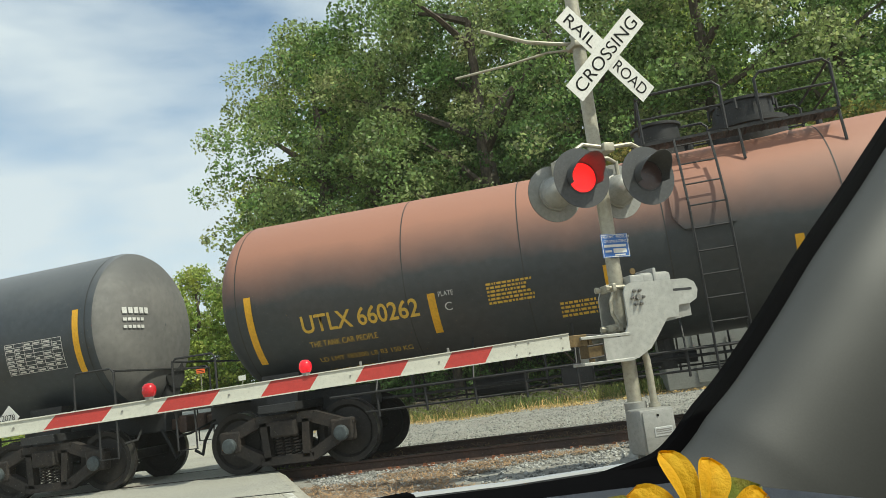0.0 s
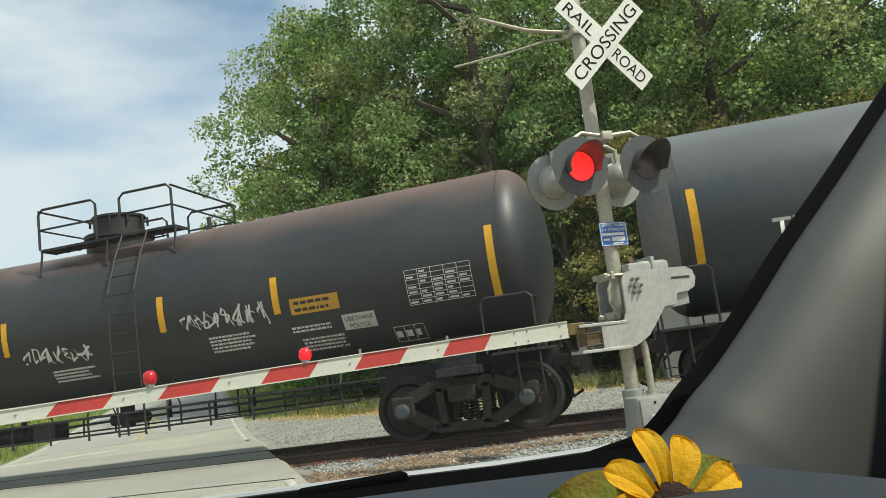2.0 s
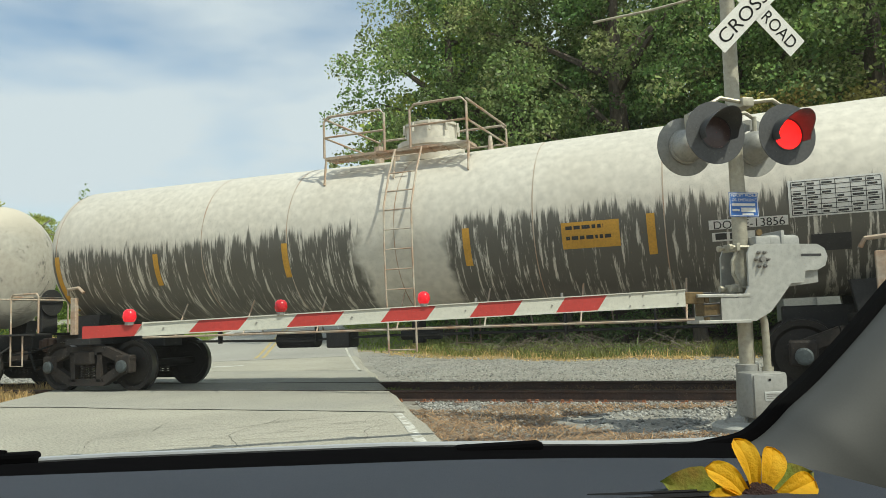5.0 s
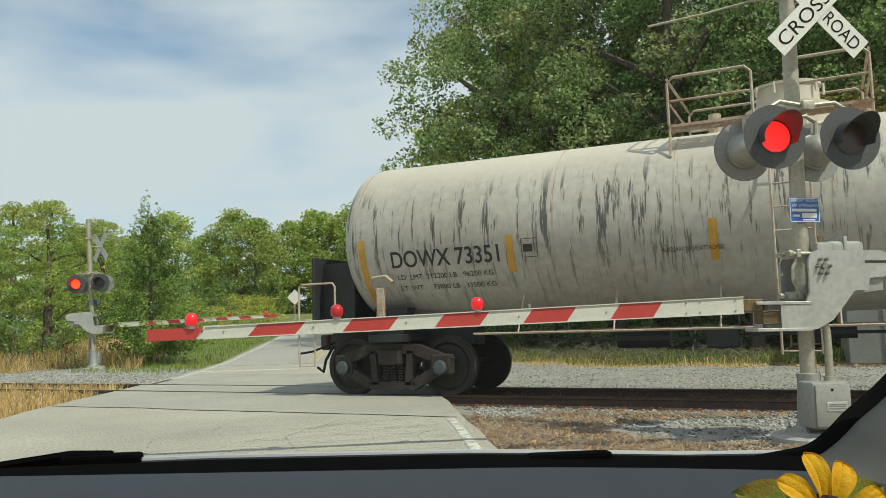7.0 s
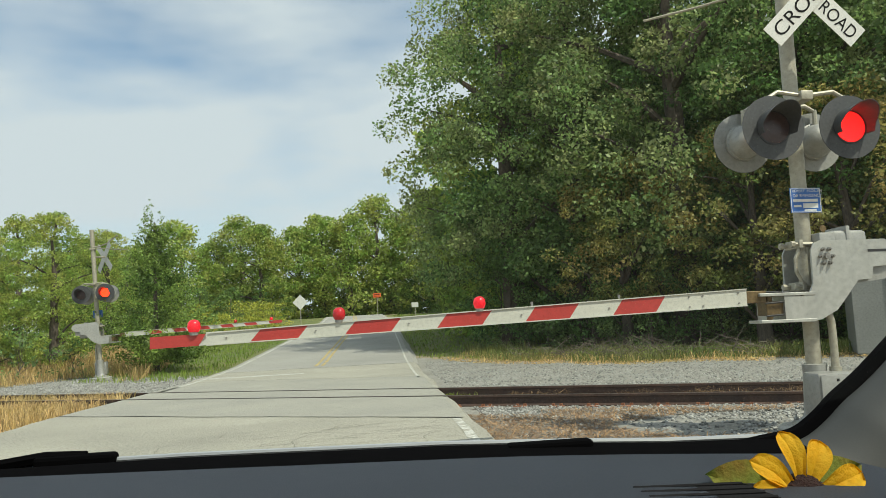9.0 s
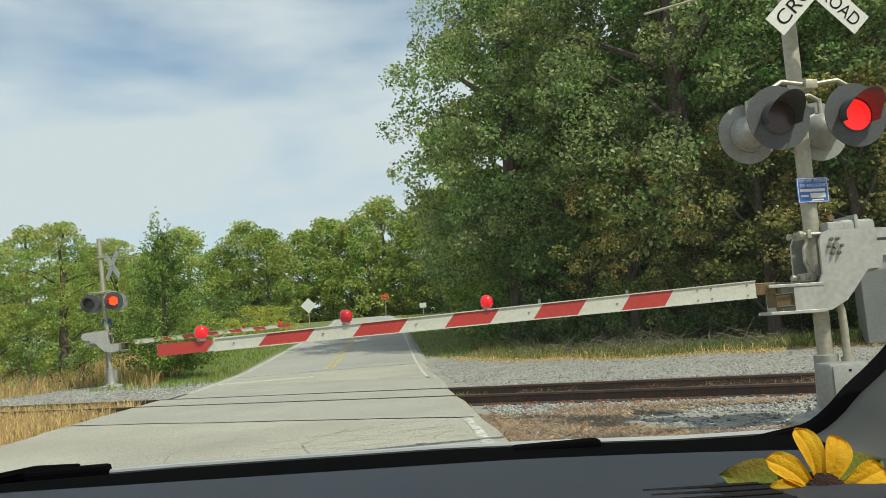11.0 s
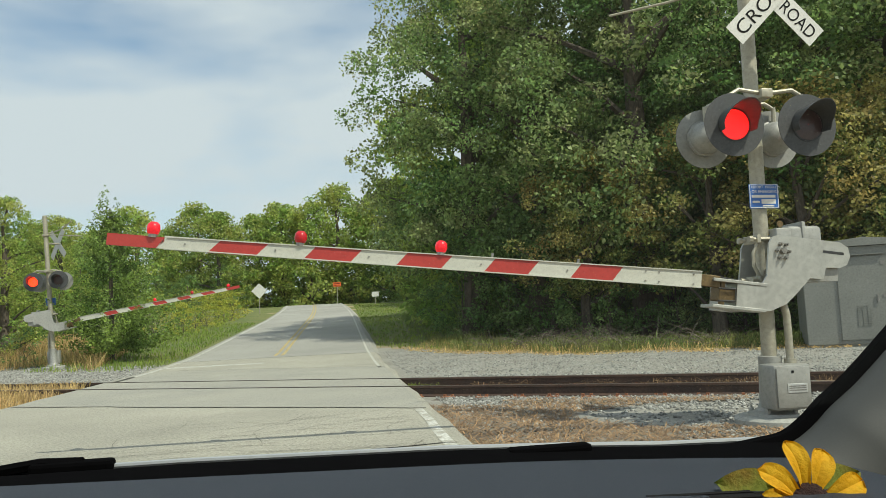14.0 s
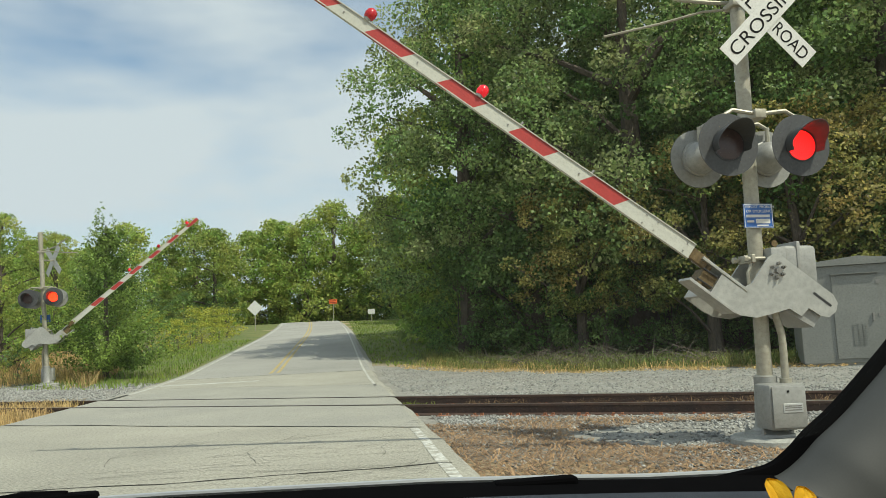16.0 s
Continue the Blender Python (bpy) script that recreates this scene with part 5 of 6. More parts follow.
    # artificial sunflower lying on the dashboard corner
    c = eye + R2 * 0.320 + F2 * 0.565 + Vector((0, 0, -0.110))
    fl = thing("sunflower", Matrix.Translation(c) @ road_m @ pose(0, 0, 0, 66, 0, 6), "artificial yellow sunflower with a brown centre on the dashboard", "flower")
    bm = bmesh.new()
    lathe(bm, [(0.019, -0.004), (0.020, 0.002), (0.017, 0.007), (0.010, 0.010), (0.001, 0.011)], 24)
    part("centre", bm, M["disc"], fl, "dark brown centre", smooth=True)
    rnd = random.Random(5)
    for k in range(9):
        a = radians(99 + k * 360 / 9 + rnd.uniform(-5, 5))
        bm = bmesh.new()
        L = 0.036 * rnd.uniform(0.94, 1.1)
        tilt = rnd.uniform(-0.25, 0.3)
        rows = []
        for i in range(13):
            t = i / 12
            w = 0.0098 * (0.42 + 0.58 * math.sin(math.pi / 2 * min(1, t / 0.62)) ** 1.4) * math.sqrt(max(0.0, 1 - max(0.0, (t - 0.62) / 0.38) ** 2.2)) + 0.0004
            lift = 0.003 + (0.010 + 0.006 * tilt) * math.sin(t * 2.2) - 0.004 * t * t
            rows.append([bm.verts.new((0.013 + L * t, w * q, lift + 0.0035 * abs(q) ** 1.6 * (1 - 0.4 * t) - 0.0006 * math.cos(q * 9))) for q in (-1, -0.75, -0.5, -0.25, 0, 0.25, 0.5, 0.75, 1)])
        for p, q in zip(rows, rows[1:]):
            for j in range(8):
                bm.faces.new((p[j], p[j + 1], q[j + 1], q[j]))
        bmesh.ops.solidify(bm, geom=bm.faces[:], thickness=0.0008)
        part("petal", bm, M["petal"], fl, at=Matrix.Rotation(a, 4, "Z") @ Matrix.Rotation(0.12 * tilt, 4, "X"), smooth=True)
    for a, L in ((158, 0.066), (20, 0.06)):
        bm = bmesh.new()
        rows = []
        for i in range(10):
            t = i / 9
            w = 0.020 * math.sin(math.pi * (0.08 + 0.92 * t)) ** 0.9 + 0.0004
            rows.append([bm.verts.new((0.008 + L * t, w * s, -0.006 + 0.004 * abs(s) - 0.006 * t)) for s in (-1, -0.5, 0, 0.5, 1)])
        for p, q in zip(rows, rows[1:]):
            for j in range(4):
                bm.faces.new((p[j], p[j + 1], q[j + 1], q[j]))
        bmesh.ops.solidify(bm, geom=bm.faces[:], thickness=0.0006)
        part("leaf", bm, M["cloth_leaf"], fl, "green cloth leaf turning orange", Matrix.Rotation(radians(a), 4, "Z"), True)
    bm = bmesh.new()
    tube(bm, [(0, 0, -0.004), (0, -0.004, -0.02), (0, -0.012, -0.034)], 0.003, 6)
    part("stem", bm, M["cloth_leaf"], fl)


# ---------------------------------------------------------------- the train
TANK_R, TANK_Z = 1.32, 2.46


def tank_paint(name, base, dust, top=None, top_z=2.6, soft=0.8, streak=None, rough=0.45, streak_lo=0.55, s_top=3.0, s_mid=1.9, drip=0.0):
    """Tank enamel with road dust; a top tone, worn or standing for sky light, and dark drips where the car has them."""
    m = material(name, base, rough, var=0.14, scale=0.6, fine=9, bump=0.06, alt=dust, lo=0.38, hi=0.75)
    n, l = m.node_tree.nodes, m.node_tree.links
    b = n["Principled BSDF"]
    col = b.inputs["Base Color"].links[0].from_socket
    tc = n.new("ShaderNodeTexCoord")
    sep = n.new("ShaderNodeSeparateXYZ")
    l.new(tc.outputs["Object"], sep.inputs["Vector"])

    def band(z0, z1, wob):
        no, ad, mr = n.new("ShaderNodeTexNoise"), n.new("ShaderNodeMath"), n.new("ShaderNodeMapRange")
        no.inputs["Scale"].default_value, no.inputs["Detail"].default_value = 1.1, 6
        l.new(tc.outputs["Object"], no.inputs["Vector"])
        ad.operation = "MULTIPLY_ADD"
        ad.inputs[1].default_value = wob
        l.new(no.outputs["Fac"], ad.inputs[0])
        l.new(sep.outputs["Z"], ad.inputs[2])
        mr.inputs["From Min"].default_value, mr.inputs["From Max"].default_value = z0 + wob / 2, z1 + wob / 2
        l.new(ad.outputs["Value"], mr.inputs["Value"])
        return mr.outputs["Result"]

    def over(fac, colour):
        nonlocal col
        mx = n.new("ShaderNodeMix")
        mx.data_type = "RGBA"
        l.new(fac, mx.inputs["Factor"])
        l.new(col, mx.inputs["A"])
        mx.inputs["B"].default_value = (*colour, 1)
        col = mx.outputs["Result"]
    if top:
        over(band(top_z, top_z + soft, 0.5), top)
    if streak:
        mp, no, rp, mu, mu2 = (n.new(k) for k in ("ShaderNodeMapping", "ShaderNodeTexNoise", "ShaderNodeValToRGB", "ShaderNodeMath", "ShaderNodeMath"))
        mp.inputs["Scale"].default_value = (4.6, 0.42, 0.42)
        l.new(tc.outputs["Object"], mp.inputs["Vector"])
        no.inputs["Scale"].default_value, no.inputs["Detail"].default_value, no.inputs["Roughness"].default_value = 2.6, 8, 0.72
        l.new(mp.outputs["Vector"], no.inputs["Vector"])
        rp.color_ramp.elements[0].position, rp.color_ramp.elements[1].position = streak_lo, streak_lo + 0.06
        l.new(no.outputs["Fac"], rp.inputs["Fac"])
        if drip:
            # the upper rim of the stain breaks into narrow drips of uneven height
            dm, dn, da, dr = (n.new(k) for k in ("ShaderNodeMapping", "ShaderNodeTexNoise", "ShaderNodeMath", "ShaderNodeMapRange"))
            dm.inputs["Scale"].default_value = (5.5, 0.3, 0.3)
            l.new(tc.outputs["Object"], dm.inputs["Vector"])
            dn.inputs["Scale"].default_value, dn.inputs["Detail"].default_value, dn.inputs["Roughness"].default_value = 2.0, 5, 0.7
            l.new(dm.outputs["Vector"], dn.inputs["Vector"])
            da.operation = "MULTIPLY_ADD"
            da.inputs[1].default_value = drip
            l.new(dn.outputs["Fac"], da.inputs[0])
            l.new(sep.outputs["Z"], da.inputs[2])
            dr.inputs["From Min"].default_value, dr.inputs["From Max"].default_value = s_top + drip / 2 + 0.06, s_top + drip / 2 - 0.06
            l.new(da.outputs["Value"], dr.inputs["Value"])
            up = dr.outputs["Result"]
            # bare paint beside the ladder, with a ragged rim
            bd, ba, bn, bw, br, bx = (n.new(k) for k in ("ShaderNodeMath", "ShaderNodeMath", "ShaderNodeTexNoise", "ShaderNodeMath", "ShaderNodeMapRange", "ShaderNodeMath"))
            bd.operation, ba.operation, bw.operation, bx.operation = "SUBTRACT", "ABSOLUTE", "MULTIPLY_ADD", "MULTIPLY"
            bd.inputs[1].default_value = 0.15
            l.new(sep.outputs["X"], bd.inputs[0])
            l.new(bd.outputs["Value"], ba.inputs[0])
            bn.inputs["Scale"].default_value, bn.inputs["Detail"].default_value = 2.2, 6
            l.new(tc.outputs["Object"], bn.inputs["Vector"])
            bw.inputs[1].default_value = 0.7
            l.new(bn.outputs["Fac"], bw.inputs[0])
            l.new(ba.outputs["Value"], bw.inputs[2])
            br.inputs["From Min"].default_value, br.inputs["From Max"].default_value = 1.02, 1.20
            l.new(bw.outputs["Value"], br.inputs["Value"])
            l.new(up, bx.inputs[0])
            l.new(br.outputs["Result"], bx.inputs[1])
            up = bx.outputs["Value"]
        else:
            up = band(s_top + 0.25, s_top - 0.2, 0.5)
        lo = band(s_mid - 0.9, s_mid + 0.5, 0.5)
        mu.operation = mu2.operation = "MULTIPLY"
        l.new(rp.outputs["Color"], mu.inputs[0])
        l.new(up, mu.inputs[1])
        l.new(mu.outputs["Value"], mu2.inputs[0])
        l.new(lo, mu2.inputs[1])
        over(mu2.outputs["Value"], streak)
    l.new(col, b.inputs["Base Color"])
    return m


M["tank_rust"] = tank_paint("tank_rust", (0.036, 0.042, 0.046), (0.062, 0.056, 0.052), (0.33, 0.155, 0.105), 2.45, 0.8, rough=0.55)
# paler top tone paints in sun and sky light on the upper side
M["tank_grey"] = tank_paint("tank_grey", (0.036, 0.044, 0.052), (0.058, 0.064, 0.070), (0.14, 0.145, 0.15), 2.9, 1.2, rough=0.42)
M["tank_black"] = tank_paint("tank_black", (0.022, 0.025, 0.029), (0.036, 0.037, 0.040), (0.16, 0.09, 0.065), 3.25, 0.7, rough=0.48)
# top grey stands for the sky's sheen along the upper side
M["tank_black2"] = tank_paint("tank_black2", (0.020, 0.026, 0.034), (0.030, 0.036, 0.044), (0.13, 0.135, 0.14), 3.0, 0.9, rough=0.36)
M["tank_white"] = tank_paint("tank_white", (0.56, 0.535, 0.47), (0.52, 0.49, 0.42), None, streak=(0.105, 0.100, 0.085), streak_lo=0.40, s_top=2.52, s_mid=1.0, rough=0.5, drip=1.1)
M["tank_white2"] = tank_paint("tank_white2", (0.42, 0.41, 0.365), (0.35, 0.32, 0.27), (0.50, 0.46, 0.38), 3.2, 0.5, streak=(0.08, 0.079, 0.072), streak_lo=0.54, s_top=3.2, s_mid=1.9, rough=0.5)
M["white_head"] = tank_paint("white_head", (0.56, 0.535, 0.47), (0.52, 0.49, 0.42), None, rough=0.5)
M["head_dust"] = tank_paint("head_dust", (0.17, 0.165, 0.155), (0.10, 0.10, 0.10), (0.09, 0.09, 0.09), 3.2, 0.5, rough=0.75)
M["truck"] = material("truck", (0.022, 0.019, 0.017), 0.8, 0.1, var=0.35, scale=5, fine=30, bump=0.3, alt=(0.038, 0.028, 0.022))
M["wheel"] = material("wheel", (0.03, 0.026, 0.023), 0.65, 0.4, var=0.3, scale=5, fine=30, bump=0.2)
M["tread"] = material("tread", (0.25, 0.24, 0.23), 0.3, 0.9, var=0.1)
M["axlecap"] = material("axlecap", (0.075, 0.09, 0.095), 0.6, 0.2, var=0.3, scale=20)
M["iron"] = material("iron", (0.030, 0.030, 0.031), 0.6, 0.2, var=0.3, scale=6, fine=40, bump=0.2)
M["iron_white"] = material("iron_white", (0.44, 0.40, 0.33), 0.6, 0.0, var=0.2, scale=3, fine=20, bump=0.15, alt=(0.34, 0.20, 0.12))
M["reflect"] = material("reflect", (0.72, 0.38, 0.02), 0.45, var=0.12, scale=6, fine=30, bump=0.03)
M["t_white"] = material("t_white", (0.60, 0.60, 0.57), 0.6, var=0.15, scale=5, bump=0)
M["t_yellow"] = material("t_yellow", (0.66, 0.42, 0.06), 0.6, var=0.15, scale=5, bump=0)
M["t_black"] = material("t_black", (0.03, 0.03, 0.03), 0.6, var=0.2, scale=5, bump=0)
M["t_orange"] = material("t_orange", (0.55, 0.30, 0.04), 0.6, var=0.15, scale=4, bump=0.02)
M["seam"] = material("seam", (0.035, 0.034, 0.033), 0.6, var=0.2, bump=0)
M["spring"] = material("spring", (0.05, 0.04, 0.035), 0.7, 0.3, var=0.3)


def tank_z(x):
    return TANK_Z + 0.012 * abs(x)


def skin(x, z, out=0.006):
    """A point of the near side of the tank."""
    zc = tank_z(x)
    s = max(-1, min(1, (z - zc) / TANK_R))
    a = math.asin(s)
    return Vector((x, -(TANK_R + out) * math.cos(a), zc + (TANK_R + out) * math.sin(a)))


def wrapped(x0, z0, out=0.006):
    def f(x, s):
        xx = x0 + x
        zc = tank_z(xx)
        a = math.asin(max(-1, min(1, (z0 - zc) / TANK_R))) + s / TANK_R
        return Vector((xx, -(TANK_R + out) * math.cos(a), zc + (TANK_R + out) * math.sin(a)))
    return f


def patch(bm, x0, x1, z0, z1, out=0.005, mi=0, n=8):
    """A label laid on the near side of the tank."""
    rows = []
    for i in range(n + 1):
        z = z0 + (z1 - z0) * i / n
        rows.append([bm.verts.new(skin(x, z, out)) for x in np.linspace(x0, x1, 3)])
    for p, q in zip(rows, rows[1:]):
        for j in range(2):
            bm.faces.new((p[j], p[j + 1], q[j + 1], q[j])).material_index = mi


def truck(car, x):
    tr = part("bogie", (lambda b: (box(b, -0.2, 0.2, -1.15, 1.15, 0.50, 0.74, 0.03), box(b, -0.28, 0.28, -0.35, 0.35, 0.70, 0.90, 0.03), b)[2])(bmesh.new()), M["truck"], car, "dark grimy two-axle bogie", Matrix.Translation((x, 0, 0)))
    for y in (-1, 1):
        bm = bmesh.new()
        y0 = y * 0.99
        # side frame as a ring of bars round its openings
        for a, b, w in (((-1.05, 0.52), (-0.45, 0.74), 0.085), ((0.45, 0.74), (1.05, 0.52), 0.085), ((-0.45, 0.75), (0.45, 0.75), 0.075), ((-0.92, 0.46), (-0.40, 0.19), 0.08), ((0.40, 0.19), (0.92, 0.46), 0.08),
                        ((-0.42, 0.17), (0.42, 0.17), 0.06), ((-0.30, 0.18), (-0.34, 0.72), 0.055), ((0.30, 0.18), (0.34, 0.72), 0.055)):
            d = Vector((b[0] - a[0], b[1] - a[1])).normalized()
            nrm = Vector((-d.y, d.x)) * w
            quad = [(a[0] + nrm.x, a[1] + nrm.y), (b[0] + nrm.x, b[1] + nrm.y), (b[0] - nrm.x, b[1] - nrm.y), (a[0] - nrm.x, a[1] - nrm.y)]
            plate(bm, quad, y0 - 0.07, y0 + 0.07)
        for ax in (-0.889, 0.889):
            box(bm, ax - 0.17, ax + 0.17, y0 - 0.09, y0 + 0.09, 0.34, 0.66, 0.03)
        part("side_frame", bm, M["truck"], tr, "cast side frame")
        bm = bmesh.new()
        for sx in (-0.16, -0.02, 0.12):
            pts = [(sx + 0.03 + 0.055 * math.cos(k * 0.9), y0 - 0.02 * y + 0.055 * math.sin(k * 0.9), 0.20 + 0.30 * k / 48) for k in range(49)]
            tube(bm, pts, 0.014, 5)
        part("springs", bm, M["spring"], tr, "coil springs")
        bm = bmesh.new()
        for ax in (-0.889, 0.889):
            lathe(bm, [(0.11, 0.0), (0.11, 0.05), (0.085, 0.065), (0.03, 0.07)], 16, Matrix.Translation((ax, y0 + y * 0.085, 0.457)) @ Matrix.Rotation(radians(-90 * y), 4, "X"))
        part("axle_caps", bm, M["axlecap"], tr, "round axle end caps")
    wheels = []
    for ax in (-0.889, 0.889):
        bm = bmesh.new()
        for y in (-1, 1):
            mt = Matrix.Translation((0, y * 0.7525, 0)) @ Matrix.Rotation(radians(-90 * y), 4, "X")
            lathe(bm, [(0.08, 0.05), (0.16, 0.045), (0.34, 0.02), (0.38, 0.06), (0.455, 0.065)], 36, mt, 0, close=False)
            lathe(bm, [(0.455, 0.065), (0.460, -0.05)], 36, mt, 1, close=False)
            lathe(bm, [(0.460, -0.05), (0.483, -0.058), (0.483, -0.08), (0.38, -0.07), (0.34, -0.02), (0.10, -0.02)], 36, mt, 0, close=False)
        tube(bm, [(0, -0.95, 0), (0, 0.95, 0)], 0.08, 12)
        wheels.append(part("wheelset", bm, [M["wheel"], M["tread"]], tr, "steel wheels on an axle", Matrix.Translation((ax, 0, 0.461)), True))
    return wheels


def tank_car(name_label, x0, paint, iron, head=None, half=5.7, plat_x=0.7, tank_half=None, dome_dx=0.25, lad_dx=0.02, longer=0.0, domes=1, backplate=False, dome_r=1.0):
    TL = tank_half or half + 1.02
    E = TL - 6.72 - (0.6 if tank_half else 0.0)
    TL += longer
    car = thing("tank_car", Matrix.Translation((x0, 0, 0)), name_label, "tank car", "tank cars of the train")
    bm = bmesh.new()
    seg, rings = 56, []
    prof = [(-TL, 0.02)]
    for k in range(1, 9):
        a = math.pi / 2 * k / 8
        prof.append((-TL + 0.55 * (1 - math.cos(a)), TANK_R * math.sin(a) ** 0.85))
    prof += [(-4.0, TANK_R), (-2.0, TANK_R), (0.0, TANK_R), (2.0, TANK_R), (4.0, TANK_R)]
    prof += [(-x, r) for x, r in prof[8::-1]]
    for x, r in prof:
        zc = tank_z(x)
        rings.append([bm.verts.new((x, r * math.cos(a), zc + r * math.sin(a))) for a in (2 * math.pi * j / seg for j in range(seg))])
    for k, (p, q) in enumerate(zip(rings, rings[1:])):
        for j in range(seg):
            f = bm.faces.new((p[j], q[j], q[(j + 1) % seg], p[(j + 1) % seg]))
            f.material_index = 1 if (k < 7 or k > len(rings) - 9) and head else 0
    bm.faces.new(rings[0])
    bm.faces.new(rings[-1][::-1])
    bm.normal_update()
    tank = part("tank", bm, [paint, head or paint], car, smooth=True)
    bm = bmesh.new()
    for x in (-TL + 0.56, -3.6, -1.9, 0.02, 2.2, 4.0, TL - 0.56):
        zc = tank_z(x)
        R = TANK_R + 0.003
        ra = [[bm.verts.new((x + d, R * math.cos(a), zc + R * math.sin(a))) for d in (-0.008, 0.008)] for a in (2 * math.pi * j / seg for j in range(seg))]
        for j in range(seg):
            bm.faces.new((ra[j][0], ra[j][1], ra[(j + 1) % seg][1], ra[(j + 1) % seg][0]))
    part("weld_seams", bm, M["seam"] if iron is M["iron"] else iron, tank)
    # stub sills, saddles, end platforms, couplers
    for s in (-1, 1):
        bm = bmesh.new()
        box(bm, *sorted((s * (4.6 + E), s * (7.35 + E))), -0.25, 0.25, 0.78, 1.10, 0.02)
        part("sill", bm, M["iron"], car, "heavy steel end sill")
        bm = bmesh.new()
        for y in (-1, 1):
            plate(bm, [(s * half - 0.22, 0.92), (s * half + 0.22, 0.92), (s * half + 0.30, 1.40), (s * half - 0.30, 1.40)], *sorted((y * 0.75, y * 1.02)))
        box(bm, s * half - 0.3, s * half + 0.3, -1.25, 1.25, 0.86, 0.98, 0.01)
        part("saddle", bm, M["iron"], car)
        bm = bmesh.new()
        box(bm, *sorted((s * (6.62 + E), s * (7.30 + E))), -1.40, 1.40, 1.06, 1.10, 0.005)
        part("end_platform", bm, M["iron"], car, "steel end platform")
        bm = bmesh.new()
        for y in (-1.36, 1.36):
            tube(bm, [(s * (6.55 + E), y, 1.10), (s * (6.55 + E), y, 1.78), (s * (6.60 + E), y, 1.84), (s * (7.20 + E), y, 1.84), (s * (7.26 + E), y, 1.78), (s * (7.26 + E), y, 1.10)], 0.018, 6)
            tube(bm, [(s * (7.26 + E), y, 1.10), (s * (7.26 + E), y, 0.50), (s * (6.95 + E), y, 0.50), (s * (6.95 + E), y, 1.06)], 0.016, 6)
        tube(bm, [(s * (7.26 + E), -1.36, 1.80), (s * (7.26 + E), 1.36, 1.80)], 0.018, 6)
        part("end_rail", bm, iron, car, "pipe hand rail")
        bm = bmesh.new()
        box(bm, *sorted((s * (7.3 + E), s * (7.62 + E))), -0.09, 0.09, 0.78, 0.96, 0.03)
        box(bm, *sorted((s * (7.52 + E), s * (7.68 + E))), -0.17, 0.17, 0.72, 1.0, 0.04)
        part("coupler", bm, M["rail"], car, "rusty knuckle coupler")
        bm = bmesh.new()
        tube(bm, [(s * (7.3 + E), -0.3, 0.80), (s * (7.45 + E), -0.32, 0.55), (s * (7.52 + E), -0.3, 0.34), (s * (7.66 + E), -0.28, 0.42)], 0.026, 7)
        tube(bm, [(s * (7.1 + E), -0.55, 0.86), (s * (7.3 + E), -0.95, 0.72), (s * (7.32 + E), -1.30, 0.70)], 0.018, 6)
        part("air_hose", bm, M["tyre"], car, "black rubber air hose", smooth=True)
    bm = bmesh.new()
    lathe(bm, [(0.24, 0.0), (0.28, 0.0), (0.28, 0.03), (0.24, 0.03)], 24, Matrix.Translation((7.18 + E, 0.35, 1.75)) @ Matrix.Rotation(radians(90), 4, "Y"))
    for k in range(5):
        a = k * 1.2566
        tube(bm, [(7.19 + E, 0.35, 1.75), (7.19 + E, 0.35 + 0.26 * math.cos(a), 1.75 + 0.26 * math.sin(a))], 0.014, 5)
    box(bm, 6.98 + E, 7.16 + E, 0.15, 0.55, 1.10, 1.75, 0.03)
    part("hand_brake", bm, M["iron"], car, "hand brake wheel")
    # dome platform
    px, pw = plat_x, 1.25
    bm = bmesh.new()
    zt = TANK_Z + TANK_R
    lathe(bm, [(r_ * dome_r, z_) for r_, z_ in ((0.55, zt - 0.1), (0.55, zt + 0.14), (0.58, zt + 0.16), (0.58, zt + 0.24), (0.42, zt + 0.25), (0.42, zt + 0.52), (0.45, zt + 0.53), (0.45, zt + 0.57), (0.1, zt + 0.60))], 28, Matrix.Translation((px + dome_dx, 0, 0)))
    for k in range(10):
        a = k * 0.6283
        rd = 0.47 * dome_r
        tube(bm, [(px + dome_dx + rd * math.cos(a), rd * math.sin(a), zt + 0.40), (px + dome_dx + rd * math.cos(a), rd * math.sin(a), zt + 0.56)], 0.022, 5)
    part("dome", bm, paint if iron is not M["iron"] else M["iron"], car, "manway dome with its cover", smooth=True)
    if domes > 1:
        bm = bmesh.new()
        lathe(bm, [(0.36, zt - 0.1), (0.36, zt + 0.12), (0.40, zt + 0.14), (0.40, zt + 0.20), (0.33, zt + 0.22), (0.33, zt + 0.42), (0.37, zt + 0.43), (0.37, zt + 0.47), (0.1, zt + 0.50)], 24, Matrix.Translation((px + dome_dx - 1.25, 0, 0)))
        part("dome", bm, M["iron"], car, "small valve dome", smooth=True)
    if backplate:
        bm = bmesh.new()
        x0_, x1_ = px + lad_dx - 0.22, px + lad_dx + 0.66
        rows = []
        for i in range(9):
            z = TANK_Z + 0.02 + 0.78 * i / 8
            c = 0.12 * (1 if i in (0, 8) else 0.4 if i in (1, 7) else 0)
            rows.append([(bm.verts.new(skin(x, z, 0.05)), bm.verts.new(skin(x, z, 0.0))) for x in (x0_ + c, (x0_ + x1_) / 2, x1_ - c)])
        for p, q in zip(rows, rows[1:]):
            for j in range(2):
                bm.faces.new((p[j][0], p[j + 1][0], q[j + 1][0], q[j][0]))
            bm.faces.new((p[0][1], p[0][0], q[0][0], q[0][1]))
            bm.faces.new((p[2][0], p[2][1], q[2][1], q[2][0]))
        part("ladder_shield", bm, paint, car, "rounded plate behind the ladder", smooth=True)
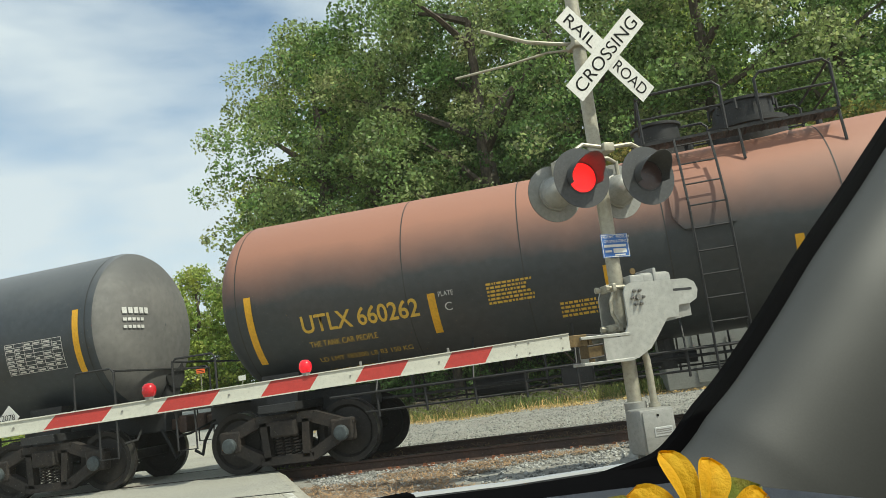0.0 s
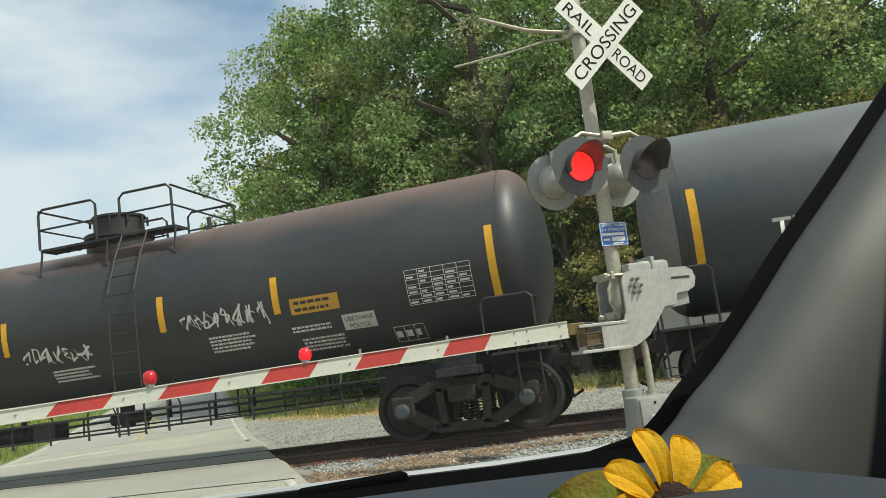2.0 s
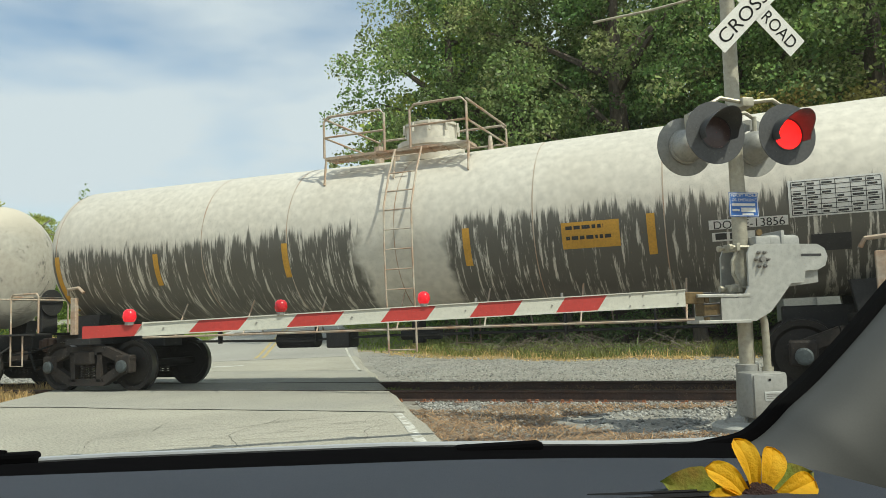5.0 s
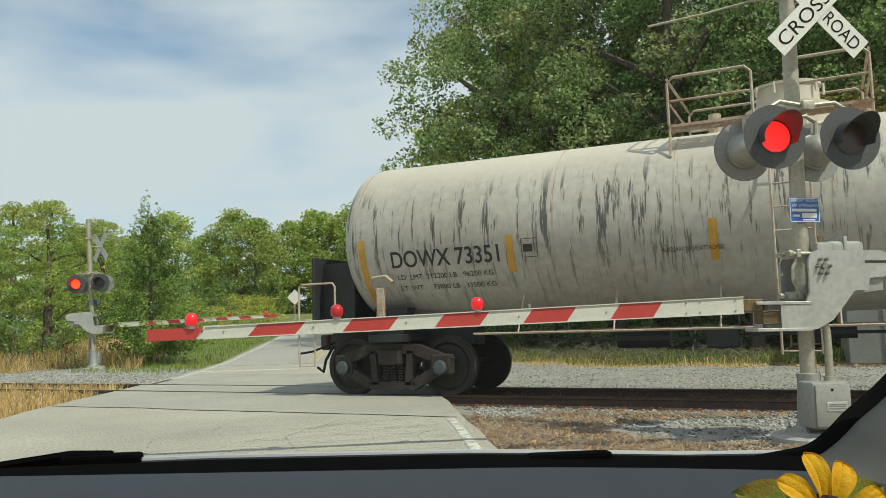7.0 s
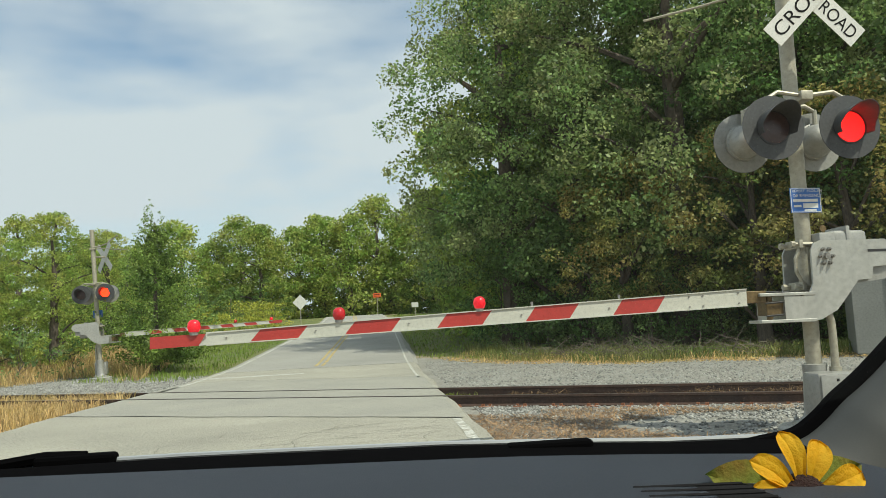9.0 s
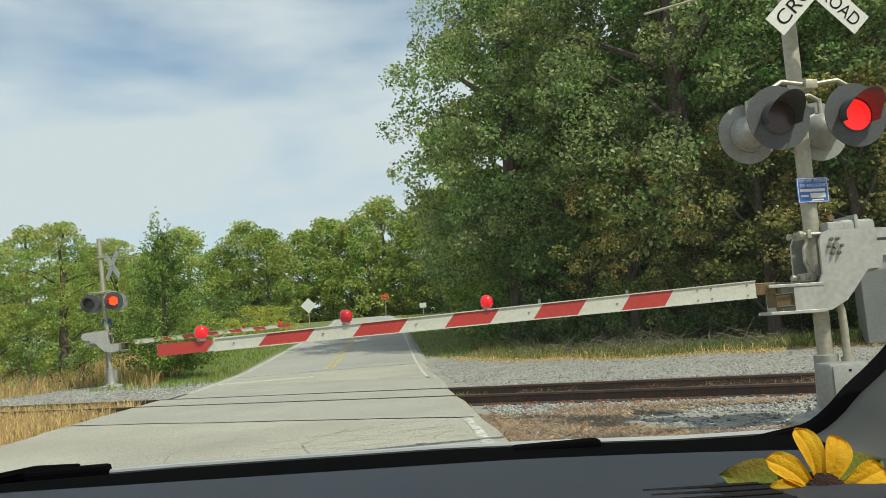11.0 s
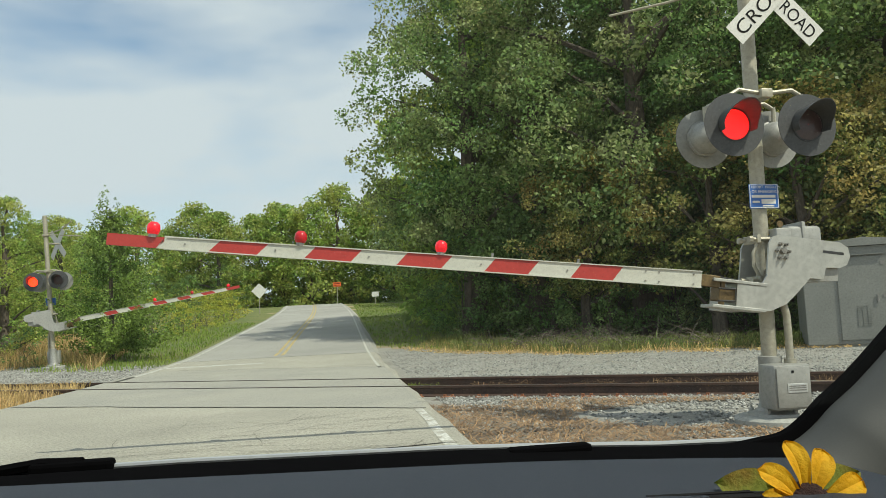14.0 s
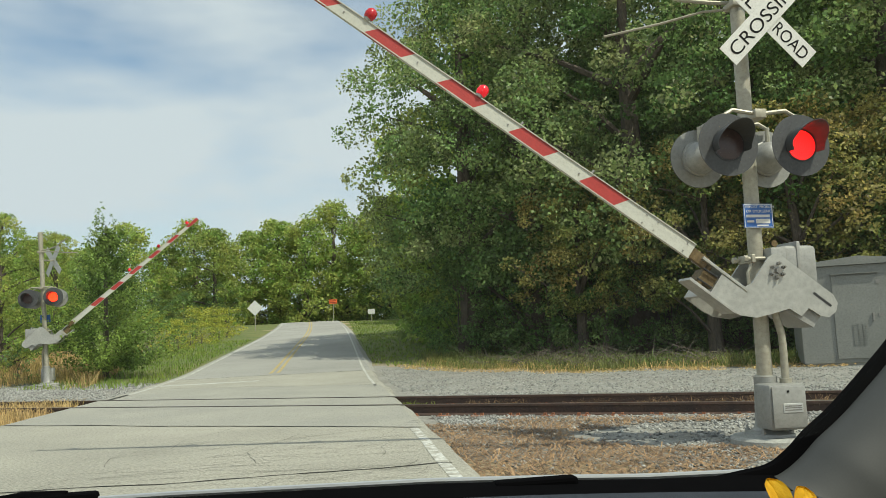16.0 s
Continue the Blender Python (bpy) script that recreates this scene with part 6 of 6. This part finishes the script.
    bm = bmesh.new()
    tube(bm, [(px - 0.75, 0.0, zt - 0.05), (px - 0.75, 0, zt + 0.32)], 0.09, 10)
    tube(bm, [(px - 0.55, 0.3, zt - 0.05), (px - 0.55, 0.3, zt + 0.26)], 0.07, 10)
    tube(bm, [(px + 1.25, 0.1, zt - 0.05), (px + 1.25, 0.1, zt + 0.30)], 0.06, 10, 0.03)
    part("valve", bm, iron, car)
    bm = bmesh.new()
    for y in (-1, 1):
        for k in range(7):
            yy = y * (0.62 + 0.055 * k)
            box(bm, px - pw, px + pw, yy - 0.016, yy + 0.016, zt - 0.02, zt + 0.02)
        for k in range(12):
            xx = px - pw + 2 * pw * k / 11
            box(bm, xx - 0.012, xx + 0.012, *sorted((y * 0.60, y * 0.98)), zt - 0.03, zt - 0.005)
        for xx in (px - pw, px, px + pw):
            tube(bm, [(xx, y * 0.95, zt - 0.02), (xx, y * 1.02, zt - 0.45)], 0.02, 5)
    part("walkway", bm, iron, car, "grating walkway")
    bm = bmesh.new()
    for y in (-1.0, 1.0):
        for a0, a1 in ((px - pw, px - 0.15), (px + 0.30, px + pw)):
            tube(bm, [(a0, y, zt), (a0, y, zt + 0.60), (a0 + 0.08, y, zt + 0.68), (a1 - 0.08, y, zt + 0.68), (a1, y, zt + 0.60), (a1, y, zt)], 0.021, 6)
            tube(bm, [(a0, y, zt + 0.34), (a1, y, zt + 0.34)], 0.017, 6)
    for xx in (px - pw, px + pw):
        tube(bm, [(xx, -1.0, zt + 0.66), (xx, 1.0, zt + 0.66)], 0.019, 6)
        tube(bm, [(xx, -1.0, zt + 0.34), (xx, 1.0, zt + 0.34)], 0.017, 6)
    part("guard_rail", bm, iron, car, "pipe guard rail round the dome")
    for y in (-1, 1):
        bm = bmesh.new()
        lad = [(0.98, zt), (1.22, zt - 0.42), (1.44, TANK_Z + 0.35), (1.46, TANK_Z - 0.2), (1.44, TANK_Z - 0.9), (1.40, 0.95), (1.40, 0.62)]
        for xx in (px + lad_dx, px + lad_dx + 0.46):
            tube(bm, [(xx, y * a, z) for a, z in lad], 0.017, 6)
        for k in range(11):
            z = 0.66 + 0.30 * k
            a = np.interp(z, [q[1] for q in lad[::-1]], [q[0] for q in lad[::-1]])
            tube(bm, [(px + lad_dx, y * a, z), (px + lad_dx + 0.46, y * a, z)], 0.011, 5)
        part("ladder", bm, iron, car, "steel ladder")
    # low side rail with hangers, valves and pipes under the belly
    for y in (-1, 1):
        bm = bmesh.new()
        tube(bm, [(-4.9, y * 1.28, 0.96), (4.9, y * 1.28, 0.96)], 0.018, 6)
        for xx in (-4.2, -2.8, -1.4, 0.0, 1.4, 2.8, 4.2):
            tube(bm, [(xx, y * 1.28, 0.96), (xx, y * 0.95, 1.52)], 0.014, 5)
        part("side_rail", bm, iron, car, "thin pipe rail along the side")
        if iron is M["iron"]:
            bm = bmesh.new()
            tube(bm, [(-4.4, y * 1.25, 0.70), (4.4, y * 1.25, 0.70)], 0.016, 6)
            for k in range(13):
                xx = -4.2 + 0.7 * k
                tube(bm, [(xx, y * 1.25, 0.62), (xx, y * 1.26, 0.97)], 0.018, 5)
            part("lower_rail", bm, iron, car, "lower pipe rail with short posts")
    bm = bmesh.new()
    tube(bm, [(-4.4, -0.45, 0.85), (-2.2, -0.45, 0.82), (-0.6, -0.35, 0.86), (4.5, -0.35, 0.86)], 0.022, 6)
    tube(bm, [(-0.2, 0, 1.25), (-0.2, 0, 0.72)], 0.12, 10)
    tube(bm, [(-0.5, 0, 0.86), (0.2, 0, 0.86)], 0.09, 10)
    tube(bm, [(-3.1, 0.25, 0.82), (-2.3, 0.25, 0.82)], 0.15, 12)
    box(bm, -1.7, -1.25, -0.5, -0.15, 0.68, 0.96, 0.03)
    for xx in (-3.9, -1.9, 0.9, 2.4, 3.7):
        box(bm, xx - 0.012, xx + 0.012, -0.5, -0.40, 0.80, 1.25)
    part("brake_gear", bm, M["iron"], car, "brake pipes and cylinder under the tank")
    wheels = truck(car, -half) + truck(car, half)
    return car, tank, wheels


def stripes(tank, xs, mat=None, tall=0.52, mid=2.34, big=2.10):
    for x in xs:
        h = tall if abs(x) > 5 else 0.34
        zc = big if abs(x) > 5 else mid
        bm = bmesh.new()
        patch(bm, x - 0.055, x + 0.055, zc - h, zc + (h * 0.9 if abs(x) > 5 else 0.2))
        part("reflective_strip", bm, mat or M["reflect"], tank, "yellow reflective strip")


def bars(tank, x, z, rows, w, h, mat, seed=1, pitch=None):
    """Lines of small writing too fine to read."""
    rnd = random.Random(seed)
    bm = bmesh.new()
    for k in range(rows):
        zz, xx = z - k * (pitch or h * 1.7), x
        end = x + w * rnd.uniform(0.75, 1.0)
        while xx < end:
            l = rnd.uniform(0.5, 2.4) * h
            patch(bm, xx, min(xx + l, end), zz, zz + h, 0.008, n=1)
            xx += l + h * 0.5
    part("small_writing", bm, mat, tank)


def table(tank, x0, x1, z0, z1, mat, rows=8, cols=6):
    bm = bmesh.new()
    t = 0.008
    for k in range(rows + 1):
        z = z0 + (z1 - z0) * k / rows
        patch(bm, x0, x1, z, z + t, 0.008, n=1)
    for k in range(cols + 1):
        x = x0 + (x1 - x0) * k / cols
        patch(bm, x, x + t, z0, z1, 0.008)
    rnd = random.Random(3)
    for k in range(rows):
        for c in range(cols):
            if rnd.random() < 0.8:
                a, z = x0 + (x1 - x0) * (c + 0.12) / cols, z0 + (z1 - z0) * (k + 0.3) / rows
                patch(bm, a, a + (x1 - x0) / cols * rnd.uniform(0.4, 0.75), z, z + (z1 - z0) / rows * 0.42, 0.008, n=1)
    part("test_table", bm, mat, tank, "printed table of test dates")


def scrawl(tank, x, z, w, h, mat, seed):
    """Spray-painted scribble."""
    rnd = random.Random(seed)
    bm = bmesh.new()
    n = 7
    for k in range(n):
        cx = x + w * k / n
        pts = [(cx + rnd.uniform(-0.05, 0.2) * w / 2, z + rnd.uniform(0, h)) for _ in range(5)]
        last = None
        for i in range(17):
            t = i / 16 * 3.999
            j, u = int(t), t - int(t)
            a, b = pts[j], pts[j + 1]
            u = u * u * (3 - 2 * u)
            px, pz = a[0] + (b[0] - a[0]) * u, a[1] + (b[1] - a[1]) * (t - j)
            cur = (bm.verts.new(skin(px - 0.012, pz + 0.012, 0.008)), bm.verts.new(skin(px + 0.012, pz - 0.012, 0.008)))
            if last:
                bm.faces.new((last[0], last[1], cur[1], cur[0]))
            last = cur
    part("scrawl", bm, mat, tank, "pale spray-painted scrawl")


def end_marks(tank, mat, half):
    """Short lines of writing on the leading head."""
    bm = bmesh.new()
    for k, (w, h) in enumerate(((0.52, 0.10), (0.40, 0.05), (0.40, 0.05))):
        z = 2.72 - 0.12 * k
        y0 = -0.95
        for j in range(5):
            a, b = y0 + w * j / 5, y0 + w * (j + 0.75) / 5

            def hx(y, zz):
                q = min(1, math.hypot(y, zz - TANK_Z - 0.08) / TANK_R) ** (1 / 0.85)
                return half + 1.02 - 0.55 * (1 - math.sqrt(max(0, 1 - q * q))) + 0.02
            bm.faces.new([bm.verts.new((hx(y, zz), y, zz)) for y, zz in ((a, z), (b, z), (b, z + h), (a, z + h))])
    part("head_writing", bm, mat, tank)


def placard(car, x, z, mat):
    bm = bmesh.new()
    plate(bm, [(x, z - 0.19), (x + 0.19, z), (x, z + 0.19), (x - 0.19, z)], -1.345, -1.335)
    p = part("placard", bm, mat, car, "white diamond hazard placard with four digits")
    written("2078", 0.13, M["t_black"], p, Matrix.Translation((x - 0.14, -1.352, z - 0.04)))


SPEED = 11.1
CARS = []


def train():
    T = M["t_white"]
    # rust-topped car
    car, tank, w = tank_car("tank car, black below with a rusty red-brown top", 0.85, M["tank_rust"], M["iron"], half=5.75, plat_x=1.2, lad_dx=-0.85, domes=2, backplate=True)
    stripes(tank, (-6.02, -3.24, -0.80, 1.6, 3.8, 6.3), mid=2.0)
    Y = M["t_yellow"]
    written("UTLX 660262", 0.37, Y, tank, wrap=wrapped(-5.25, 1.93), width=1.80, bold=0.006)
    written("THE TANK CAR PEOPLE", 0.135, Y, tank, wrap=wrapped(-5.20, 1.72), width=1.05)
    written("LD LMT 183300 LB 83 150 KG", 0.13, Y, tank, wrap=wrapped(-5.15, 1.50), width=1.45)
    written("LT WT   79700 LB 36 150 KG", 0.13, Y, tank, wrap=wrapped(-5.10, 1.34), width=1.40)
    bars(tank, -2.45, 2.18, 6, 0.65, 0.030, Y, 2)
    bars(tank, -1.5, 1.78, 4, 0.6, 0.032, Y, 3)
    written("PLATE", 0.10, T, tank, wrap=wrapped(-3.14, 2.14), width=0.22)
    written("C", 0.17, T, tank, wrap=wrapped(-3.08, 1.94))
    CARS.append((car, 0.85, w))
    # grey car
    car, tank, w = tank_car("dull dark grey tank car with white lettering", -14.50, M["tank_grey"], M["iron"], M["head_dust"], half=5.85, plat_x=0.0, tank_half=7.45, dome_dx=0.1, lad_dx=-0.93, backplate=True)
    stripes(tank, (-6.76, -3.78, -1.76, 1.18, 3.72, 6.72), mid=2.43, big=2.38)
    written("TILX 265440", 0.37, T, tank, wrap=wrapped(-5.84, 2.04), width=1.96, bold=0.006)
    written("LD  LMT     205700 LB  93300 KG", 0.13, T, tank, wrap=wrapped(-5.6, 1.80), width=1.95)
    written("LT  WT       80300 LB  36400 KG", 0.13, T, tank, wrap=wrapped(-5.6, 1.62), width=1.95)
    bars(tank, -2.7, 2.1, 5, 0.8, 0.032, T, 4)
    bm = bmesh.new()
    patch(bm, -2.75, -1.95, 1.42, 1.62)
    patch(bm, 2.22, 3.0, 2.08, 2.32)
    part("panel", bm, M["t_orange"], tank, "orange emergency panel")
    bars(tank, 2.28, 2.22, 2, 0.66, 0.05, M["t_black"], 5, 0.1)
    table(tank, 5.40, 6.45, 1.98, 2.46, T)
    written("AAR DT-420", 0.13, T, tank, wrap=wrapped(3.92, 2.0), width=0.85)
    bars(tank, 3.9, 1.8, 4, 0.7, 0.03, T, 6)
    end_marks(tank, T, 6.43)
    placard(car, 5.45, 1.32, M["sign_white"])
    placard(car, -1.5, 1.3, M["black"])
    CARS.append((car, -14.50, w))
    # black car with scrawls
    car, tank, w = tank_car("black tank car with rust along its top and pale scrawls", -30.22, M["tank_black"], M["iron"], M["tank_black"], half=5.9, plat_x=0.35, tank_half=7.15, dome_dx=-0.45, lad_dx=0.30, longer=0.16)
    stripes(tank, (-6.72, -3.80, -1.40, 1.45, 3.35, 6.62), mid=2.43, big=2.38)
    written("DBCX 201517", 0.37, T, tank, wrap=wrapped(-5.86, 2.08), width=2.05, bold=0.006)
    written("LD  LMT 209800 LB  95150 KG", 0.14, T, tank, wrap=wrapped(-5.64, 1.84), width=1.72)
    written("LT   WT   76200 LB  34550 KG", 0.14, T, tank, wrap=wrapped(-5.64, 1.66), width=1.72)
    scrawl(tank, -1.10, 1.90, 1.3, 0.28, T, 4)
    scrawl(tank, -0.80, 1.86, 1.0, 0.24, T, 5)
    scrawl(tank, 1.80, 1.98, 1.5, 0.36, T, 6)
    scrawl(tank, 1.95, 2.02, 1.3, 0.30, T, 9)
    bars(tank, -0.7, 1.74, 4, 0.8, 0.03, T, 15)
    bars(tank, 2.15, 1.88, 5, 0.8, 0.03, T, 16)
    bars(tank, 3.5, 1.84, 2, 0.7, 0.03, T, 17)
    bm = bmesh.new()
    patch(bm, 4.30, 4.80, 1.72, 1.94)
    part("product_panel", bm, M["sign_back"], tank, "pale panel with the product's name")
    written("URETHANE", 0.11, M["t_black"], tank, wrap=wrapped(4.33, 1.84, 0.010), width=0.44)
    written("POLYOL", 0.11, M["t_black"], tank, wrap=wrapped(4.38, 1.74, 0.010), width=0.34)
    bm = bmesh.new()
    patch(bm, 3.56, 4.32, 2.04, 2.27)
    part("panel", bm, M["t_orange"], tank, "orange emergency panel")
    bars(tank, 3.62, 2.18, 2, 0.64, 0.045, M["t_black"], 5, 0.1)
    table(tank, 5.35, 6.30, 1.92, 2.40, T, 7, 5)
    bars(tank, 3.6, 1.66, 4, 0.8, 0.03, T, 7)
    table(tank, 5.0, 5.45, 1.45, 1.66, T, 1, 3)
    end_marks(tank, T, 6.13)
    CARS.append((car, -30.22, w))
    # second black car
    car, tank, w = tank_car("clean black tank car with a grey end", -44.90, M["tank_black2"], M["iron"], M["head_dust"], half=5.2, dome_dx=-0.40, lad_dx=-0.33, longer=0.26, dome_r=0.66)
    stripes(tank, (-6.06, -2.77, -0.18, 2.43, 5.74), mid=2.26, big=2.02)
    written("TILX 201284", 0.37, T, tank, wrap=wrapped(-5.12, 2.02), width=1.92, bold=0.006)
    written("LD LMT   197000 LB   89 350 KG", 0.13, T, tank, wrap=wrapped(-5.05, 1.82), width=1.55)
    written("LT WT     66000 LB   29 950 KG", 0.13, T, tank, wrap=wrapped(-5.03, 1.65), width=1.55)
    table(tank, -2.42, -2.17, 2.08, 2.36, T, 1, 1)
    bm = bmesh.new()
    patch(bm, 2.55, 3.35, 2.20, 2.50)
    part("panel", bm, M["t_orange"], tank, "orange emergency panel")
    bars(tank, 2.60, 2.40, 2, 0.75, 0.05, M["t_black"], 5, 0.12)
    bm = bmesh.new()
    patch(bm, 3.98, 4.68, 2.06, 2.40)
    part("product_panel", bm, M["sign_white"], tank, "white panel with the product's name")
    written("TOLUENE", 0.155, M["t_black"], tank, wrap=wrapped(4.04, 2.25, 0.010), squeeze=0.72)
    written("DIISOCYANATE", 0.155, M["t_black"], tank, wrap=wrapped(4.01, 2.10, 0.010), squeeze=0.53)
    table(tank, 4.66, 5.58, 2.12, 2.58, T)
    bars(tank, 1.45, 1.95, 3, 0.75, 0.034, T, 8)
    bars(tank, 2.5, 2.08, 5, 0.75, 0.03, T, 9)
    bars(tank, 3.65, 2.0, 3, 0.7, 0.03, T, 10)
    end_marks(tank, T, 5.10)
    placard(car, 5.05, 1.36, M["sign_white"])
    CARS.append((car, -44.90, w))
    # two pale cars
    for k, x0 in enumerate((-60.35, -77.15)):
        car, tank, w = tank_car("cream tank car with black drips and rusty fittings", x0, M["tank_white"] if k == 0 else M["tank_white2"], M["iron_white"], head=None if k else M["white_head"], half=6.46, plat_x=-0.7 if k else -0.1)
        B = M["t_black"]
        stripes(tank, (-6.82, -4.28, -1.42, 1.6, 4.2, 7.1) if k else (-6.9, -4.6, -1.95, 1.18, 3.82, 6.70), M["t_orange"], mid=2.20, big=2.02)
        if k:
            written("DOWX 73351", 0.37, B, tank, wrap=wrapped(-6.32, 2.03), width=1.86, bold=0.005)
            written("LD  LMT  212200 LB   96200 KG", 0.125, B, tank, wrap=wrapped(-6.25, 1.84), width=1.65)
            written("LT  WT     73800 LB   33500 KG", 0.125, B, tank, wrap=wrapped(-6.25, 1.68), width=1.65)
            written("AUXILIARY VALVE ATTACHED", 0.09, B, tank, wrap=wrapped(-2.1, 2.0), width=0.8)
            table(tank, -4.1, -3.86, 2.06, 2.32, B, 1, 1)
            bars(tank, 1.0, 2.0, 3, 0.7, 0.03, B, 9)
        else:
            bm = bmesh.new()
            patch(bm, 2.6, 3.4, 2.00, 2.36)
            part("panel", bm, M["t_orange"], tank, "orange emergency panel")
            bars(tank, 2.66, 2.26, 2, 0.68, 0.05, B, 14, 0.14)
            bm = bmesh.new()
            patch(bm, 5.52, 6.58, 2.20, 2.66)
            part("panel", bm, M["sign_white"], tank, "white panel with a printed table")
            table(tank, 5.55, 6.55, 2.22, 2.63, B, 7, 6)
            bm = bmesh.new()
            patch(bm, 4.55, 5.50, 2.12, 2.24)
            patch(bm, 4.58, 5.10, 1.97, 2.08)
            part("panel", bm, M["sign_white"], tank, "white panels with large black characters")
            written("DOT E-13856", 0.15, B, tank, wrap=wrapped(4.60, 2.125, 0.010), width=0.86)
            bars(tank, 4.62, 1.99, 1, 0.45, 0.08, B, 12)
            bm = bmesh.new()
            patch(bm, 5.75, 6.2, 1.78, 1.98, 0.008)
            part("panel", bm, M["black"], tank, "small black panel")
            bm = bmesh.new()
            plate(bm, [(7.05, 1.10), (7.98, 1.10), (7.98, 2.20), (7.60, 2.30), (7.30, 2.2)], -1.10, -1.06)
            part("head_guard", bm, M["iron_white"], car, "cream steel head guard")
        bm = bmesh.new()
        for s in (-1, 1):
            for y in (-1.30,):
                box(bm, s * 6.48 - 0.06, s * 6.48 + 0.06, y - 0.04, y + 0.04, 1.05, 1.72, 0.01)
                tube(bm, [(s * 6.48 - 0.2, y + 0.05, 1.78), (s * 6.48 - 0.15, y, 1.88), (s * 6.48 + 0.1, y, 1.90), (s * 6.48 + 0.22, y, 1.80)], 0.03, 6)
        part("tie_down", bm, M["iron_white"], car, "rusty cream-painted steps and hooks")
        if k:
            bm = bmesh.new()
            box(bm, -7.88, -7.82, -1.2, 1.2, 1.10, 2.30, 0.02)
            for s in (-0.9, 0.9):
                box(bm, -7.82, -7.2, s - 0.04, s + 0.04, 1.1, 2.2)
            part("head_shield", bm, M["iron"], car, "dark steel head shield")
        CARS.append((car, x0, w))


ballast()
grasses()
woods()
ARMS, ROTORS = signals()
bungalow()
road_signs()
own_car()
train()


# ---------------------------------------------------------------- what moves
def motions():
    times = [0, 0.1, 0.2] + [0.5 * k for k in range(1, 32)] + [15.8, 15.9, 16.0]
    # the train slows a little after its first four cars; slack between the cars
    slack = (0.02, 0.38, 0.75, 1.17, 1.42, 1.51)
    for (car, x0, wheels), back in zip(CARS, slack):
        walk(car, [(t, Matrix.Translation((x0 - back + SPEED * t + 0.33 * min(t, 4.4), 0, 0))) for t in times])
        for w in wheels:
            o = w.matrix_basis.translation.copy()
            walk(w, [(k / 30, Matrix.Translation(o) @ Matrix.Rotation(SPEED / 0.4605 * k / 30, 4, "Y")) for k in range(0, 481)])
    lift = ((0, 0), (6.0, 0), (12.5, 0), (13.3, 0), (13.5, 0.5), (13.75, 3.6), (14.0, 7.4), (14.5, 14.9), (15.0, 22.4), (15.5, 29.8), (16.0, 37.0))
    walk(ARMS[0], [(t, pose(*PIVOT, 0, a, 0)) for t, a in lift])
    walk(ARMS[1], [(t, pose(PIVOT[0], PIVOT[1], PIVOT[2] + 0.12, 0, 1.2 + a * 1.04, 0)) for t, a in lift])
    # flashing: added discs turn their lit face out and away instead of switching
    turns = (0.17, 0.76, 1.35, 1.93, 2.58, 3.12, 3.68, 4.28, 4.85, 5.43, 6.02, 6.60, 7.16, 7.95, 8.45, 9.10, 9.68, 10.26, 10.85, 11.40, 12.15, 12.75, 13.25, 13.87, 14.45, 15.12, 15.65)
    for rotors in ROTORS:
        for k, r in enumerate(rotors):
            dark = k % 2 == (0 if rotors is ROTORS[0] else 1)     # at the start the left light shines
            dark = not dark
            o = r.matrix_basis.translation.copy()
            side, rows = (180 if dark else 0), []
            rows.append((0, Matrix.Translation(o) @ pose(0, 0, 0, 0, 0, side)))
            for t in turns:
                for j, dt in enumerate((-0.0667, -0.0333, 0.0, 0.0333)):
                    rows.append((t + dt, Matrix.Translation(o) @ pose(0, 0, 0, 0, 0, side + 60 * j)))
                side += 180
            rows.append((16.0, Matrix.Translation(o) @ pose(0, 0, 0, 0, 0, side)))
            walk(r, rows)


motions()
